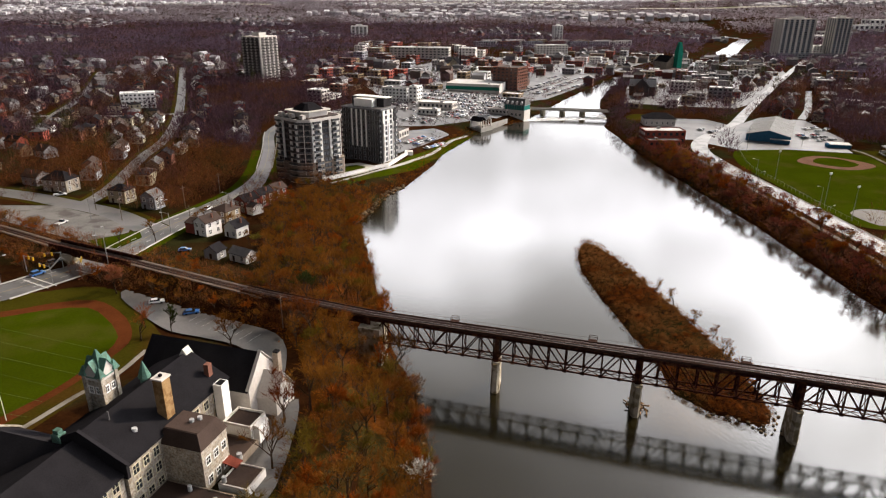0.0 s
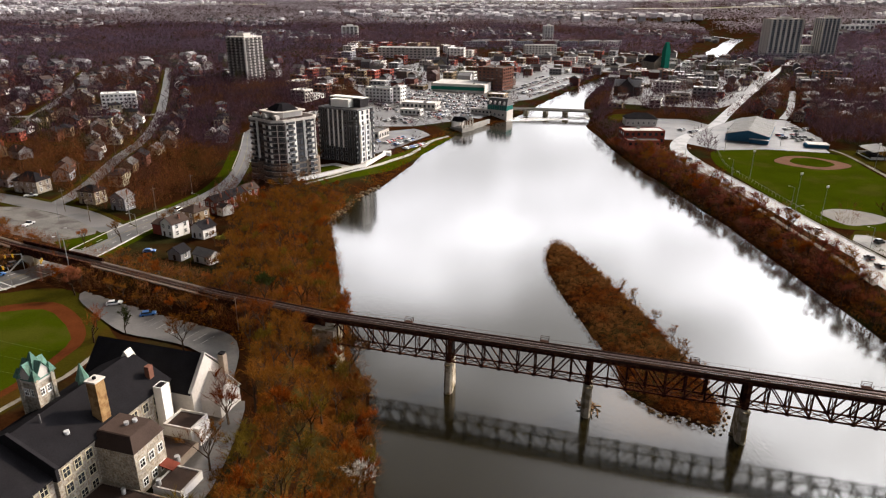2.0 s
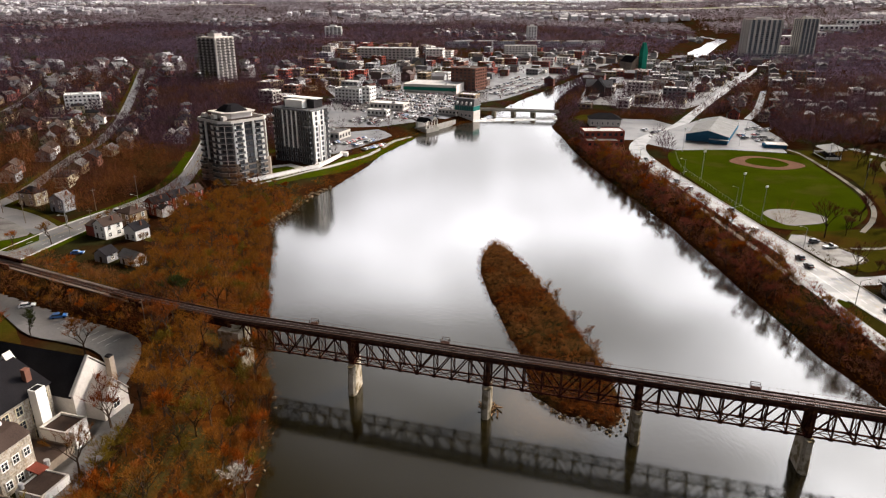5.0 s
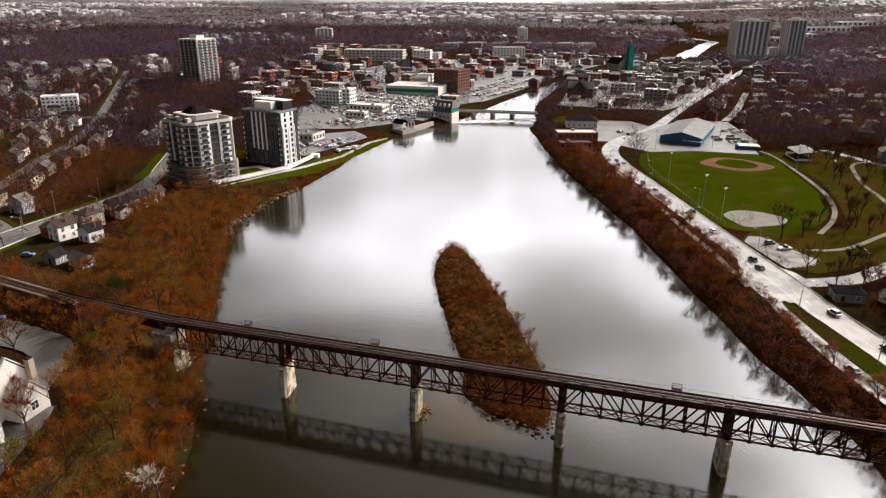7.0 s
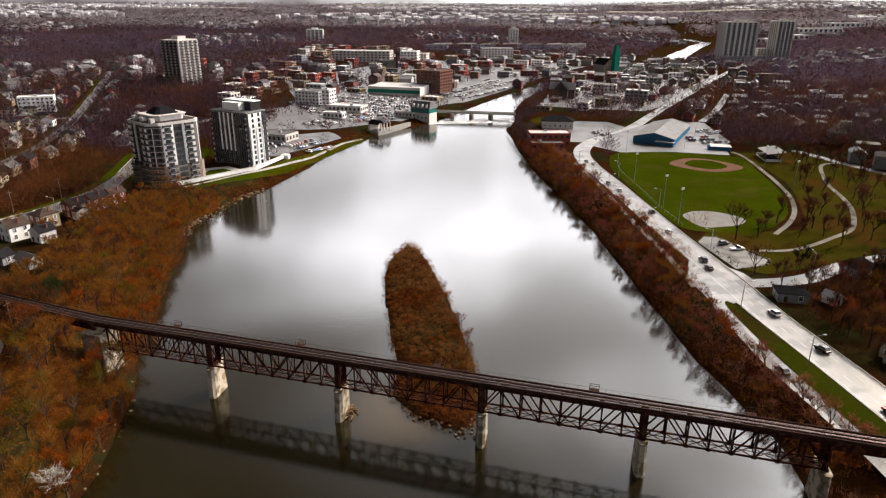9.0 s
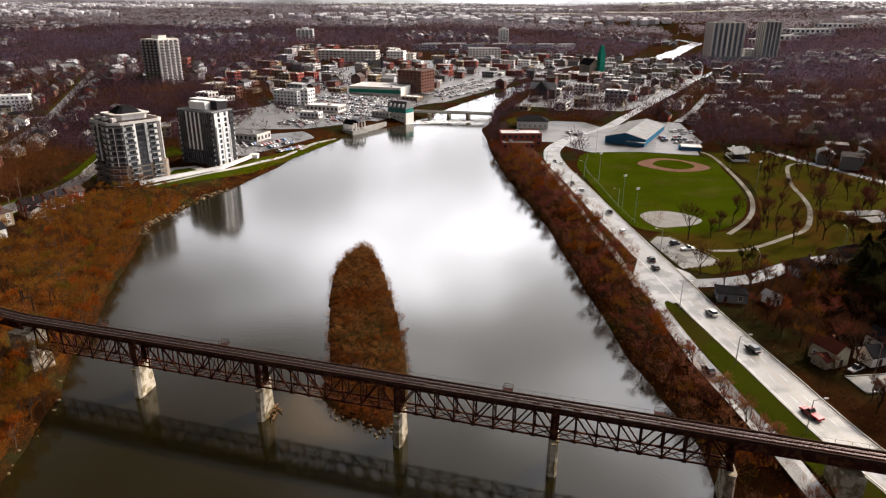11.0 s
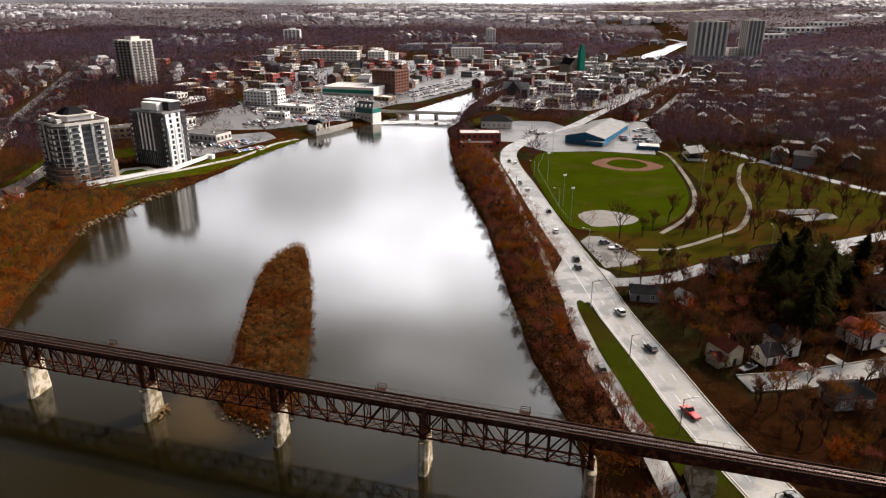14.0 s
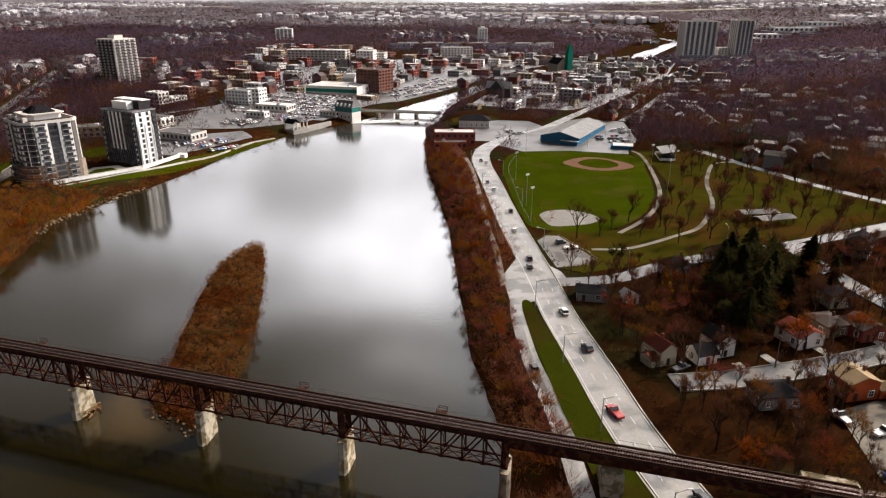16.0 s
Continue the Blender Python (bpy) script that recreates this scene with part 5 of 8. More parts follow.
# ---- flat-roofed town buildings ----
def block(name, x, y, turn_deg, w, d, h, wall_mat, roof_mat, label, floors=0, z=None, win=True, category="building", parapet=0.6, units=1, bay=3.6):
    gz = land1(x, y) if z is None else z
    e = thing(name, x, y, gz, turn_deg, label, category, spot=max(w, d) / 2)
    part("wall", box(-w / 2, w / 2, -d / 2, d / 2, -3, h), wall_mat, e)
    part("roof", box(-w / 2 + 0.3, w / 2 - 0.3, -d / 2 + 0.3, d / 2 - 0.3, h, h + 0.12), roof_mat, e)
    ring = bmesh.new()
    for q in ((-w / 2, w / 2, -d / 2, -d / 2 + 0.3), (-w / 2, w / 2, d / 2 - 0.3, d / 2), (-w / 2, -w / 2 + 0.3, -d / 2 + 0.3, d / 2 - 0.3), (w / 2 - 0.3, w / 2, -d / 2 + 0.3, d / 2 - 0.3)):
        bm_box(ring, *q, h, h + parapet)
    part("parapet", ring, wall_mat, e)
    for k in range(units):
        ux, uy = random.uniform(-w * 0.3, w * 0.3), random.uniform(-d * 0.3, d * 0.3)
        s = random.uniform(0.8, 1.6)
        part("roof_unit", box(ux - s, ux + s, uy - s, uy + s, h + 0.1, h + 1.4), METALROOF, e)
    if win == "wall":
        fl = floors or 1
        fh = h / fl
        bm = box(-w / 2, w / 2, -d / 2, d / 2, -3, h)
        k0 = len(bm.faces)
        for px, py, ang, length in ((0, -d / 2, -90, w), (w / 2, 0, 0, d), (-w / 2, 0, 180, d)):
            m = face_frame(px, py, ang)
            n = max(1, int(length / bay))
            for s in range(fl):
                for k in range(n):
                    u, ww = -length / 2 + (k + 0.5) * length / n, length / n * 0.28
                    bm_box(bm, u - ww, u + ww, -0.05, 0.08, s * fh + fh * 0.3, s * fh + fh * 0.8, m)
        bm.faces.ensure_lookup_table()
        for f in bm.faces[k0:]:
            f.material_index = 1
        wall = from_bm("wall", bm, wall_mat)
        wall.materials.append(GLASS)
        [o for o in e.children if o.name.startswith("wall")][0].data = wall
    elif win:
        fl = floors or max(1, int(h / 3.6))
        fh = h / fl
        for px, py, ang, length in ((0, -d / 2, -90, w), (w / 2, 0, 0, d), (-w / 2, 0, 180, d)):
            m = face_frame(px, py, ang)
            n = max(1, int(length / bay))
            wm = window_mesh(length / n * 0.55, fh * 0.5, wall_mat, bars=False)
            for s in range(fl):
                for k in range(n):
                    put(wm, "window", e, m, -length / 2 + (k + 0.5) * length / n, s * fh + fh * 0.3)
    return e


block("office_building", 70, 745, -30, 30, 28, 23, BROWNBRICK, BROWNROOF, "large brown brick office building with window bands", 7, bay=5.0)
block("office_building", -47, 634, -21.5, 26, 14, 12, WHITE, GREYROOF, "white office building with square dark windows", 4)
block("office_building", -29.5, 633, -21.5, 8, 13, 14, WHITE, PALEROOF, "white stair block beside the offices", 4)
mk = block("market_hall", 33, 728, -15.7, 58, 44, 7.5, PRECAST, PALEROOF, "wide flat market hall with green fascia", 1, win=False)
part("fascia", box(-29, 29, -22.3, -22.02, 2.0, 5.5), NETTING, mk, "dark green shopfront fascia")
block("mill_building", 47, 578, -32, 18, 13, 7, PRECAST, GREYROOF, "pale stone mill beside the weir", 2, z=1.0)
ml = thing("mill_tower", 61, 573, 1.0, -32, "stone mill with teal glazing and slate mansard roof", "mill", spot=9)
part("wall", box(-9.5, 9.5, -6, 6, -2, 7.5), PRECAST, ml, "pale stone lower walls")
gz = part("glazing", box(-9.3, 9.3, -5.8, 5.8, 7.5, 11.5), TEAL, ml, "teal glazed upper floor")
for k in range(-4, 5):
    part("mullion", box(k * 2.2 - 0.15, k * 2.2 + 0.15, -6.0, -5.75, 7.5, 11.5), GREYSIDE, gz)
part("cornice", box(-9.9, 9.9, -6.4, 6.4, 11.5, 11.9), GREYSIDE, ml)
rf_m = part("roof", prism([(-9.9, -6.4), (9.9, -6.4), (9.9, 6.4), (-9.9, 6.4)], 11.9, 17.0, [(-8.5, -2.6), (8.5, -2.6), (8.5, 2.6), (-8.5, 2.6)]), GREYROOF, ml, "grey slate mansard roof")
for u in (-6.6, -2.2, 2.2, 6.6):
    part("dormer", gable_wall_bm(u - 0.9, u + 0.9, -6.3, -3.8, 12.2, 14.0, 15.0), WHITE, rf_m)
for u in (-6, -2, 2, 6):
    put(WIN_L, "window", ml, face_frame(0, -6, -90), u, 2.6)
pv = thing("pavilion", 27, 519, 3.0, 52, "open riverside pavilion with twin pitched roofs", "pavilion", spot=7)
for k in (-3.6, 3.6):
    part("roof", gable_bm(k - 3.4, k + 3.4, -5, 5, 5.2, 8.0, 0.3, 0.25), SLATE if k < 0 else PALEROOF, pv)
for k in (-7, -3.5, 0, 3.5, 7):
    for y in (-4.8, 4.8):
        part("column", box(k - 0.35, k + 0.35, y - 0.35, y + 0.35, -2, 5.2), PRECAST, pv)
part("wall", box(-7, 7, 3.8, 4.4, -2, 5.0), PRECAST, pv)
part("base", box(-8, 8, -6, 6, -3, 0.2), CONCRETE, pv)
rw = tagged(new("river_wall"), "long pale concrete river wall beside the mill", "wall", kind="structure")
part("wall", beam((28, 513, 2.2), (50, 547, 2.2), 1.2, 4.4), CONCRETE, rw)

# weir bridge
wb = tagged(new("road_bridge"), "low concrete road bridge over the weir", "bridge")
part("deck", beam((64, 598, 5.2), (142, 582, 5.2), 8, 0.8), CONCRETE, wb)
for y in (-3.9, 3.9):
    part("parapet", beam((64, 598 + y, 6.0), (142, 582 + y, 6.0), 0.35, 0.9), CONCRETE, wb)
for x in (86, 103, 120):
    y = 598 - (x - 64) * 0.205
    part("pier", prism([(x - 1.8, y - 5), (x, y - 8), (x + 1.8, y - 5), (x + 1.8, y + 4), (x - 1.8, y + 4)], -2, 4.75), PIERSTONE, wb)
FOAM = mat("white_weir_foam", (0.75, 0.76, 0.76), rough=0.5, vary=0.25, scale=0.3, fine=1.5, bump=0.5)
bm = bmesh.new()
for k in range(420):
    x = random.uniform(64, 140)
    y = 560 + (x - 64) * 0.17 + abs(random.gauss(0, 1)) * 9
    ln, wd, a = random.uniform(0.8, 5.0), random.uniform(0.15, 0.6), random.gauss(0.2, 0.25)
    pts = [(x + ln * math.cos(a) * u - wd * math.sin(a) * v, y + ln * math.sin(a) * u + wd * math.cos(a) * v) for u, v in ((-1, 0), (0, -1), (1, 0), (0, 1))]
    bm_prism(bm, pts, -0.05, 0.05 + random.uniform(0.0, 0.12))
tagged(part("weir", bm, FOAM), "white foaming water over the weir", "weir", kind="structure")
hb = tagged(new("road_bridge"), "pale concrete bowstring bridge over the upper river", "bridge")
part("deck", beam((222, 925, 5.5), (262, 915, 5.5), 9, 1.0), CONCRETE, hb)
for y in (-4.5, 4.5):
    for k in range(8):
        a0, a1 = math.pi * k / 8, math.pi * (k + 1) / 8
        p = lambda a: (242 - 19 * math.cos(a), 920 + y + 4.6 * math.cos(a), 6 + 6 * math.sin(a))
        part("arch_rib", beam(p(a0), p(a1), 0.9, 0.9), CONCRETE, hb)

# church with netted spire, dark church, offices up town
ch = thing("church", 313, 975, 6, 20, "stone church with its spire wrapped in green netting", "church", spot=14)
part("nave_wall", gable_wall_bm(-8, 8, -14, 14, -2, 9, 17), LIMESTONE, ch)
part("nave_roof", gable_bm(-8, 8, -14, 14, 9.1, 17.1, 0.4, 0.3), SLATE, ch)
part("tower", box(3, 11, -22, -14, -2, 24), NETTING, ch, "tower wrapped in green scaffold netting")
part("spire", prism([(3, -22), (11, -22), (11, -14), (3, -14)], 24, 36, [(5.2, -19.8), (8.8, -19.8), (8.8, -16.2), (5.2, -16.2)]), NETTING, ch)
dc = thing("church", 203, 696, 6, -20, "dark stone church with steep slate roofs", "church", spot=13)
part("nave_wall", gable_wall_bm(-7, 7, -12, 12, -2, 8, 16), CHARCOAL, dc)
part("nave_roof", gable_bm(-7, 7, -12, 12, 8.1, 16.1, 0.4, 0.3), SLATE, dc)
part("transept_wall", gable_wall_bm(-13, 13, -4, 5, -2, 8, 14, "x"), CHARCOAL, dc)
part("transept_roof", gable_bm(-13, 13, -4, 5, 8.1, 14.1, 0.4, 0.3, "x"), PALEROOF, dc)
c2 = thing("church", 12, 940, 4, -15, "pale stone church with dark roof and thin spire", "church", spot=12)
part("nave_wall", gable_wall_bm(-8, 8, -12, 12, -2, 9, 17), LIMESTONE, c2)
part("nave_roof", gable_bm(-8, 8, -12, 12, 9.1, 17.1, 0.4, 0.3), SLATE, c2)
part("spire", prism([(8, -12), (11, -12), (11, -9), (8, -9)], -2, 32, [(9.3, -10.7), (9.7, -10.7), (9.7, -10.3), (9.3, -10.3)]), SLATE, c2)
block("office_building", -40, 1040, -8, 90, 28, 15, PRECAST, PALEROOF, "long pale terraced office block", 4, units=4, bay=6.0)
block("office_building", 32, 1045, -8, 26, 24, 16, WHITE, PALEROOF, "white office block with window bands", 4, bay=5.0)
block("apartment_block", 172, 1130, 5, 52, 18, 18, PRECAST, PALEROOF, "pale apartment block in the town centre", 5, bay=5.0)
block("apartment_block", -255, 549, 22, 26, 13, 11.5, WHITE, PALEROOF, "white four-storey apartment block with dark stair bays", 4, bay=3.2)
block("apartment_block", -250, 900, 8, 34, 22, 11, REDBRICK, GREYROOF, "red brick school on the far hill", 2, bay=4.0)

# west bank shops and sheds behind the towers
block("shop", -46, 470, -22, 34, 16, 5.0, PRECAST, GREYROOF, "low pale shop with dark flat roof", 1)
block("shop", -84, 520, -22, 26, 14, 6.0, WHITE, GREYROOF, "low white shop building", 1)
block("shop", -8, 602, -18, 32, 16, 5.0, PRECAST, PALEROOF, "low shop with bright white roof", 1)
block("shop", -15, 566, -18, 18, 8, 4.5, WHITE, PALEROOF, "small white pavilion shop", 1)
block("warehouse", -108, 470, 20, 20, 14, 7, TANBRICK, GREYROOF, "plain buff brick building beside the road", 2)

# east bank: red mill, bank, arena, dugout, grandstand, sheds
red = block("red_building", 150, 456, 1, 28, 14, 8.5, REDBRICK, PALEROOF, "red brick building with bright white flat roof", 2)
block("red_building", 147, 443, 1, 22, 10, 4.0, REDBRICK, GREYROOF, "low red brick annex by the river", 1)
dr = thing("house", 168, 524, 4.5, -6, "pale house with a broad dark hipped roof", "house", spot=13)
part("wall", box(-12, 12, -7, 7, -2, 5.5), PRECAST, dr)
part("roof", hip_bm(-12, 12, -7, 7, 5.5, 9.5, 0.8), SLATE, dr)
for u in range(-10, 11, 4):
    put(WIN_M, "window", dr, face_frame(0, -7, -90), u, 1.5)

ar = thing("sports_arena", 239.8, 484.5, 4.3, -28.8, "blue-walled sports arena with pale ribbed gable roof", "arena")
BARE_PATCHES.append([(207, 461), (236, 443), (272, 508), (244, 526)])
part("wall", gable_wall_bm(-14, 14, -34, 34, -1.5, 5.2, 8.6), BLUEPAINT, ar, "blue metal cladding")
rf = part("roof", gable_bm(-14, 14, -34, 34, 5.25, 8.7, 0.5, 0.25), METALROOF, ar)
for k in range(-8, 9):
    for s in (-1, 1):
        part("roof_rib", beam((0, k * 4.0, 9.0), (s * 14.4, k * 4.0, 5.45), 0.16, 0.14), METALROOF, rf)
part("entrance", box(2, 14, -38, -34, -1.5, 3.4), BLUEPAINT, ar)
part("entrance_roof", box(1.6, 14.4, -38.4, -34, 3.4, 3.65), METALROOF, ar)
dg = thing("dugout", 262, 436, 4.4, -15, "dark blue field house with white flat roof", "field house", spot=7)
part("wall", box(-7, 7, -3.5, 3.5, -1, 3.2), BLUEPAINT, dg)
part("roof", box(-5.5, 7.6, -3.0, 6.2, 3.2, 3.5), WHITE, dg)
gs = thing("grandstand", 284, 409, 4.4, -98.7, "small covered grandstand with tilted grey roof and white rail", "grandstand", spot=10)
part("roof", roof_shed(-10.5, 10.5, -4.5, 6.5, 6.2, 6.2, 0.3), METALROOF, gs).rotation_euler = (radians(9), 0, 0)
for k in range(5):
    part("seating_step", box(-10, 10, -5 + k * 1.6, -3.4 + k * 1.6, -1, 0.6 + k * 0.55), SLATE, gs)
for x in (-10, -5, 0, 5, 10):
    part("post", box(x - 0.12, x + 0.12, 2.8, 3.05, 0, 6.9), METALROOF, gs)
part("front_wall", box(-10.4, 10.4, -6.0, -5.6, -1, 1.5), WHITE, gs)
part("side_wall", box(10.0, 10.4, -5.6, 3.2, -1, 2.6), WHITE, gs)
part("side_wall", box(-10.4, -10.0, -5.6, 3.2, -1, 2.6), WHITE, gs)
for x, y, r in ((280, 276.5, 6), (283, 267.5, 15)):
    sh = thing("picnic_shelter", x, y, land1(x, y), r, "open picnic shelter with grey metal roof", "shelter", spot=6)
    part("roof", gable_bm(-8.5, 8.5, -3.0, 3.0, 3.2, 4.0, 0.4, 0.18, "x"), GREYROOF, sh)
    for px in (-8, -4, 0, 4, 8):
        for py in (-2.7, 2.7):
            part("post", box(px - 0.12, px + 0.12, py - 0.12, py + 0.12, -0.5, 3.2), SLATE, sh)

block("office_building", 632, 1168, 2, 26, 16, 18, WHITE, PALEROOF, "white office block between the tall towers", 5, bay=5.0)
block("office_building", 600, 1128, 2, 110, 12, 7, GREYSIDE, GREYROOF, "low grey podium in front of the tall towers", 2, bay=6.0)
for k in range(7):
    block("terrace", 70 + k * 47, 1278 + k * 20, 22 + random.uniform(-3, 3), 40, 11, 9, random.choice((PRECAST, BROWNBRICK, GREYSIDE)), GREYROOF, "long row of pale terraced houses past the town", 3, win="wall", bay=5.0)
    block("terrace", 85 + k * 47, 1318 + k * 20, 22 + random.uniform(-3, 3), 38, 11, 9, random.choice((PRECAST, TANBRICK, GREYSIDE)), PALEROOF, "long row of pale terraced houses past the town", 3, win="wall", bay=5.0)
for x, y, w in ((1140, 1930, 130), (985, 1760, 70), (1290, 2060, 110), (880, 1640, 60)):
    block("warehouse", x, y, 4, w, 40, 13, WHITE, PALEROOF, "wide white warehouse on the far plain", 1, bay=14.0, win="wall")

# ---- houses one can tell apart ----
house(-188, 309, -12, 16, 11, 2, LIMESTONE, SLATE, "stone house with a dark hipped roof", "hip")
house(-151, 293, -15, 11, 9, 2, CREAM, SLATE, "cream house with dark hipped roof on the corner", "hip")
house(-133, 284, -15, 9, 8, 2, GREYSIDE, GREYROOF, "grey cottage with pale gable", "gable")
house(-96, 249, -28, 8, 10, 2, WHITE, BROWNROOF, "white house with red brick front and brown roof", "gable", wing=(-8.5, -4, -4, 3, 4.5, REDBRICK))
house(-84, 247, -28, 8, 8, 1.5, WHITE, SLATE, "small white house with dark roof", "gable")
house(-94, 266, -28, 10, 10, 2, TANBRICK, BROWNROOF, "buff brick house with brown hipped roof", "hip")
house(-90, 283, -32, 8, 10, 2, REDBRICK, SLATE, "red brick house with white gable", "gable", wing=(4, 8, -4, 2, 4.0, WHITE))
house(-86, 294, -32, 8, 10, 2, REDBRICK, SLATE, "red brick house with white trim", "gable")
house(-82, 304, -32, 8, 9, 2, REDBRICK, BROWNROOF, "narrow red brick house in the riverside row", "gable")
house(-73, 218, -30, 10, 6, 1, WHITE, GREYROOF, "long low white garage", "gable", "x", chimney=False)
house(-84, 221, -20, 7, 6, 1, GREYSIDE, SLATE, "small grey shed in a back garden", "gable", chimney=False)
house(197, 155, 22, 6.5, 9.5, 1.6, CREAM, REDROOF, "yellow cottage with a red roof", "gable", wing=(-5.2, -2.6, -3.5, 1, 2.4, CREAM))
house(208.5, 154.5, 15, 7, 7, 1, WHITE, SLATE, "white bungalow with dark low roof", "gable", "x", chimney=False)
house(214.5, 159, 15, 7, 9, 1.6, WHITE, SLATE, "white house with a dark steep roof", "gable")
house(239.7, 163.5, 15.5, 10.4, 11, 1.2, WHITE, REDROOF, "white bungalow with a rust-red roof", "gable", pitch=0.25)
house(250.5, 169, 12, 9, 10, 1.2, TANBRICK, BROWNROOF, "buff bungalow with brown roof", "hip", pitch=0.25)
house(259.5, 166, 10, 10, 10, 1.2, REDBRICK, BROWNROOF, "red brick bungalow with brown roof", "gable", pitch=0.25)
house(218, 134, 5, 12, 8.5, 1.1, GREYSIDE, SLATE, "grey clapboard bungalow with black roof", "hip", pitch=0.3)
house(239, 137, 8, 10, 9, 1.6, ORANGEWALL, TANBRICK, "orange-red house with a tan roof", "gable", pitch=0.25, wing=(4.4, 8.0, -4, 0, 2.6, ORANGEWALL))
house(251, 124, 10, 9, 10, 1.2, CREAM, GREYROOF, "cream bungalow with grey gable roof", "gable", pitch=0.25)
house(187.5, 195, -12, 11, 8, 1.0, GREYSIDE, SLATE, "blue-grey bungalow with a dark roof", "hip", pitch=0.25)
house(199.5, 192, 25, 4, 6, 0.9, WHITE, PALEROOF, "small white wooden garden shed", "gable", chimney=False)
house(263, 187, 5, 9, 9, 1.4, CREAM, SLATE, "cream house with dark blue roof", "hip")
house(243, 226, 20, 12, 9, 1.3, TANBRICK, SLATE, "house under tall dark conifers", "gable", "x")
house(222, 216, 20, 11, 8, 1.2, GREYSIDE, SLATE, "grey bungalow beside the park street", "hip")
house(296, 229, -40, 10, 10, 2, GREYSIDE, SLATE, "grey house with dark gable roofs", "gable", porch=True)
house(312, 234, -40, 10, 12, 1.5, REDBRICK, BROWNROOF, "brick house with brown roof", "gable")
house(310, 214, -40, 9, 10, 1.5, WHITE, PALEROOF, "white cottage with pale roof", "gable")
house(298, 200, -40, 9, 11, 1.5, CREAM, SLATE, "cream house beside the street", "gable")
house(300, 176, -40, 9, 12, 1.4, REDBRICK, BROWNROOF, "red brick bungalow by the street", "hip")
house(372, 338, -35, 12, 10, 2, REDBRICK, SLATE, "red brick house with white gables by the park", "gable", wing=(5.5, 10, -3, 3, 4.5, WHITE))

# ---- rows of houses along the streets ----
HOUSE_KINDS = []
for i, (w, d, st, wm, rm, rf_) in enumerate(((8, 10, 2, REDBRICK, SLATE, "gable"), (8, 10, 1.5, WHITE, BROWNROOF, "gable"), (7, 10, 1.5, TANBRICK, GREYROOF, "gable"), (8, 11, 1, CREAM, GREYROOF, "gable"), (7, 9, 2, CREAM, SLATE, "hip"), (9, 9, 2, TANBRICK, SLATE, "hip"), (8, 10, 1.5, GREYSIDE, BROWNROOF, "gable"), (9, 9, 1, CREAM, BROWNROOF, "hip"), (8, 9, 2, REDBRICK, GREYROOF, "hip"), (8, 10, 2, BROWNBRICK, SLATE, "gable"), (8, 10, 1.5, BROWNBRICK, BROWNROOF, "gable"))):
    h = 2.75 * st + 0.4
    rise = w / 2 * 0.66
    bm = gable_wall_bm(-w / 2, w / 2, -d / 2, d / 2, -1.5, h, h + rise) if rf_ == "gable" else box(-w / 2, w / 2, -d / 2, d / 2, -1.5, h)
    k = len(bm.faces)
    for s in range(max(1, int(st))):
        for u in (-w * 0.25, w * 0.25):
            for yy in (-d / 2 - 0.06, d / 2 - 0.06):
                bm_box(bm, u - 0.55, u + 0.55, yy, yy + 0.12, 0.9 + s * 2.75, 2.4 + s * 2.75)
        for u in (-d * 0.25, d * 0.25):
            for xx in (-w / 2 - 0.06, w / 2 - 0.06):
                bm_box(bm, xx, xx + 0.12, u - 0.55, u + 0.55, 0.9 + s * 2.75, 2.4 + s * 2.75)
    bm.faces.ensure_lookup_table()
    for f in bm.faces[k:]:
        f.material_index = 1
    wall = from_bm("wall", bm, wm)
    wall.materials.append(GLASS)
    roof = from_bm("roof", gable_bm(-w / 2, w / 2, -d / 2, d / 2, h, h + rise, 0.45, 0.25) if rf_ == "gable" else hip_bm(-w / 2, w / 2, -d / 2, d / 2, h, h + rise * 0.8, 0.5), rm)
    chim = from_bm("chimney", box(w / 4, w / 4 + 0.6, 0.3, 0.9, h, h + rise + 0.6), BROWNBRICK)
    name = {REDBRICK: "red brick", WHITE: "white", TANBRICK: "buff brick", GREYSIDE: "grey", CREAM: "cream", BROWNBRICK: "brown brick"}[wm]
    HOUSE_KINDS.append((wall, roof, chim, f"{name} town house with {'pale' if rm is PALEROOF else 'brown' if rm is BROWNROOF else 'dark'} {'gable' if rf_ == 'gable' else 'hipped'} roof"))


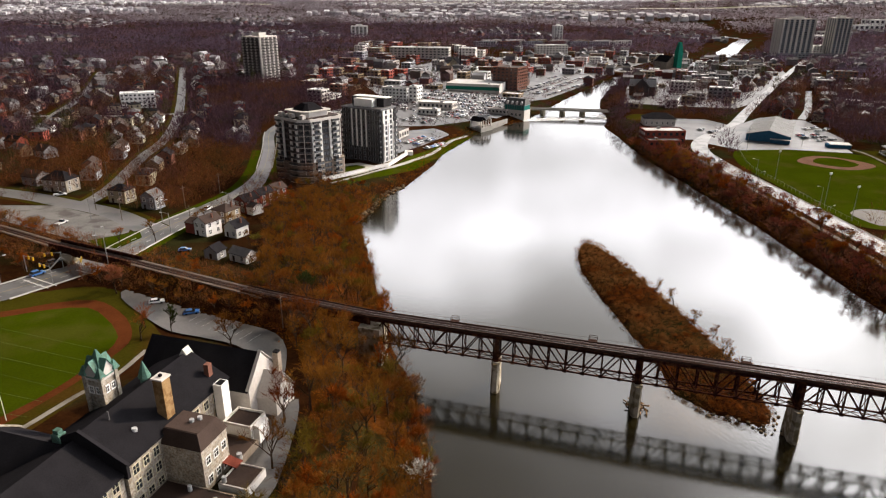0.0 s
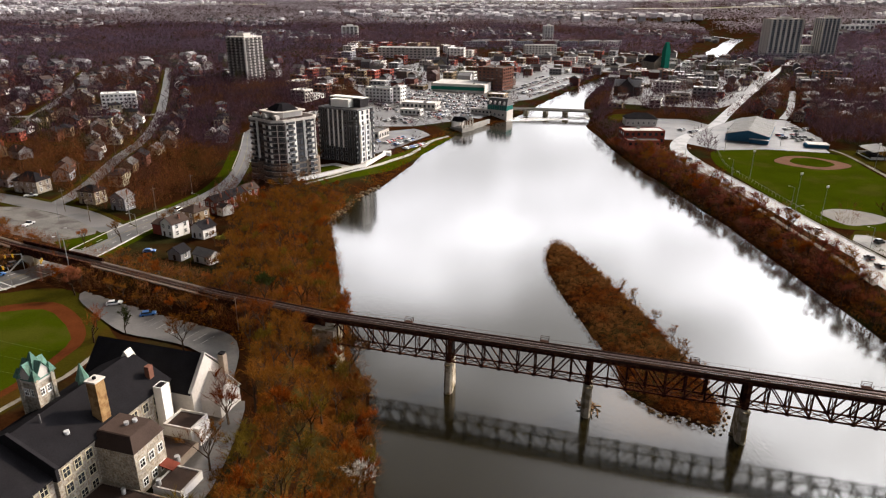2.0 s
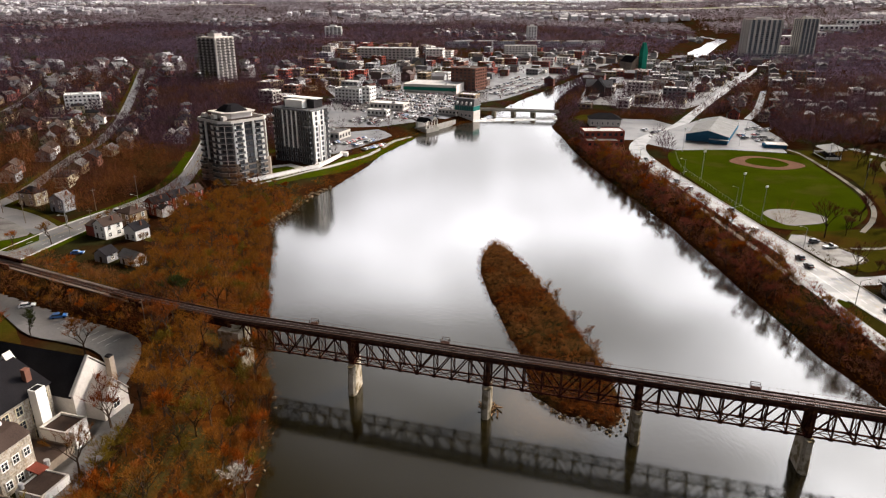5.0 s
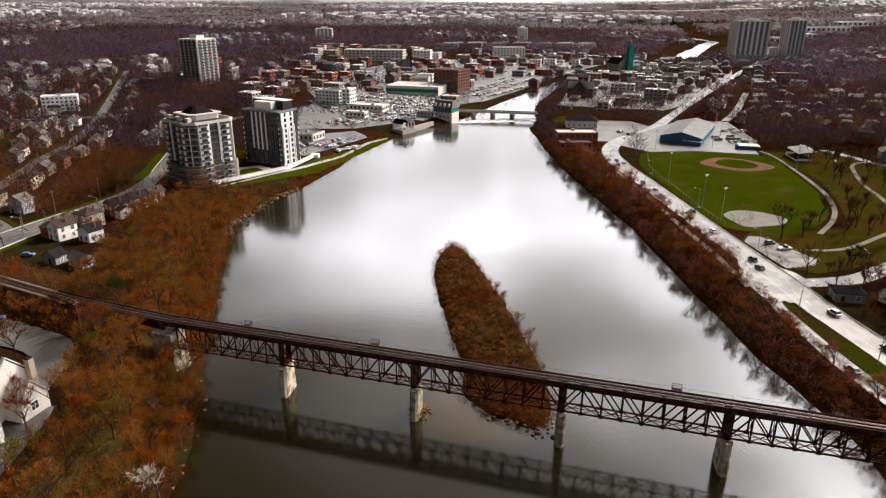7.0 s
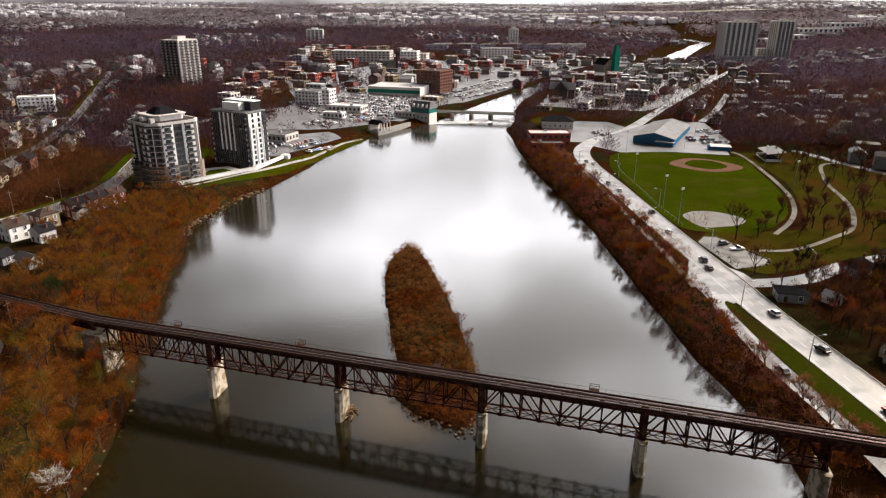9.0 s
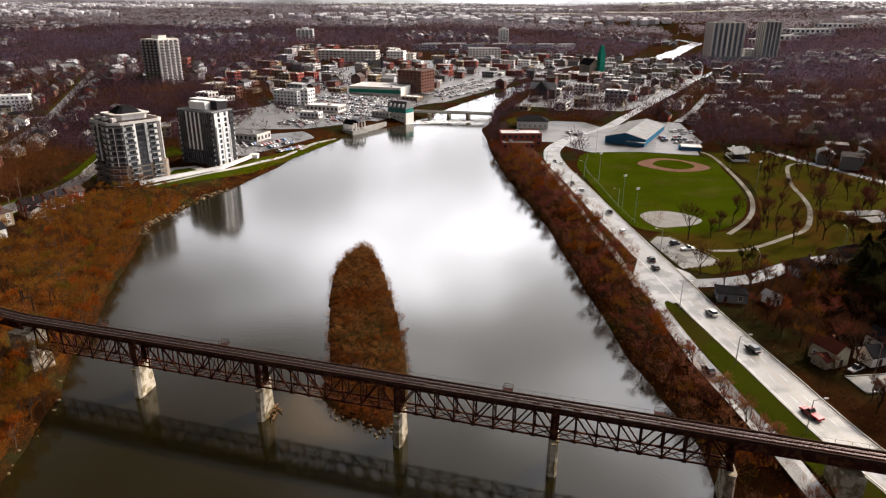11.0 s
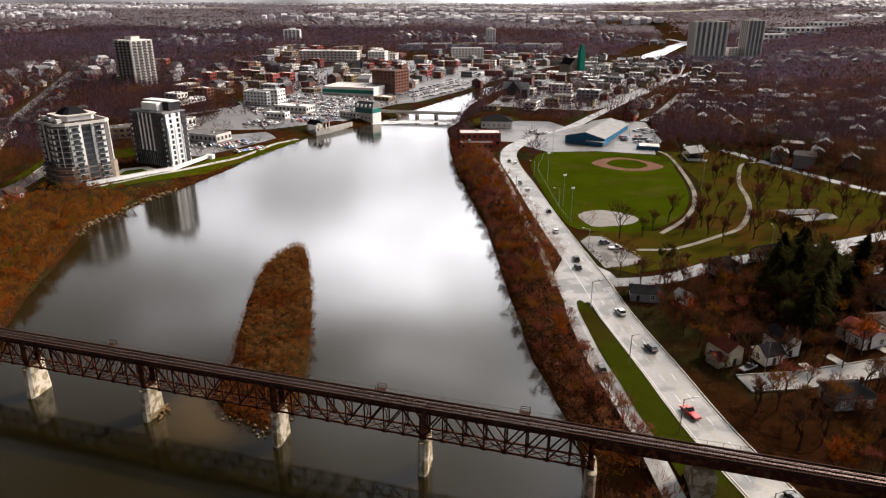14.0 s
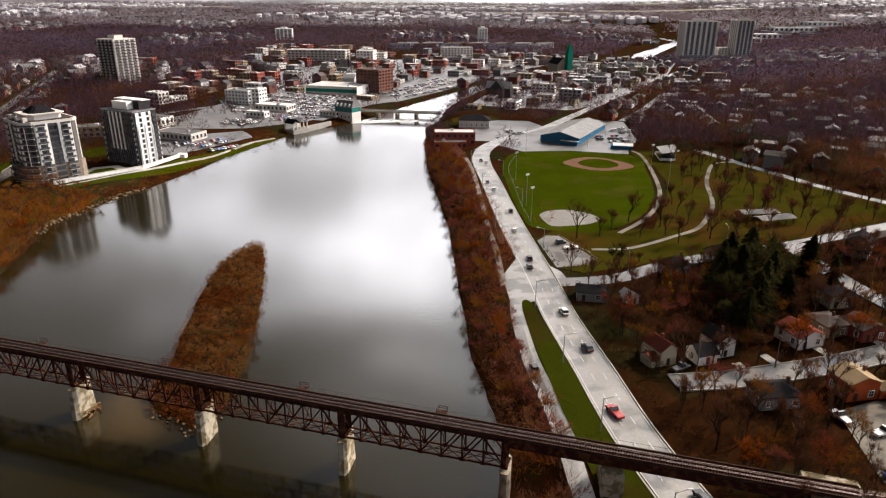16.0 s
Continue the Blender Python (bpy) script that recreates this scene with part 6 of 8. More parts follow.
def row_house(x, y, ang, z):
    wall, roof, chim, label = random.choice(HOUSE_KINDS)
    e = tagged(new("house"), label, "house", "street houses")
    e.matrix_basis = pose(x, y, z, 0, 0, ang)
    for n, me in (("wall", wall), ("roof", roof), ("chimney", chim))[:random.choice((2, 3))]:
        new(n, me).parent = e
    BARE_SPOTS.append((x, y, 4.0))
def rows_of_houses():
    n = 0
    for line, lo, hi, set_back in ((BARE_LINES[4][0], 0.0, 1.0, 14), (BARE_LINES[5][0], 0, 1, 14), (BARE_LINES[3][0], 0.0, 0.6, 15), (BARE_LINES[11][0], 0, 1, -14), (BARE_LINES[6][0], 0, 1, 12), (BARE_LINES[7][0], 0, 1, 12), ([(-250, 420), (-268, 500), (-290, 590), (-330, 700)], 0, 1, 12), ([(-330, 400), (-345, 470)], 0, 1, 12), ([(281, 612), (464, 913)], 0, 1, 16), ([(300, 560), (380, 700), (470, 860)], 0, 1, 14), ([(-230, 420), (-262, 520), (-300, 640), (-360, 800)], 0, 1, 14), ([(-380, 430), (-390, 560), (-420, 760)], 0, 1, 14), ([(-240, 360), (-330, 400)], 0, 1, 13), ([(-150, 420), (-190, 560)], 0, 1, 12), ([(400, 330), (460, 420), (560, 560)], 0, 1, 14), ([(440, 290), (540, 400), (640, 520)], 0, 1, 14), ([(330, 470), (420, 560), (520, 640)], 0, 1, 14), ([(240, 590), (330, 770)], 0, 1, 13), ([(-160, 780), (-60, 860)], 0, 1, 13), ([(-140, 560), (-90, 700)], 0, 1, 13), ([(-260, 300), (-360, 345)], 0, 1, 14)):
        pts = rounded(list(line), 13.0)
        for i in range(len(pts) - 1):
            (x0, y0), (x1, y1) = pts[i], pts[i + 1]
            d = math.hypot(x1 - x0, y1 - y0) or 1
            for s in (-1, 1) if set_back > 0 else (1,):
                if random.random() < 0.40:
                    continue
                off = abs(set_back) * s * random.uniform(0.85, 1.5)
                x, y = x0 + (y1 - y0) / d * off, y0 - (x1 - x0) / d * off
                if n < 262 and free([x], [y], 6.0)[0] and y > 280:
                    row_house(x, y, math.degrees(math.atan2(y1 - y0, x1 - x0)) + 90 + (0 if s > 0 else 180) + random.uniform(-6, 6), land1(x, y))
                    n += 1


rows_of_houses()
for line, wide in ((BARE_LINES[4][0], 13), (BARE_LINES[5][0], 14), (WEST[3:11], 20), (BARE_LINES[3][0], 17)):
    ribbon("verge", line, wide, DRYGRASS if wide < 18 else GRASS, "thin grass verge along the street", "grass", lift=0.1)
    del BARE_LINES[-1]

# ---- town centre ----
TOWN_WALLS = ((REDBRICK, "red brick"), (TANBRICK, "buff brick"), (PRECAST, "pale stone"), (WHITE, "white"), (BROWNBRICK, "brown brick"), (GREYSIDE, "grey"))
n_blocks = 0
for x, y in scatter(6000, -150, 540, 600, 1240, lambda x, y: free(x, y, 7.0) & (shore(x, y) > 20) & ((x < 120 + (y - 600) * 0.45) | (x < 470)), 20.0):
    if n_blocks >= 175 or (x > 300 and random.random() < 0.3):
        continue
    wm, wn_ = random.choice(TOWN_WALLS)
    rm, rn = random.choice(((PALEROOF, "bright flat"), (PALEROOF, "pale flat"), (GREYROOF, "grey flat"), (PALEROOF, "white flat")))
    fl = random.choice((1, 1, 2, 2, 3))
    block("town_building", x, y, random.choice((-22, -18, 68)) + random.uniform(-3, 3), random.uniform(11, 25), random.uniform(9, 17), fl * 3.4, wm, rm, f"{wn_} town building with {rn} roof", fl, units=random.choice((0, 1, 2)), bay=4.0, win="wall")
    n_blocks += 1


def speckle(name, colours, rough=0.8):
    """A surface whose colour is picked per island from a short list."""
    m = bpy.data.materials.new(name)
    m.use_nodes = True
    n, l = m.node_tree.nodes, m.node_tree.links
    geo, ramp = n.new("ShaderNodeNewGeometry"), n.new("ShaderNodeValToRGB")
    ramp.color_ramp.interpolation = "CONSTANT"
    while len(ramp.color_ramp.elements) < len(colours):
        ramp.color_ramp.elements.new(0.5)
    for i, (el, c) in enumerate(zip(ramp.color_ramp.elements, colours)):
        el.position, el.color = i / len(colours), (*c, 1)
    l.new(geo.outputs["Random Per Island"], ramp.inputs[0])
    l.new(ramp.outputs[0], n["Principled BSDF"].inputs["Base Color"])
    n["Principled BSDF"].inputs["Roughness"].default_value = rough
    n["Principled BSDF"].inputs["Specular IOR Level"].default_value = 0.25
    return m


SPECK_WALL = speckle("far_house_walls", ((0.22, 0.21, 0.215), (0.12, 0.04, 0.03), (0.13, 0.105, 0.09), (0.34, 0.34, 0.35), (0.12, 0.12, 0.13), (0.10, 0.06, 0.05)))
SPECK_ROOF = speckle("far_house_roofs", ((0.03, 0.03, 0.034), (0.06, 0.05, 0.048), (0.30, 0.30, 0.32), (0.10, 0.10, 0.105), (0.05, 0.032, 0.028), (0.04, 0.036, 0.04), (0.07, 0.066, 0.07)))


def far_houses():
    wv, wf, rv, rf = [], [], [], []
    places = scatter(7000, -1500, 1700, 700, 2300, lambda x, y: free(x, y, 5.0) & (np.abs(x) < y * 0.85 + 100) & (np.sin(x * 0.012 + y * 0.004) + np.sin(y * 0.009 - x * 0.003) > np.where((y > 930) & ((x < -60) | (y > 1250)), 1.05, -0.5)), 19.0)
    places += scatter(700, -720, -330, 330, 700, lambda x, y: free(x, y, 5.0) & (x > -60 - y * 0.85), 17.0)
    places += scatter(800, 330, 820, 380, 700, lambda x, y: free(x, y, 5.0) & (x < 160 + y * 0.85), 18.0)
    for x, y in places:
        big = 0.8 if y < 700 else 1.0 if y < 1500 else 1.3 if y < 2300 else 2.2
        w, d, h = random.uniform(4, 6) * big, random.uniform(4.5, 8) * big, random.uniform(5.5, 8.5) * (1 if y < 2300 else 1.35)
        a = random.choice((-0.35, 1.2)) + random.uniform(-0.15, 0.15)
        c, s, z = math.cos(a), math.sin(a), land1(x, y)
        flat = random.random() < (0.25 if y < 2300 else 0.4)
        p = lambda u, v, k: (x + u * c - v * s, y + u * s + v * c, z + k)
        b = len(wv)
        wv += [p(u, v, k) for k in (-3, h) for u, v in ((-w, -d), (w, -d), (w, d), (-w, d))]
        wf += [(b, b + 1, b + 5, b + 4), (b + 1, b + 2, b + 6, b + 5), (b + 2, b + 3, b + 7, b + 6), (b + 3, b, b + 4, b + 7)]
        b = len(rv)
        o, r = 0.5, (0.4 if flat else w * 0.6)
        rv += [p(-w - o, -d - o, h), p(w + o, -d - o, h), p(w + o, d + o, h), p(-w - o, d + o, h), p(0, -d, h + r), p(0, d, h + r)]
        rf += [(b, b + 1, b + 4), (b + 1, b + 2, b + 5, b + 4), (b + 2, b + 3, b + 5), (b + 3, b, b + 4, b + 5), (b, b + 3, b + 2, b + 1)]
        if y < 1700:
            BARE_SPOTS.append((x, y, 1.0))
    tagged(new("far_houses", mesh_np("far_houses", wv, wf, SPECK_WALL)), "houses of the far suburbs among trees", "houses", kind="stuff")
    tagged(new("far_roofs", mesh_np("far_roofs", rv, rf, SPECK_ROOF)), "dark and pale roofs of far suburbs", "roofs", kind="stuff")


far_houses()


def pale_suburbs():
    """Rows of pale new houses on the plain beyond the woods."""
    spots = scatter(9000, -4000, 4300, 2250, 4880, lambda x, y: (np.abs(x) < y * 0.85) & (np.sin(x * 0.0031 + 1) + np.sin(y * 0.0055 + x * 0.0007) > 0.35), 26.0)
    v, f = [], []
    for x, y in spots:
        w, d, h = random.uniform(7, 13), random.uniform(7, 18), random.uniform(8, 13)
        z, b = land1(x, y), len(v)
        v += [(x + i, y + j, z + k) for k in (-6, h) for i, j in ((-w, -d), (w, -d), (w, d), (-w, d))]
        v += [(x - w, y, z + h + 4), (x + w, y, z + h + 4)]
        f += [(b, b + 1, b + 5, b + 4), (b + 1, b + 2, b + 6, b + 9, b + 5), (b + 3, b, b + 4, b + 8, b + 7), (b + 4, b + 5, b + 9, b + 8), (b + 6, b + 7, b + 8, b + 9)]
    tagged(new("pale_suburb", mesh_np("pale_suburb", v, f, SPECK_PALE)), "pale new houses on the plain beyond the woods", "houses", kind="stuff")


SPECK_PALE = speckle("pale_suburb_walls", ((0.55, 0.55, 0.58), (0.24, 0.24, 0.26), (0.34, 0.33, 0.34), (0.16, 0.15, 0.17), (0.28, 0.27, 0.30)))
pale_suburbs()
for fx, fy, fw, fd in ((150, 4350, 700, 130), (-1500, 3700, 600, 120), (1250, 3300, 420, 90), (2100, 4500, 800, 120), (-2700, 4600, 700, 110), (500, 3000, 260, 70), (-500, 4700, 500, 90)):
    drape("field", [(fx - fw, fy - fd), (fx + fw, fy - fd * 0.6), (fx + fw * 0.9, fy + fd), (fx - fw * 0.8, fy + fd * 0.8)], STUBBLE, "pale stubble field on the far plain", "field", lift=7.0, cut=60.0)
drape("town_paving", [(-95, 500), (-60, 505), (-10, 512), (30, 545), (50, 590), (95, 680), (160, 800), (215, 910), (270, 1000), (330, 1100), (180, 1120), (20, 1060), (-60, 900), (-100, 760), (-60, 640), (-75, 570)], ASPHALT, "grey paved streets and yards of the town", "paving", lift=0.1, cut=25.0)
drape("town_paving", [(170, 640), (260, 600), (300, 640), (440, 880), (520, 1080), (380, 1080), (260, 900), (215, 800)], ASPHALT, "grey paved streets and yards across the river", "paving", lift=0.1, cut=25.0)
del BARE_PATCHES[-2:]
SPOTS_NEAR = [s for s in BARE_SPOTS if s[1] < 720]

# ---- vehicles ----
TYRE = mat("black_tyre", (0.015, 0.015, 0.016), rough=0.9, vary=0.1)
LAMP_W = mat("headlight_glass", (0.7, 0.7, 0.7), rough=0.2, vary=0.05)
LAMP_R = mat("tail_light", (0.4, 0.02, 0.02), rough=0.3, vary=0.05)


def car_meshes(length, w, h, pickup=False):
    bm = bmesh.new()
    prof = [(-length / 2, 0.35), (-length / 2, 0.85), (-length / 2 + 0.25, 0.95), (length / 2 - 0.35, 0.92), (length / 2, 0.72), (length / 2, 0.35)]
    rows = [[bm.verts.new((x, y, z)) for x, z in prof] for y in (-w / 2, w / 2)]
    n = len(prof)
    for i in range(n):
        bm.faces.new((rows[0][i], rows[0][(i + 1) % n], rows[1][(i + 1) % n], rows[1][i]))
    bm.faces.new(rows[0])
    bm.faces.new(rows[1])
    bmesh.ops.recalc_face_normals(bm, faces=bm.faces[:])
    bmesh.ops.bevel(bm, geom=[e for e in bm.edges], offset=0.07, segments=1, affect="EDGES")
    body = bm
    cab, top = bmesh.new(), bmesh.new()
    c0, c1 = (-0.35, 1.35) if pickup else (-length / 2 + 0.35, length / 2 - 1.15)
    lo = [(c0, -w / 2 + 0.06), (c1, -w / 2 + 0.06), (c1, w / 2 - 0.06), (c0, w / 2 - 0.06)]
    hi = [(c0 + 0.45, -w / 2 + 0.22), (c1 - 0.75, -w / 2 + 0.22), (c1 - 0.75, w / 2 - 0.22), (c0 + 0.45, w / 2 - 0.22)]
    bm_prism(cab, lo, 0.9, h - 0.06, hi)
    bm_prism(top, [(x * 0.99, y * 1.04) for x, y in hi], h - 0.08, h)
    wheel = bmesh.new()
    bmesh.ops.create_cone(wheel, cap_ends=True, segments=10, radius1=0.34, radius2=0.34, depth=0.22, matrix=Matrix.Rotation(radians(90), 4, "X"))
    return body, cab, top, wheel


CAR_GEO = {}
for nm, args in (("car", (4.5, 1.8, 1.47)), ("suv", (4.7, 1.9, 1.75)), ("pickup", (5.7, 1.95, 1.85, True))):
    body, cab, top, wheel = car_meshes(*args)
    CAR_GEO[nm] = (body, from_bm("cabin", cab, GLASS), top, from_bm("wheel", wheel, TYRE), args[0], args[1])
PAINTS = [(mat(f"{n}_car_paint", c, rough=0.35, vary=0.05, spec=0.5), n) for n, c in (("white", (0.7, 0.7, 0.7)), ("black", (0.02, 0.02, 0.022)), ("silver", (0.42, 0.43, 0.44)), ("red", (0.36, 0.02, 0.02)), ("blue", (0.02, 0.10, 0.30)), ("grey", (0.12, 0.12, 0.13)))]
CAR_BODY = {}
for nm, (body, cab, top, wheel, L_, W_) in CAR_GEO.items():
    for paint, pn in PAINTS:
        CAR_BODY[nm, pn] = (from_bm("body", body.copy(), paint), from_bm("roof_panel", top.copy(), paint))


def car(x, y, ang, paint=None, kind=None, full=True, z=None, group=""):
    kind = kind or random.choice(("car", "car", "suv", "pickup"))
    paint = paint or random.choice(("white", "white", "black", "silver", "grey", "red", "black", "blue"))
    _, cab, _, wheel, L_, W_ = CAR_GEO[kind]
    e = tagged(new("pickup_truck" if kind == "pickup" else "car"), f"{paint} {'pickup truck' if kind == 'pickup' else 'sport utility car' if kind == 'suv' else 'passenger car'} on grey asphalt", "truck" if kind == "pickup" else "car", group)
    e.matrix_basis = pose(x, y, (land1(x, y) + 0.26) if z is None else z, 0, 0, ang)
    bd, tp = CAR_BODY[kind, paint]
    for n, me in (("body", bd), ("cabin", cab), ("roof_panel", tp)):
        new(n, me).parent = e
    if full:
        for sx in (-0.31, 0.31):
            for sy in (-1, 1):
                o = new("wheel", wheel)
                o.parent = e
                o.location = (sx * L_, sy * (W_ / 2 - 0.1), 0.34)
        for s, m_, nm in ((1, LAMP_W, "headlight"), (-1, LAMP_R, "tail_light")):
            for sy in (-1, 1):
                o = part(nm, box(-0.06, 0.06, -0.2, 0.2, -0.1, 0.1), m_, e)
                o.location = (s * (L_ / 2 - 0.02), sy * (W_ / 2 - 0.32), 0.72)
    return e


for x, y, a, p, k in ((178.5, 129, 108, "red", "pickup"), (176.5, 183, 100, "white", "suv"), (178.8, 160, 104, "black", "suv"), (171, 221, 94, "black", "car"), (172, 229, 92, "black", "suv"), (162.6, 150, 98, "black", "suv"),
                      (188, 100, 104, "black", "car"), (170, 262, 90, "white", "car"), (171.5, 290, 91, "black", "suv"), (167, 330, 92, "silver", "car"), (165, 345, 272, "black", "car"), (168, 395, 90, "white", "car"), (165, 400, 272, "black", "car"),
                      (190, 241, 10, "white", "pickup"), (187, 247, 15, "black", "suv"),
                      (-88, 179.3, 20, "white", "car"), (-75, 172.6, 20, "blue", "car"), (-134, 206, 65, "black", "suv"), (-135, 198, 60, "blue", "suv"), (-108, 283, 76, "white", "suv"), (-183, 298, 20, "white", "pickup"), (-97, 226, 10, "blue", "car"), (-158, 254, 80, "silver", "pickup"),
                      (236, 120, 20, "white", "pickup"), (240, 113, 60, "white", "suv"), (229, 106, 10, "blue", "car"), (248, 116, 80, "white", "car"), (230, 126, 100, "silver", "pickup"), (201, 149, 30, "black", "pickup")):
    car(x, y, a, p, k)
for cx, cy, ang, rows, cols, gx_, gy_ in ((262, 470, 8, 3, 7, 2.9, 9.0), (276, 500, 30, 2, 6, 2.9, 9.0), (195, 500, 40, 2, 5, 2.9, 10), (-18, 452, 62, 3, 9, 2.9, 8), (-42, 448, 62, 2, 6, 2.9, 8), (-25, 540, 62, 3, 8, 2.9, 9), (5, 560, 62, 2, 7, 2.9, 9)):
    c, s = math.cos(radians(ang)), math.sin(radians(ang))
    for i in range(rows):
        for j in range(cols):
            if random.random() < 0.25:
                continue
            u, v = (j - cols / 2) * gx_, (i - rows / 2) * gy_
            car(cx + u * c - v * s, cy + u * s + v * c, ang + 90 + random.uniform(-3, 3), full=cy < 300, kind=random.choice(("car", "suv")), group="parked cars")

PAINT_MIX = speckle("mixed_car_paint", ((0.6, 0.6, 0.6), (0.03, 0.03, 0.032), (0.35, 0.36, 0.37), (0.08, 0.08, 0.085), (0.16, 0.16, 0.17), (0.5, 0.5, 0.5), (0.05, 0.05, 0.055), (0.14, 0.03, 0.03), (0.22, 0.22, 0.23), (0.03, 0.05, 0.09)), 0.35)


def car_park(pts, ang, label):
    """Rows of far parked cars, too many to pick out: a body and a cabin each."""
    bm = bmesh.new()
    c, q = math.cos(radians(ang)), math.sin(radians(ang))
    xs, ys = [p[0] for p in pts], [p[1] for p in pts]
    mx, my = sum(xs) / len(xs), sum(ys) / len(ys)
    for i in range(-12, 13):
        for j in range(-30, 31):
            u, v = j * 2.7, i * 6.2 + (1.0 if i % 2 else -0.4)
            x, y = mx + u * c - v * q, my + u * q + v * c
            if random.random() < 0.38 or i % 3 == 1 or not inside([x], [y], pts)[0] or min(max(abs(x - a), abs(y - b)) - r for a, b, r in BARE_SPOTS) < 3:
                continue
            m = pose(x, y, land1(x, y) + 0.3, 0, 0, ang + random.uniform(-3, 3))
            bm_box(bm, -0.9, 0.9, -2.2, 2.2, 0.2, 0.85, m)
            bm_box(bm, -0.8, 0.8, -1.6, 1.0, 0.85, 1.45, m)
    tagged(part("parked_cars", bm, PAINT_MIX), label, "cars", kind="stuff")


car_park([(-30, 562), (42, 556), (68, 600), (56, 688), (-5, 716), (-66, 640)], -20, "rows of parked cars on the town lot")
car_park([(80, 650), (102, 680), (180, 832), (196, 895), (142, 876), (76, 722)], 62, "rows of parked cars beside the upper river")
car_park([(-96, 700), (-20, 720), (-10, 800), (-90, 790)], -20, "parked cars between town buildings")
drape("gravel_yard", [(226, 104), (250, 108), (254, 124), (243, 133), (231, 129)], GRAVEL, "pale gravel yard with parked cars", "yard", lift=0.2)
for a, b in (((219, 142), (217, 152)), ((229, 146), (226, 156)), ((245, 151), (241, 163)), ((262, 157), (259, 168))):
    ribbon("driveway", [a, ((a[0] + b[0]) / 2, (a[1] + b[1]) / 2), b], 2.6, CONCRETE, "narrow concrete driveway of a bungalow", "driveway", lift=0.24)
# ---- road markings ----
LINE = mat("white_road_paint", (0.55, 0.55, 0.53), rough=0.7, vary=0.15, scale=0.5, fine=3)
FIELDLINE = mat("worn_field_line", (0.06, 0.075, 0.025), rough=0.9, vary=0.3)
YLINE = mat("yellow_road_paint", (0.33, 0.27, 0.13), rough=0.7, vary=0.15, scale=0.5, fine=3)


def marking(line, off, width=0.16, material=None, dash=None, label="faded painted lane line"):
    pts = rounded(line, 3.0)
    v, f = [], []
    for i in range(len(pts) - 1):
        if dash and i % dash:
            continue
        (x0, y0), (x1, y1) = pts[i], pts[i + 1]
        d = math.hypot(x1 - x0, y1 - y0) or 1
        nx_, ny_ = (y1 - y0) / d, -(x1 - x0) / d
        b = len(v)
        for x, y in ((x0, y0), (x1, y1)):
            z = land1(x + nx_ * off, y + ny_ * off) + 0.42
            for w in (-width, width):
                v.append((x + nx_ * (off + w), y + ny_ * (off + w), z))
        f.append((b, b + 1, b + 3, b + 2))
    if f:
        tagged(new("lane_line", mesh_np("lane_line", v, f, material or LINE)), label, "marking", kind="structure")


marking(EAST[:12], 1.7, 0.06, None, 3)
marking(EAST[:12], -1.5, 0.06, None, 3)
marking(EAST[:13], 0.2, 0.05, YLINE)
marking(EAST[:12], 4.8, 0.07)
marking(EAST[:12], -4.7, 0.07)
marking(WEST[:13], 0, 0.08, YLINE)
marking(WEST[:7], 3.2, 0.10, None, 3)
marking(WEST[:7], -3.2, 0.10, None, 3)
for a, b in (((-136.9, 193.3), (-125.2, 187.2)), ((-135.6, 195.6), (-123.9, 189.5)), ((-131.3, 210.9), (-119.5, 206.2)), ((-125.2, 203.3), (-117.9, 200.2))):
    marking([a, b], 0, 0.2, label="white painted crossing line")
for k in range(9):
    x, y = -72 + k * 2.6, 171 - k * 1.45
    marking([(x, y), (x - 2.2, y - 4.5)], 0, 0.08, label="faded parking bay line")
for k in range(6):
    marking([(-122 + k * 4.3, 159 - k * 7.6), (-90.5 + k * 0.3 - (k > 2) * 2, 149 - k * 6.0)], 0, 0.05, FIELDLINE, label="faint worn line on the sports field")

# kerbs: low concrete strips at the road edges
def kerb(line, off, label="pale concrete kerb along the road"):
    pts = rounded(line, 4.0)
    v, f = [], []
    for i, (x, y) in enumerate(pts):
        a, b = pts[max(i - 1, 0)], pts[min(i + 1, len(pts) - 1)]
        d = math.hypot(b[0] - a[0], b[1] - a[1]) or 1
        nx_, ny_ = (b[1] - a[1]) / d, -(b[0] - a[0]) / d
        for u, h in ((-0.18, 0.1), (-0.16, 0.50), (0.16, 0.50), (0.18, 0.1)):
            v.append((x + nx_ * (off + u), y + ny_ * (off + u), land1(x + nx_ * off, y + ny_ * off) + h))
        if i:
            for k in range(3):
                q = (i - 1) * 4 + k
                f.append((q, q + 1, q + 5, q + 4))
    tagged(new("kerb", mesh_np("kerb", v, f, CONCRETE)), label, "kerb", kind="structure")


kerb(EAST[:12], 5.4)
kerb(EAST[1:5], -5.4)
kerb([(197, 142.3), (213, 144), (236, 148.5), (258, 154.5), (285, 165)], 3.9)
kerb([(197, 142.3), (213, 144), (236, 148.5), (258, 154.5), (285, 165)], -3.9)
kerb(WEST[1:8], 6.8)
kerb(WEST[1:7], -6.8)
kerb(WEST[9:12], 4.3)
kerb(WEST[9:12], -4.3)

# ---- poles and lamps ----
POLE = mat("galvanised_pole", (0.22, 0.22, 0.22), rough=0.5, metal=0.3, vary=0.2)
WOODPOLE = mat("grey_wooden_pole", (0.13, 0.10, 0.08), rough=0.9, vary=0.3)
LAMPHEAD = mat("pale_lamp_head", (0.5, 0.5, 0.5), rough=0.4, vary=0.1)


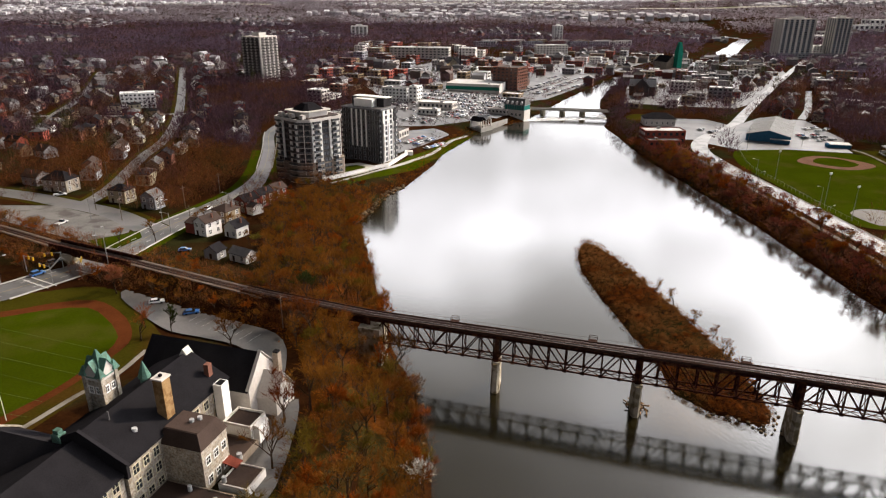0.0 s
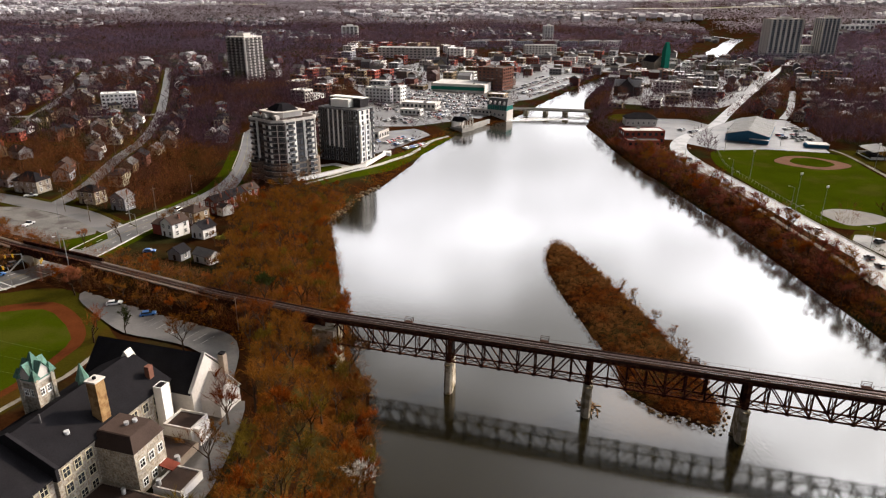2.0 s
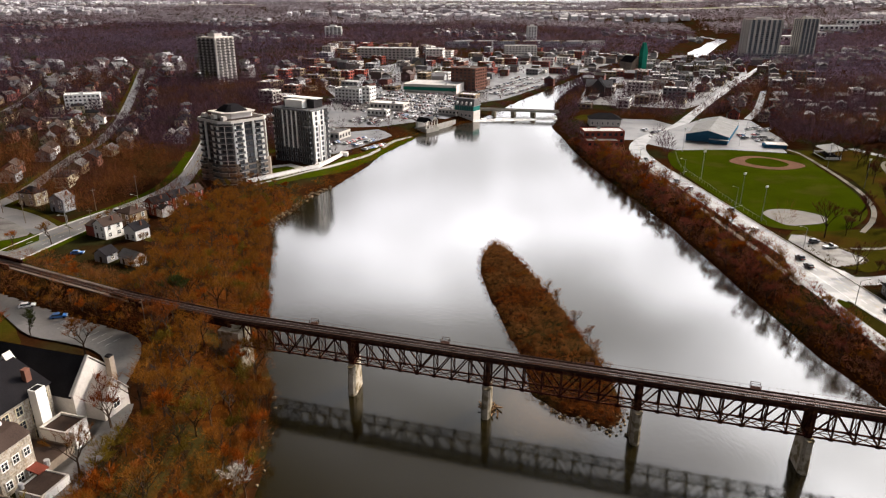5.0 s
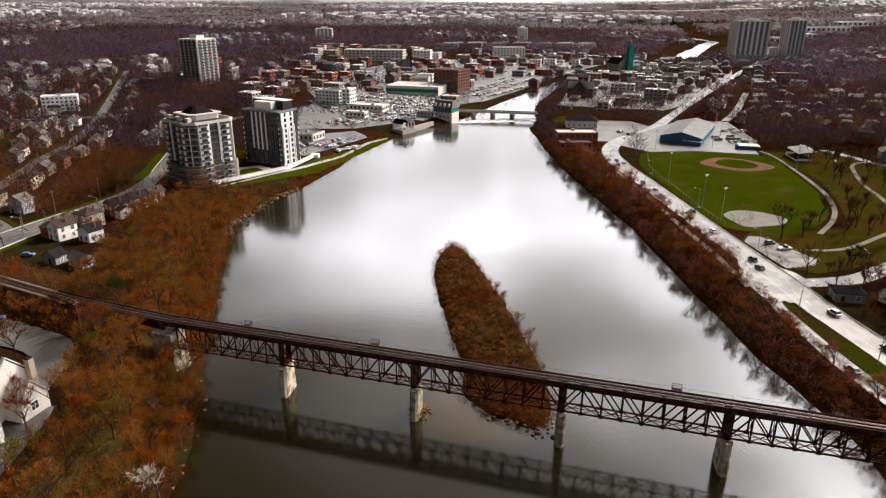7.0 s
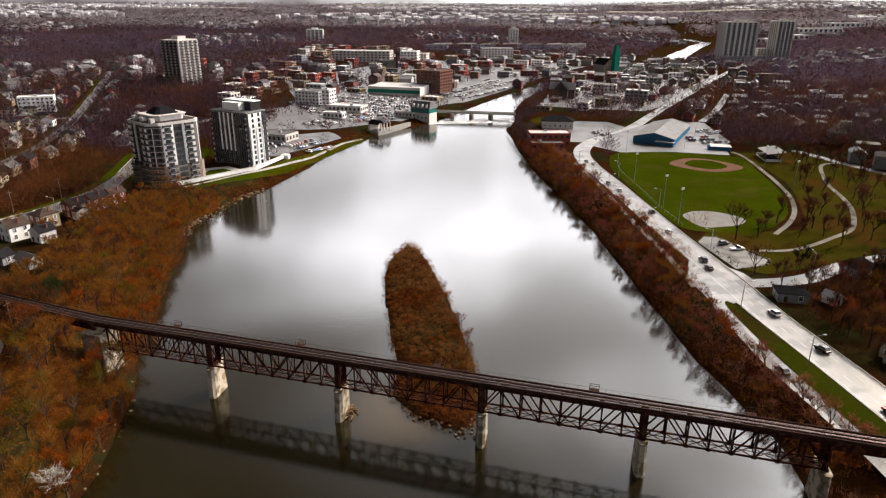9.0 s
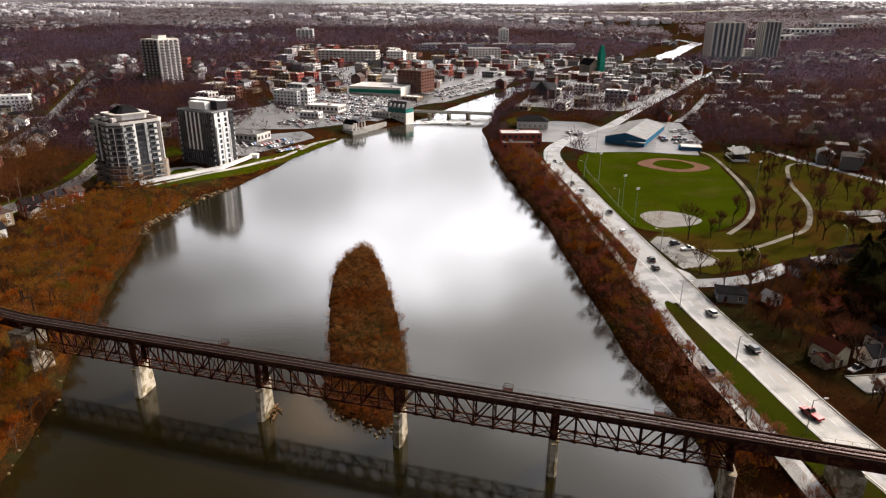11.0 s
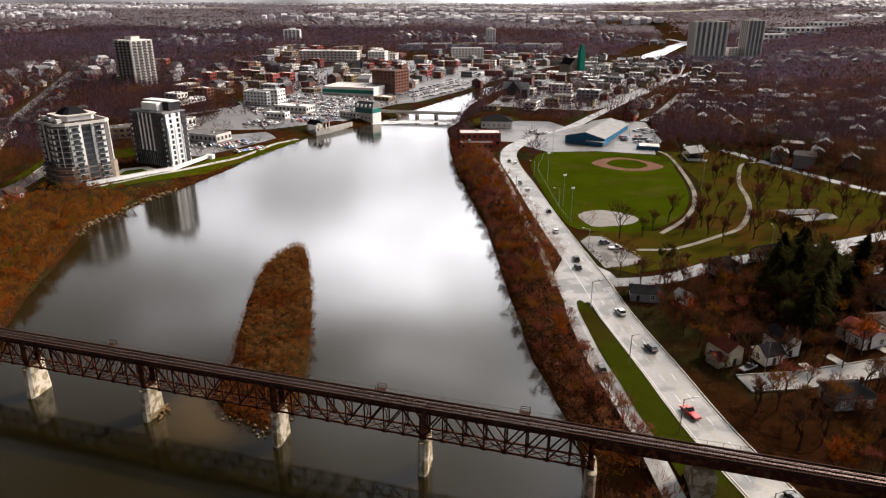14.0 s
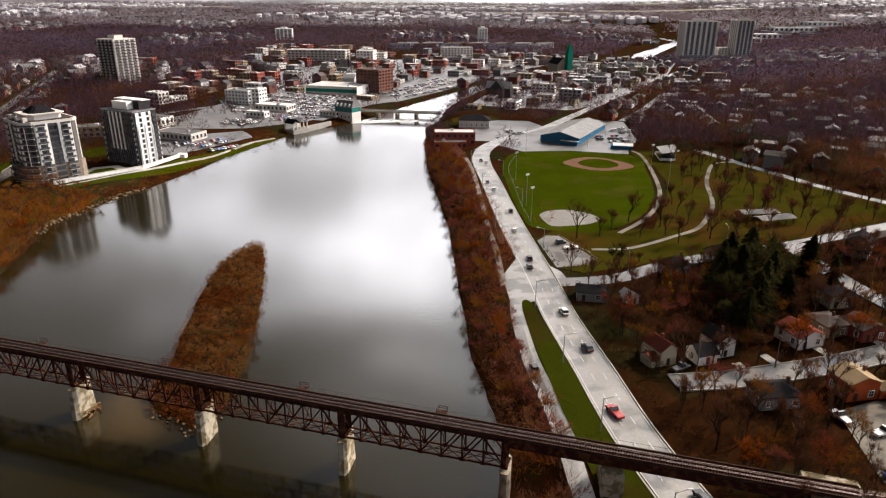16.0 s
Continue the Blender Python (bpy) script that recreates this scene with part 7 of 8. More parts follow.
def round_bm(r0, r1, z0, z1, n=6, x=0, y=0):
    return prism([(x + r0 * math.cos(k * 6.2832 / n), y + r0 * math.sin(k * 6.2832 / n)) for k in range(n)], z0, z1, [(x + r1 * math.cos(k * 6.2832 / n), y + r1 * math.sin(k * 6.2832 / n)) for k in range(n)])


SL = (from_bm("pole", round_bm(0.16, 0.10, -0.5, 9.0), POLE), from_bm("arm", beam((0, 0, 8.8), (2.4, 0, 9.5), 0.09), POLE), from_bm("lamp_head", box(2.2, 3.1, -0.18, 0.18, 9.4, 9.58), LAMPHEAD))
for x, y, a in ((168.3, 188, 0), (170.5, 152, 0), (173.5, 122, 0), (179, 92, 5), (179, 240, 180), (162.5, 268, 0), (178, 300, 180), (161, 330, 0), (175, 362, 180), (158.5, 392, 0), (-127, 222, 30), (-110, 246, 200), (-97, 280, 180), (-120, 262, 30), (-142, 190, 30), (-112, 200, 200), (-150, 262, 10), (262, 480, 0), (240, 440, 0), (205, 214, 90), (250, 238, 90)):
    e = tagged(new("street_lamp"), "tall galvanised street lamp beside the road", "street lamp", "street lamps")
    e.matrix_basis = pose(x, y, land1(x, y), 0, 0, a)
    for n, me in zip(("pole", "arm", "lamp_head"), SL):
        new(n, me).parent = e
YELLOWBOX = mat("yellow_signal_box", (0.45, 0.27, 0.02), rough=0.5, vary=0.1)
for x, y, a in ((-140.3, 201, -25), (-126.6, 192, 155), (-130.4, 205.2, 200), (-119.5, 196.5, 110)):
    e = tagged(new("traffic_light"), "traffic light on a pale mast arm at the crossing", "traffic light", "traffic lights")
    e.matrix_basis = pose(x, y, land1(x, y), 0, 0, a)
    part("pole", round_bm(0.14, 0.1, -0.4, 6.2), POLE, e)
    part("arm", beam((0, 0, 5.8), (5.0, 0, 6.2), 0.12), POLE, e)
    for u in (2.6, 4.8):
        part("signal_head", box(u - 0.2, u + 0.2, -0.22, 0.22, 5.0, 6.2), YELLOWBOX, e)
FL = (from_bm("pole", round_bm(0.15, 0.09, -0.5, 16), POLE), from_bm("lamp_bank", box(-0.9, 0.9, -0.2, 0.2, 15.2, 16.1), LAMPHEAD))
for x, y in ((181, 352), (180, 300), (179, 276), (196, 424), (262, 372), (258, 330)):
    e = tagged(new("floodlight"), "tall pale floodlight pole at the ball field", "floodlight", "field floodlights")
    e.matrix_basis = pose(x, y, land1(x, y), 0, 0, 30)
    for n, me in zip(("pole", "lamp_bank"), FL):
        new(n, me).parent = e
UP = (from_bm("pole", round_bm(0.17, 0.12, -0.5, 10.5), WOODPOLE), from_bm("crossarm", box(-1.1, 1.1, -0.08, 0.08, 9.4, 9.6), WOODPOLE))
UPOLES = [(-137, 262), (-119, 285), (-112, 312), (-155, 276), (-46, 164), (-104, 252), (204, 146), (226, 149), (246, 158), (268, 168), (283, 200), (281, 224), (222, 133), (-176, 330), (-186, 390), (-196, 450)]
for x, y in UPOLES:
    e = tagged(new("utility_pole"), "grey wooden utility pole with crossarm", "utility pole", "utility poles")
    e.matrix_basis = pose(x, y, land1(x, y), 0, 0, random.uniform(0, 90))
    for n, me in zip(("pole", "crossarm"), UP):
        new(n, me).parent = e

# ---- walls, fences, stones ----
wl_ = tagged(new("retaining_wall"), "long white riverside retaining wall below the towers", "wall", kind="structure")
for a, b in (((-66, 340), (-34, 377)), ((-34, 377), (-24, 412))):
    za, zb = land1(*a), land1(*b)
    part("wall", beam((*a, za + 0.4), (*b, zb + 0.4), 0.7, 3.2), WHITE, wl_)
    part("coping", beam((*a, za + 2.1), (*b, zb + 2.1), 1.0, 0.2), PRECAST, wl_)
part("wall", box(-26.5, -21.5, 409, 414, 3, 6.6), WHITE, wl_)
drape("garden", [(-64, 356), (-52, 352), (-44, 362), (-42, 376), (-52, 384), (-64, 378)], CONCRETE, "paved circular garden court between the towers", "garden", lift=0.3)
drape("lawn", [(-60, 359), (-53, 356), (-48, 362), (-47, 373), (-53, 378), (-60, 373)], GRASS, "round green courtyard lawn", "grass", lift=0.36)
drape("lawn", [(-98, 412), (-78, 404), (-66, 420), (-84, 436)], GRASS, "small green lawn behind the towers", "grass", lift=0.25)


ROCK = mat("tan_weathered_rock", (0.15, 0.112, 0.072), rough=0.95, vary=0.35, scale=0.8, fine=4.0)


def rock_mesh(seed):
    r = random.Random(seed)
    bm = bmesh.new()
    bmesh.ops.create_icosphere(bm, subdivisions=1, radius=0.5)
    for v in bm.verts:
        v.co = Vector((v.co.x * 1.2, v.co.y, v.co.z * 0.75)) * r.uniform(0.75, 1.2)
    return from_bm("boulder", bm, ROCK)


ROCKS = [rock_mesh(i) for i in range(5)]


def boulder(x, y, s, z=None, label="pale grey limestone boulder"):
    o = tagged(new("boulder", random.choice(ROCKS)), label, "boulder", "boulders")
    o.matrix_basis = Matrix.Translation((x, y, (land1(x, y) if z is None else z) + 0.2 * s)) @ Matrix.Rotation(random.uniform(0, 6.28), 4, "Z") @ Matrix.Diagonal((s, s, s, 1))


edge = rounded([(188, 257), (193, 244), (197.5, 231), (193, 224.5), (184, 221.5)], 1.7)
for x, y in edge:
    boulder(x + random.uniform(-0.3, 0.3), y + random.uniform(-0.3, 0.3), random.uniform(0.9, 1.5), label="pale boulder edging the small parking lot")
for x, y in scatter(900, -46, -20, 276, 352, lambda x, y: (shore(x, y) > -0.8) & (shore(x, y) < 3.2), 1.0)[:130]:
    boulder(x, y, random.uniform(0.7, 1.7), label="pale riprap boulder on the river bank")
for x, y in scatter(260, 56, 86, 130, 140, lambda x, y: np.abs(np.minimum(np.minimum(x - np.interp(y, ISLE_Y, ISLE_L), np.interp(y, ISLE_Y, ISLE_R) - x), y - 133)) < 2.2, 1.1)[:40]:
    boulder(x, y, random.uniform(0.5, 1.1), 0.0, "pale stone at the island's shallow tip")
for x, y in scatter(300, -12, 0, 100, 175, lambda x, y: np.abs(shore(x, y)) < 1.5, 2.0)[:10]:
    boulder(x, y, random.uniform(0.5, 1.2), label="pale stone on the wooded river bank")
fn = tagged(new("fence"), "low chain-link fence along the ball field", "fence")
fp = from_bm("post", box(-0.05, 0.05, -0.05, 0.05, -0.3, 1.8), POLE)
fl_ = rounded([(178.5, 270), (177.5, 300), (178.5, 340), (180, 380), (190, 420)], 4.0)
for (x0, y0), (x1, y1) in zip(fl_[:-1], fl_[1:]):
    p = part("post", fp, None, fn)
    p.location = (x0, y0, land1(x0, y0))
    part("rail", beam((x0, y0, land1(x0, y0) + 1.75), (x1, y1, land1(x1, y1) + 1.75), 0.06), POLE, fn)
# railway crossing over the road on the left, and ballast track
BALLAST = mat("dark_track_ballast", (0.12, 0.095, 0.08), rough=0.95, vary=0.3, scale=0.5, fine=4.0, per="")
for nm, line in (("track_bed", RAIL[:6]), ("track_bed", RAIL[8:])):
    tb = tagged(new("railway_track"), "single railway track on dark ballast", "railway track", kind="structure")
    sweep("ballast", line, 0, 4.6, 15.3, 15.75, BALLAST, tb)
    for off in (-0.75, 0.75):
        sweep("rail", line, off, 0.13, 15.9, 16.05, RAILSTEEL, tb)
    ties("sleeper_row", line, 15.9, 0.62, 1.3, tb)
ub = tagged(new("rail_overpass"), "dark steel railway overpass above the road", "bridge")
for off in (-2.4, 2.4):
    sweep("plate_girder", [(-138, 215.6), (-102, 199)], off, 0.5, 14.0, 16.9, STEEL, ub, "dark riveted side girder")
sweep("deck", [(-138, 215.6), (-102, 199)], 0, 4.4, 14.4, 15.2, STEEL, ub)
for x, y in ((-131, 212.5), (-111, 203)):
    part("abutment", prism([(x - 2, y - 4), (x + 2, y - 4), (x + 2, y + 4), (x - 2, y + 4)], 5, 14.4), PIERSTONE, ub)
# driftwood heap at a pier, white goal, flagpole
DRIFT = mat("weathered_driftwood", (0.17, 0.10, 0.05), rough=0.9, vary=0.4)
db = tagged(new("driftwood_heap"), "heap of brown driftwood caught on a bridge pier", "driftwood")
for k in range(34):
    a = Vector((48.5 + random.uniform(-1.6, 2.2), 141 + random.uniform(-2.5, 3.5), random.uniform(0, 0.9)))
    part("log", beam(a, a + Vector((random.uniform(-1.4, 1.4), random.uniform(-1.6, 1.6), random.uniform(-0.4, 0.7))), random.uniform(0.12, 0.34)), DRIFT, db)
gp = tagged(new("goal_post"), "white football goal on the sports field", "goal")
for a, b in (((-121, 142), (-117, 147)),):
    z = land1(*a) + 0.2
    part("crossbar", beam((*a, z + 2.4), (*b, z + 2.4), 0.14), WHITE, gp)
    for q in (a, b):
        part("upright", beam((*q, z), (*q, z + 2.4), 0.14), WHITE, gp)
fg = thing("flagpole", -95, 118, 11, 0, "white flagpole beside the running track", "flagpole")
part("pole", round_bm(0.09, 0.05, -0.3, 9.5), WHITE, fg)

# ---- trees ----
def prism_segments(segs):
    v, f = [], []
    for p, q, r0, r1 in segs:
        d = (q - p).normalized()
        u = d.orthogonal().normalized()
        w = d.cross(u)
        b = len(v)
        for c, r in ((p, r0), (q, r1)):
            for k in range(3):
                a = k * 2.0944
                o = c + (u * math.cos(a) + w * math.sin(a)) * r
                v.append((o.x, o.y, o.z))
        for k in range(3):
            f.append((b + k, b + (k + 1) % 3, b + 3 + (k + 1) % 3, b + 3 + k))
    return v, f


def blades(items):
    """Thin leaf or twig triangles: (foot, tip, width)."""
    v, f = [], []
    for p, q, w in items:
        d = (q - p)
        n = d.cross(Vector((random.uniform(-1, 1), random.uniform(-1, 1), random.uniform(-1, 1)))).normalized() * w / 2
        b = len(v)
        v += [tuple(p - n), tuple(p + n), tuple(q)]
        f.append((b, b + 1, b + 2))
    return v, f


def bare_tree(seed, height, spread, leafy=0.0, twigs=7):
    """Skeleton of a bare broad-leaved tree: limbs, and the twigs or leaves of its crown."""
    r = random.Random(seed)
    segs, tips = [], []

    def grow(p, d, length, rad, depth):
        bend = Vector((r.uniform(-1, 1), r.uniform(-1, 1), r.uniform(-0.2, 0.6))) * 0.22
        q = p + (d + bend * 0.5).normalized() * length
        if depth <= 3:
            segs.append((p, q, rad, rad * 0.62))
        else:
            tips.append((p, q))
            return
        for k in range(3 if depth else 4):
            a = r.uniform(0, 6.283)
            out = Vector((math.cos(a) * spread, math.sin(a) * spread, r.uniform(0.15, 0.75)))
            nd = (d * 0.75 + out).normalized()
            start = p.lerp(q, r.uniform(0.55, 1.0))
            grow(start, nd, length * r.uniform(0.58, 0.82), rad * 0.5, depth + 1)

    grow(Vector((0, 0, -0.4)), Vector((0, 0, 1)), height * 0.36, height * 0.016 + 0.06, 0)
    items = []
    for p, q in tips:
        for k in range(twigs):
            s = p.lerp(q, r.uniform(0, 1))
            e = s + (q - p).normalized() * r.uniform(0.4, 1.1) + Vector((r.uniform(-1, 1), r.uniform(-1, 1), r.uniform(-0.6, 0.9))) * (0.75 if leafy else 0.65)
            items.append((s, e, r.uniform(0.06, 0.14) if leafy else r.uniform(0.035, 0.08)))
    return segs, items


def tree_kind(name, seed, height, spread, leafy, crown_mat, twigs=6):
    segs, items = bare_tree(seed, height, spread, leafy, twigs)
    v, f = prism_segments(segs)
    t = mesh_np("trunk", v, f, BARK)
    v, f = blades(items)
    c = mesh_np("crown", v, f, crown_mat)
    return t, c


TREE_KINDS = {
    "bare": [tree_kind("tree", 10 + i, 11 + i % 3 * 1.5, 0.62 + 0.1 * (i % 3), 0, TWIG, 9) for i in range(5)],
    "rust": [tree_kind("tree", 30 + i, 9.5 + i % 3 * 1.5, 0.62 + 0.1 * (i % 2), 1, RUST, 9) for i in range(4)],
    "bush": [tree_kind("bush", 50 + i, 4.2 + i % 2, 0.9, 1, STRAW, 7) for i in range(3)],
}


def conifer_mesh(seed, h, rad):
    r = random.Random(seed)
    items = []
    for k in range(1300):
        u = r.random() ** 0.75
        z = h * (0.08 + 0.92 * u)
        a = r.uniform(0, 6.283)
        lump = 0.75 + 0.25 * math.sin(a * 3 + seed) + 0.3 * math.sin(z * 1.7 + a * 2)
        reach = rad * (1 - u) ** 0.6 * r.uniform(0.35, 1.1) * max(lump, 0.3) + 0.25
        p = Vector((math.cos(a) * reach * 0.25, math.sin(a) * reach * 0.25, z + 0.3))
        q = Vector((math.cos(a + r.uniform(-0.2, 0.2)) * reach, math.sin(a) * reach, z - reach * 0.25))
        items.append((p, q + Vector((0, 0, r.uniform(-0.5, 0.7))), r.uniform(0.4, 0.85)))
    return items


def conifer_kind(seed, h, rad, material):
    v, f = blades(conifer_mesh(seed, h, rad))
    tv, tf = prism_segments([(Vector((0, 0, -0.4)), Vector((0, 0, h * 0.95)), 0.28, 0.05)])
    return mesh_np("trunk", tv, tf, BARK), mesh_np("crown", v, f, material)


OLIVE = mat("olive_autumn_leaves", (0.075, 0.050, 0.007), rough=0.9, vary=0.4, scale=0.2, fine=1.0, leaf=0.35)
PINE = mat("dark_green_pine", (0.026, 0.032, 0.009), rough=0.9, vary=0.4, scale=0.3, fine=1.5, leaf=0.3)
YELLOW = mat("golden_larch_needles", (0.30, 0.13, 0.015), rough=0.9, vary=0.3, scale=0.5, fine=2.0)
GREENISH = mat("yellow_green_willow", (0.20, 0.17, 0.03), rough=0.9, vary=0.3, scale=0.5, fine=2.0)
PALE = mat("pale_bare_branches", (0.42, 0.38, 0.33), rough=0.9, vary=0.2)
TREE_KINDS["conifer"] = [conifer_kind(70 + i, 13.5, 5.6, NEEDLE) for i in range(3)] + [tree_kind("tree", 74 + i, 13, 0.5, 1, NEEDLE, 15) for i in range(2)]
TREE_KINDS["olive"] = [tree_kind("tree", 100 + i, 10, 0.7, 1, OLIVE, 6) for i in range(2)]
TREE_KINDS["pine"] = [tree_kind("tree", 110 + i, 11, 0.6, 1, PINE, 9) for i in range(2)]
TREE_KINDS["dusky"] = [tree_kind("tree", 120 + i, 10.5 + i % 2, 0.6 + 0.1 * (i % 2), 0, DUSK, 8) for i in range(4)]
TREE_KINDS["garden"] = [tree_kind("tree", 130 + i, 10.5 + i, 0.55 + 0.1 * (i % 2), 0, DARKTWIG, 8) for i in range(4)]
TREE_KINDS["dome"] = [tree_kind("tree", 140, 10.5, 0.75, 0, DUSK, 28)]
TREE_KINDS["larch"] = [conifer_kind(80, 13, 3.4, YELLOW)]
TREE_KINDS["willow"] = [tree_kind("tree", 90, 8, 0.85, 1, GREENISH, 6)]
TREE_KINDS["pale"] = [tree_kind("tree", 95, 11, 0.8, 1, PALE, 4)]
TREE_LABEL = {
    "bare": "bare brown autumn tree with fine twigs", "rust": "autumn tree with rusty brown leaves", "bush": "low straw-brown bush with dry leaves",
    "conifer": "tall dark green conifer tree", "larch": "bright golden yellow larch tree", "dome": "round-crowned tree with dense red-brown twigs", "garden": "bare dark brown tree with fine twigs", "dusky": "bare dusky red-brown autumn tree", "olive": "thin autumn tree with olive leaves", "pine": "dark green pine among bare trees", "willow": "rounded yellow-green leafy tree", "pale": "bare tree with pale grey branches",
}


def plant(kind, x, y, scale=1.0, z=None, group=""):
    t, c = random.choice(TREE_KINDS[kind])
    name = "bush" if kind == "bush" else "tree"
    e = tagged(new(name), TREE_LABEL[kind], name, group)
    e.matrix_basis = Matrix.Translation((x, y, land1(x, y) if z is None else z)) @ Matrix.Rotation(random.uniform(0, 6.28), 4, "Z") @ Matrix.Diagonal((scale * random.uniform(0.9, 1.1), scale * random.uniform(0.9, 1.1), scale, 1))
    new("trunk", t).parent = e
    new("crown", c).parent = e
    return e


def stand(name, places, label):
    """Trees that stand too close to be told apart, joined: (kind, x, y, scale)."""
    data = {}
    for kind, lst in TREE_KINDS.items():
        data[kind] = []
        for pair in lst:
            arr = []
            for me in pair:
                co = np.empty(len(me.vertices) * 3)
                me.vertices.foreach_get("co", co)
                arr.append((co.reshape(-1, 3), [tuple(p.vertices) for p in me.polygons], me.materials[0]))
            data[kind].append(arr)
    bags = {}
    for kind, x, y, sc in places:
        a, c, sn = random.choice(data[kind]), *(lambda t: (math.cos(t), math.sin(t)))(random.uniform(0, 6.28))
        z = land1(x, y)
        for co, faces, material in a:
            bag = bags.setdefault(material.name, [[], [], 0, material])
            q = np.stack([(co[:, 0] * c - co[:, 1] * sn) * sc + x, (co[:, 0] * sn + co[:, 1] * c) * sc + y, co[:, 2] * sc + z], 1)
            bag[0].append(q)
            bag[1].extend(tuple(i + bag[2] for i in f) for f in faces)
            bag[2] += len(co)
    for vs, fs, _, material in bags.values():
        tagged(new(name, mesh_np(name, np.concatenate(vs), fs, material)), label, "trees", kind="stuff")


WOOD = [(-8, 60), (-5, 112), (-12, 150), (-20, 180), (-27, 213), (-36, 254), (-44, 292), (-38, 310), (-38, 330), (-62, 334), (-85, 312), (-78, 275), (-72, 240), (-66, 215), (-60, 190), (-48, 175), (-44, 160), (-38, 148), (-31, 128), (-29, 110), (-32, 90), (-36, 60)]
crowd = []


def tree_or_crowd(kind, x, y, sc, own, group):
    if own:
        plant(kind, x, y, sc, group=group)
    else:
        crowd.append((kind, x, y, sc))


drape("leaf_litter", WOOD, LITTER, "orange leaf litter on the wooded bank", "leaf litter", lift=0.05, cut=4.0)
del BARE_PATCHES[-1:]
for x, y in scatter(5200, -90, -2, 60, 335, lambda x, y: inside(x, y, WOOD) & free(x, y, 1.0), 4.3):
    k = random.random()
    kind = "rust" if k < 0.12 else "olive" if k < (0.36 if y < 160 else 0.24) else "bare" if k < 0.95 else "pine" if y < 190 else "bare"
    tree_or_crowd(kind, x, y, random.uniform(0.75, 1.25) * (0.65 if y > 290 else 0.85 if y > 200 else 1), 100 < y < 190 and random.random() < 0.4, "river bank woods")
for x, y in scatter(1600, -60, 4, 60, 292, lambda x, y: (shore(x, y) > 0.6) & (shore(x, y) < 7) & (x < 10), 3.6):
    k = random.random()
    tree_or_crowd("bare" if k < 0.6 else "olive" if k < 0.75 else "rust", x, y, random.uniform(0.6, 1.0), False, "")
for x, y in scatter(1500, -240, 5, 160, 300, lambda x, y: (to_line(x, y, RAIL[:7]) < 14) & (to_line(x, y, RAIL[:7]) > 5.0) & (x < -40) & free(x, y, 2.0), 4.0):
    tree_or_crowd("rust" if random.random() < 0.5 else "bare", x, y, random.uniform(0.4, 0.75), False, "")
for x, y in scatter(1800, 128, 168, 62, 450, lambda x, y: (shore(x, y) < np.where(y > 205, 17, 11)) & (x > 130) & free(x, y, 0.4), 3.3):
    k = random.random()
    tree_or_crowd("rust" if k < 0.15 else "bare" if k < 0.4 else "dusky" if k < 0.88 else "bush", x, y, random.uniform(0.7, 1.1), y < 160, "river bank trees")


def isle_in(x, y, m=1.0):
    return np.minimum(np.minimum(x - np.interp(y, ISLE_Y, ISLE_L), np.interp(y, ISLE_Y, ISLE_R) - x), np.minimum(y - 134, 264 - y)) > m


for x, y in scatter(1500, 50, 85, 134, 264, lambda x, y: isle_in(x, y, 1.0), 2.5):
    tree_or_crowd("bush", x, y, random.uniform(0.35, 0.62) * (1.0 if y < 250 else 0.7), y < 175, "island bushes")
for x, y in ((80, 166), (81, 176), (79, 186), (78, 160), (76, 198), (73, 208), (79, 153), (70, 190), (66, 216)):
    plant("bare", x, y, random.uniform(0.55, 0.8), group="island trees")
plant("pale", -4.5, 109.5, 1.25)
plant("pale", -4, 96, 0.9)
plant("willow", -72, 232, 0.95)
plant("dome", -103, 185.5, 1.2)
plant("pine", -76, 160.5, 0.85)
for x, y, sc in ((-56.5, 151, 1.15), (-35, 119, 1.35), (-82, 155, 0.95), (-45, 165, 0.95), (-34, 104, 1.1), (-124, 232, 0.8), (-112, 236, 0.9)):
    plant("bare", x, y, sc)
for x, y, sc in ((219, 168, 1.05), (224, 164, 1.2), (229, 170, 1.4), (234, 176, 1.45), (225, 178, 1.3), (239, 182, 1.5), (231, 186, 1.55), (244, 190, 1.4), (249, 198, 1.35), (236, 194, 1.5), (242, 203, 1.5), (230, 197, 1.35), (252, 207, 1.4), (246, 212, 1.3), (262, 202, 1.3), (237, 207, 1.3), (227, 188, 1.2), (243, 180, 1.1)):
    plant("conifer", x, y, sc, group="garden conifers")
plant("conifer", 201, 216, 0.9)
plant("conifer", 268, 197, 0.9)
plant("larch", 209.5, 189, 1.0)

# park trees and garden trees nearest to the road
for x, y in scatter(700, 186, 360, 236, 420, lambda x, y: inside(x, y, [(186, 258), (204, 264), (240, 285), (268, 330), (276, 420), (360, 420), (365, 268), (276, 246), (228, 236)]) & (to_line(x, y, BARE_LINES[12][0]) > 3) & (to_line(x, y, BARE_LINES[13][0]) > 3), 9.5):
    plant("garden", x, y, random.uniform(1.0, 1.4), group="park trees")
for x, y in scatter(5000, 176, 330, 62, 240, lambda x, y: free(x, y, 1.0) & (x > np.interp(y, (60, 210), (203, 184))), 4.4):
    k = random.random()
    tree_or_crowd("bare" if k < 0.2 else "garden" if k < 0.9 else "dusky" if k < 0.98 else "rust", x, y, random.uniform(0.6, 1.15), k < 0.09, "garden trees")


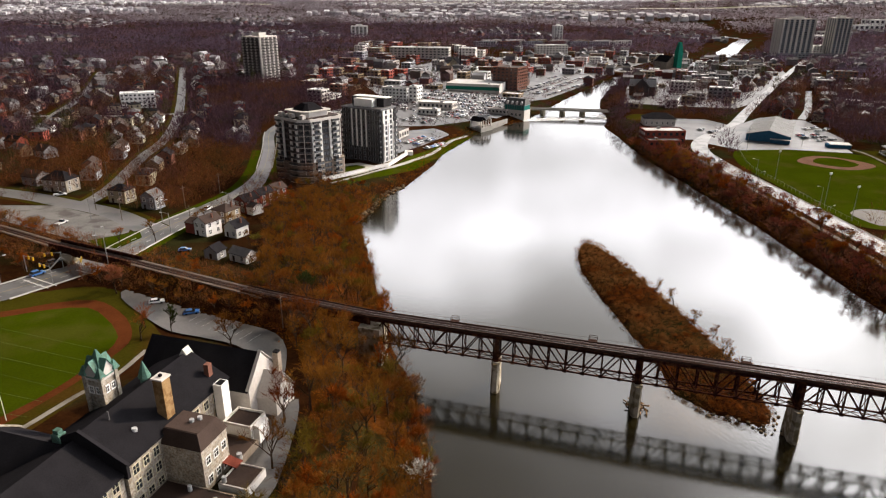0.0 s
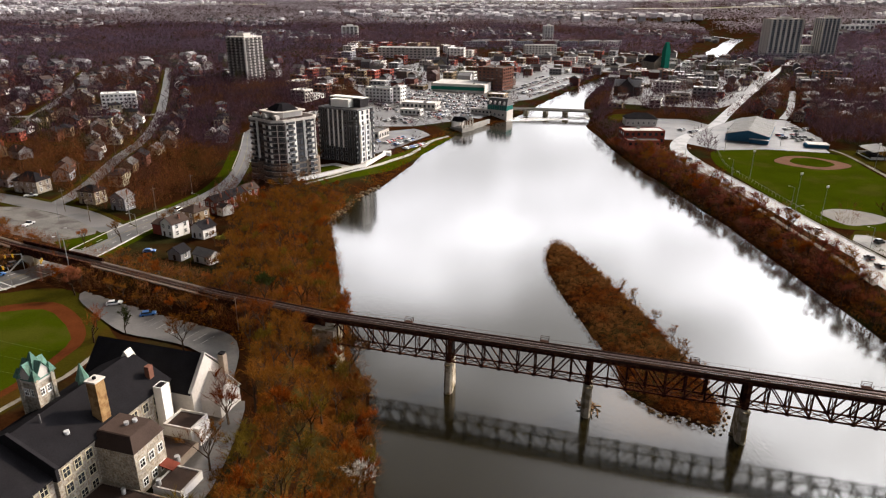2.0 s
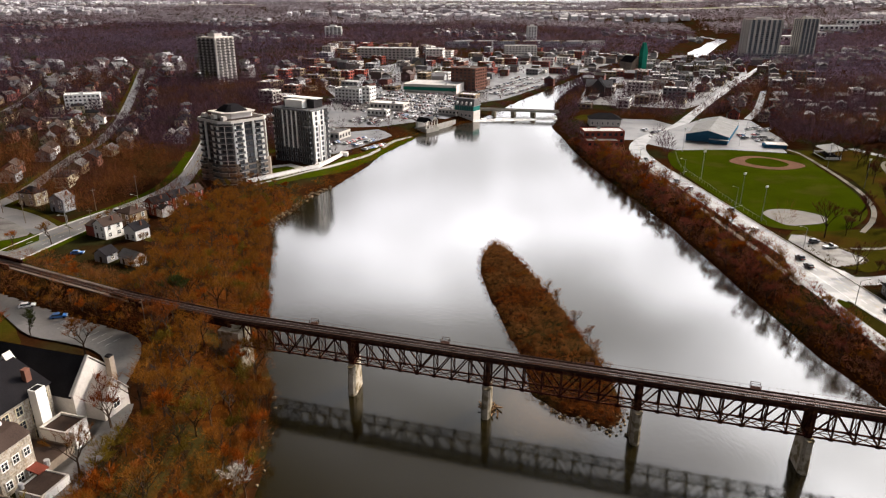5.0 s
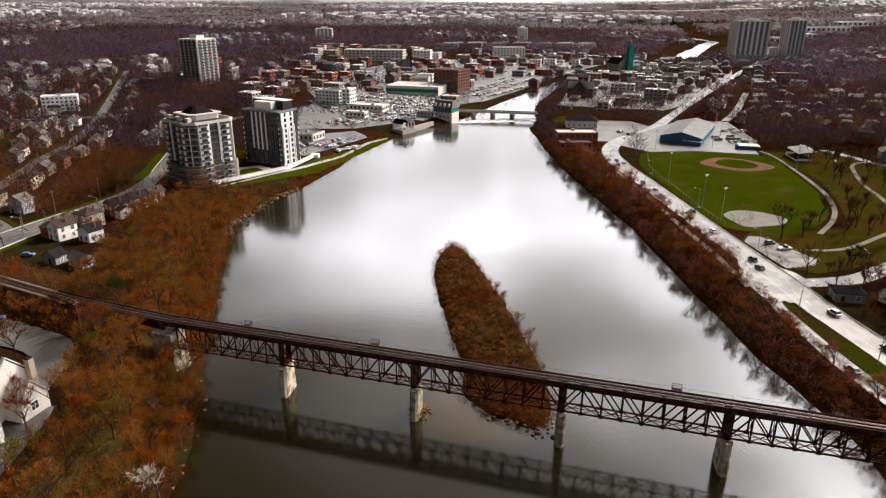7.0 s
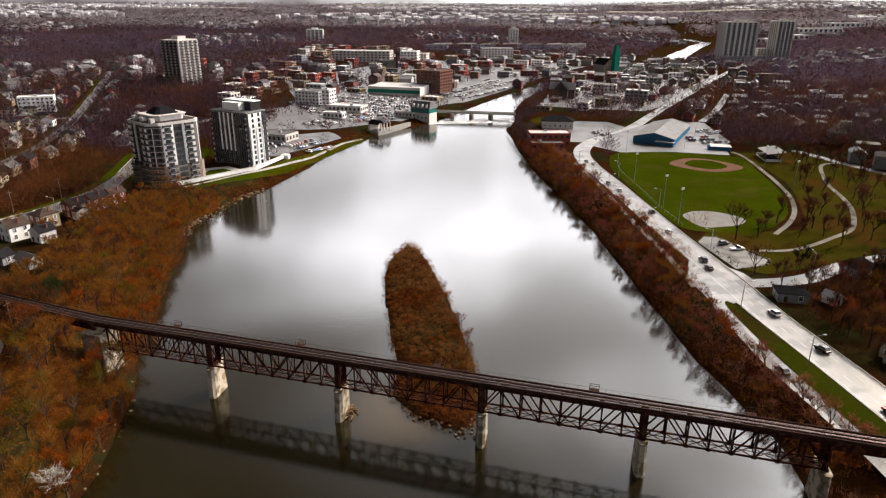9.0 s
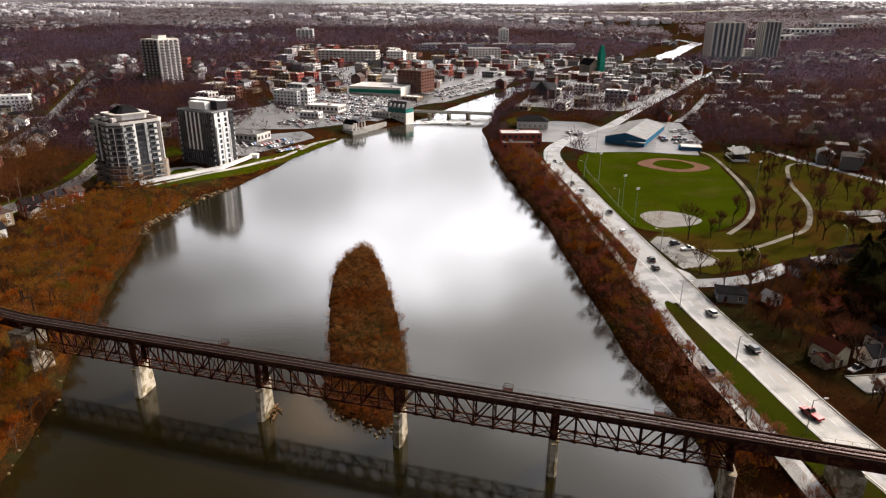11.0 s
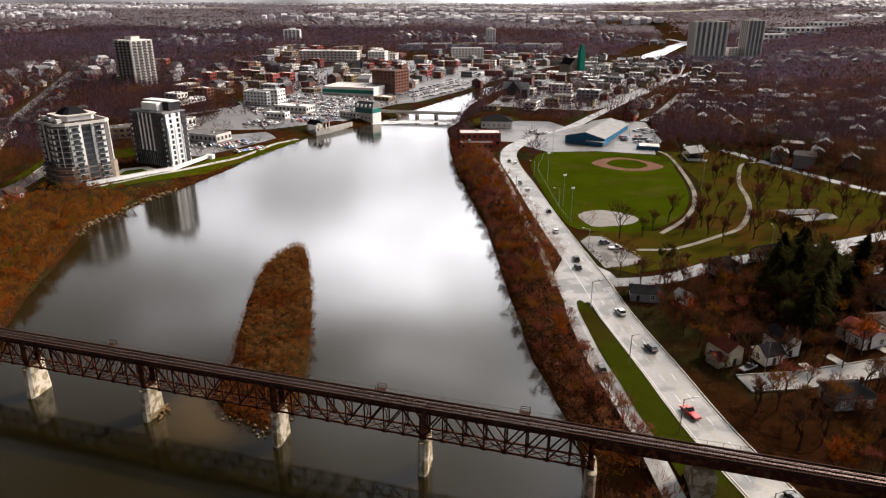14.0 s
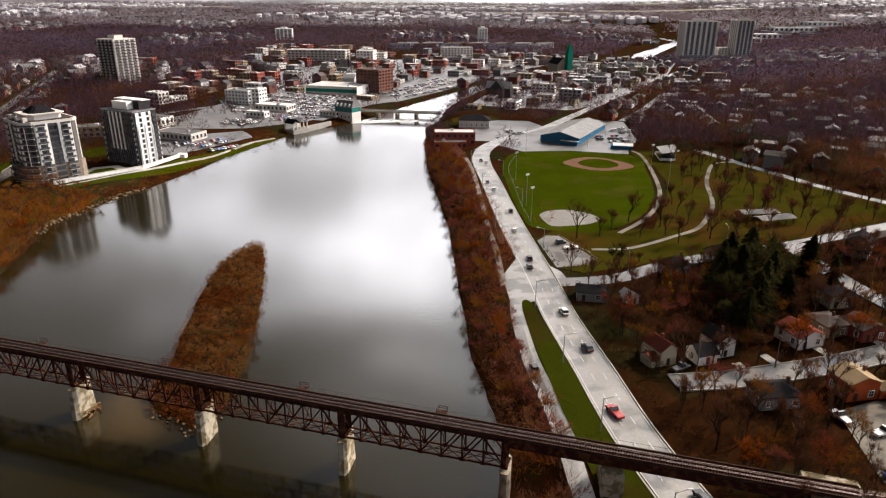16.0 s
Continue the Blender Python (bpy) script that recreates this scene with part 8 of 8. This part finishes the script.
# ---- the wider woods and town trees, too many to count ----
def fuzz(name, places, label, category, per, material):
    """One sheet of many small crowns: (x, y, height, radius, blade width)."""
    n = len(places)
    P = np.array(places)
    z = land(P[:, 0], P[:, 1])
    k = per
    u = np.random.normal(size=(n, k, 3))
    u /= np.linalg.norm(u, axis=2, keepdims=True)
    u *= np.random.uniform(0.35, 1.0, (n, k, 1)) ** 0.5
    rad, hgt = P[:, 3][:, None], P[:, 2][:, None]
    cx = P[:, 0][:, None] + u[..., 0] * rad
    cy = P[:, 1][:, None] + u[..., 1] * rad
    cz = z[:, None] + hgt * 0.56 + u[..., 2] * hgt * 0.44
    foot = np.stack([cx, cy, cz], -1)
    grow = np.stack([u[..., 0] * rad, u[..., 1] * rad, np.abs(u[..., 2]) * hgt * 0.5 + hgt * 0.1], -1)
    grow += np.random.normal(size=grow.shape) * rad[..., None] * 0.35
    tip = foot + grow * np.random.uniform(0.4, 0.8, (n, k, 1))
    cr = np.cross(tip - foot, np.random.normal(size=foot.shape))
    cr /= np.linalg.norm(cr, axis=2, keepdims=True) + 1e-9
    cr *= P[:, 4][:, None, None] * np.random.uniform(0.5, 1.3, (n, k, 1))
    V = np.stack([foot - cr, foot + cr, tip], 2).reshape(-1, 3)
    me = bpy.data.meshes.new(name)
    m = n * k
    me.vertices.add(m * 3)
    me.vertices.foreach_set("co", V.astype(np.float32).ravel())
    me.loops.add(m * 3)
    me.loops.foreach_set("vertex_index", np.arange(m * 3, dtype=np.int32))
    me.polygons.add(m)
    me.polygons.foreach_set("loop_start", np.arange(0, m * 3, 3, dtype=np.int32))
    me.materials.append(material)
    me.update(calc_edges=True)
    return tagged(new(name, me), label, category, kind="stuff")


def undergrowth_places(n, x0, x1, y0, y1, test, gap, h):
    return [(x, y, h * random.uniform(0.5, 1.2), random.uniform(1.1, 2.2), 0.10) for x, y in scatter(n, x0, x1, y0, y1, test, gap)]


fuzz("undergrowth", undergrowth_places(9000, -100, -2, 60, 340, lambda x, y: (inside(x, y, WOOD) | (to_line(x, y, RAIL[:7]) < 16)) & free(x, y, 0.3), 1.5, 1.5)
     + undergrowth_places(5000, 128, 168, 62, 460, lambda x, y: (shore(x, y) < np.where(y > 205, 17, 11)) & free(x, y, 0.2), 1.5, 1.6)
     + undergrowth_places(6000, -50, 70, 295, 560, lambda x, y: (shore(x, y) < 11) & (shore(x, y) > 0.5) & (x < 75), 1.6, 1.6),
     "dense rusty undergrowth on the river banks", "undergrowth", 16, RUST)

fuzz("embankment_thicket", [(x, y, random.uniform(4.0, 7.2), random.uniform(1.6, 2.8), 0.028) for x, y in scatter(5000, -245, -24, 160, 275, lambda x, y: (to_line(x, y, RAIL[:7]) < 13) & (to_line(x, y, RAIL[:7]) > 4.3) & free(x, y, 0.3), 2.3)], "dense rust-brown thicket on the railway bank", "undergrowth", 150, HEDGETWIG)
fuzz("shore_thicket", [(x, y, random.uniform(3.5, 8.0), random.uniform(1.8, 3.0), 0.03) for x, y in scatter(2500, -50, 0, 60, 300, lambda x, y: (shore(x, y) > 0.3) & (shore(x, y) < 6) & (x < 20), 2.8)], "leafless brown thicket leaning over the river", "undergrowth", 150, TWIG)
fuzz("wood_thicket", [(x, y, random.uniform(4.5, 9.0), random.uniform(2.2, 3.4), 0.03) for x, y in scatter(3000, -90, -5, 60, 330, lambda x, y: inside(x, y, WOOD) & free(x, y, 1.0), 4.6)], "fine leafless twigs of the wooded bank", "undergrowth", 140, SLOPETWIG)
fuzz("bank_thicket", [(x, y, random.uniform(3.0, 7.5), random.uniform(1.8, 3.2), 0.03) for x, y in scatter(5000, 126, 168, 62, 470, lambda x, y: (shore(x, y) > 0.5) & (shore(x, y) < np.where(y > 205, 22, 12)) & free(x, y, 0.4), 3.1)], "dusky red-brown thicket on the river bank", "undergrowth", 150, BANKTWIG)
HEDGE = mat("dark_maroon_hedge", (0.060, 0.020, 0.009), leaf=0.2, rough=0.9, vary=0.5, scale=0.08, fine=0.5, per="island", hue=0.02, second=(0.030, 0.024, 0.006), second_amount=0.4, second_scale=0.05)
fuzz("garden_hedge", [(x, y, random.uniform(1.4, 3.2), random.uniform(1.0, 1.9), 0.07) for x, y in scatter(5000, 178, 330, 64, 236, lambda x, y: free(x, y, 0.6) & ((to_line(x, y, EAST[:8]) < 10.5) | (np.sin(x * 0.21) + np.sin(y * 0.24 + x * 0.05) > 0.55)), 2.3)], "dark maroon garden hedges and shrubs", "undergrowth", 50, HEDGE)
fuzz("island_thicket", [(x, y, random.uniform(0.9, 2.4), random.uniform(1.0, 1.9), 0.05) for x, y in scatter(4200, 50, 86, 134, 266, lambda x, y: isle_in(x, y, -0.6), 1.05)], "straw-coloured dry thicket covering the island", "undergrowth", 44, STRAW)
near, close, farw = [], [], []
for x, y in scatter(60000, -520, 620, 225, 720, lambda x, y: free(x, y, 1.8) & ~inside(x, y, WOOD) & (shore(x, y) > 14) & ((x > 180) | (x < -60) | (y > 560)) & (np.abs(x - 50) < y * 0.8 + 60), 4.2):
    hill = -200 < x < -112 and 300 < y < 700
    down = -80 < x < 330 and y > 560
    park = 185 < x < 360 and 230 < y < 430
    if park or (random.random() < (0.05 if hill else 0.72 if down else 0.2 if x > 180 else 0.3)):
        continue
    if y < 270 and x < -60:
        if random.random() < 0.5:
            crowd.append(("bare", x, y, random.uniform(0.45, 0.8)))
        continue
    tall = 1.25 if x > 180 else 1.0
    (near if y > 400 else close).append((x, y, random.uniform(7.5, 12.5) * tall, random.uniform(2.6, 4.3) * tall, 0.15 if y > 400 else 0.05))
for x, y in scatter(2600, 100, 270, 455, 900, lambda x, y: (shore(x, y) > 1.5) & (shore(x, y) < np.where(y < 600, 15, 26)) & (x > 125 + (y - 600) * 0.2) & free(x, y, 0.5), 4.4):
    near.append((x, y, random.uniform(6, 11), random.uniform(2.4, 4.0), 0.13))
for x, y in scatter(900, 60, 240, 610, 900, lambda x, y: (shore(x, y) > 1.5) & (shore(x, y) < 9) & (x < 80 + (y - 600) * 0.52), 6.0):
    near.append((x, y, random.uniform(2, 5), random.uniform(1.6, 2.6), 0.12))
for x, y in scatter(500, -70, 40, 400, 560, lambda x, y: (shore(x, y) > 14) & (shore(x, y) < 60) & free(x, y, 1.0, False), 11.0):
    near.append((x, y, random.uniform(5, 9), random.uniform(2.4, 3.6), 0.12))
stand("woods", crowd, "dense brown autumn woods along the river")
fuzz("tree_cover", near, "brown leafless trees between the houses, purple haze tint in colour", "trees", 66, FARTWIG)
fuzz("tree_cover", close, "leafless brown trees on the nearer slopes", "trees", 170, SLOPETWIG)
pines = scatter(400, -480, 560, 300, 900, lambda x, y: free(x, y, 2.0) & (shore(x, y) > 40) & ((x > 330) | (x < -190) | (y > 560)) & ((np.sin(x * 0.021) + np.sin(y * 0.017 + 1)) > 0.5), 9.0)[:110]
fuzz("conifer_cover", [(x, y, random.uniform(11, 17), random.uniform(2.6, 4.2), 0.11) for x, y in pines], "scattered dark conifers among bare trees", "trees", 220, NEEDLE)
d = 700.0
while d < 4900:
    gap = 6.5 * (d / 700) ** 0.9
    half = d * 0.95
    for x in np.arange(-half, half + d * 0.25, gap):
        xx, yy = x + random.uniform(-0.5, 0.5) * gap, d + random.uniform(-0.5, 0.5) * gap
        down = -120 < xx < 480 and yy < 1180
        if shore(xx, yy) < (30 if 1150 < yy < 1900 else 5) or random.random() < (0.80 if down else 0.10 if yy < 2250 else 0.35):
            continue
        farw.append((xx, yy, random.uniform(7, 12) * (1 + gap / 60), gap * random.uniform(0.5, 0.8), gap * 0.042 + 0.12))
    d += gap
P = np.array([(a, b) for a, b, *_ in farw])
ok = free(P[:, 0], P[:, 1], 1.0)
farw = [q for q, g in zip(farw, ok) if g]
fuzz("far_woods", [q for q in farw if q[1] < 1950], "wide leafless woods beyond the town, tinted purple for haze", "woods", 10, FARWOOD)
fuzz("hill_woods", [q for q in farw if q[1] >= 1950], "leafless woods on the far hills, distance haze in their colour", "woods", 9, HILLWOOD)
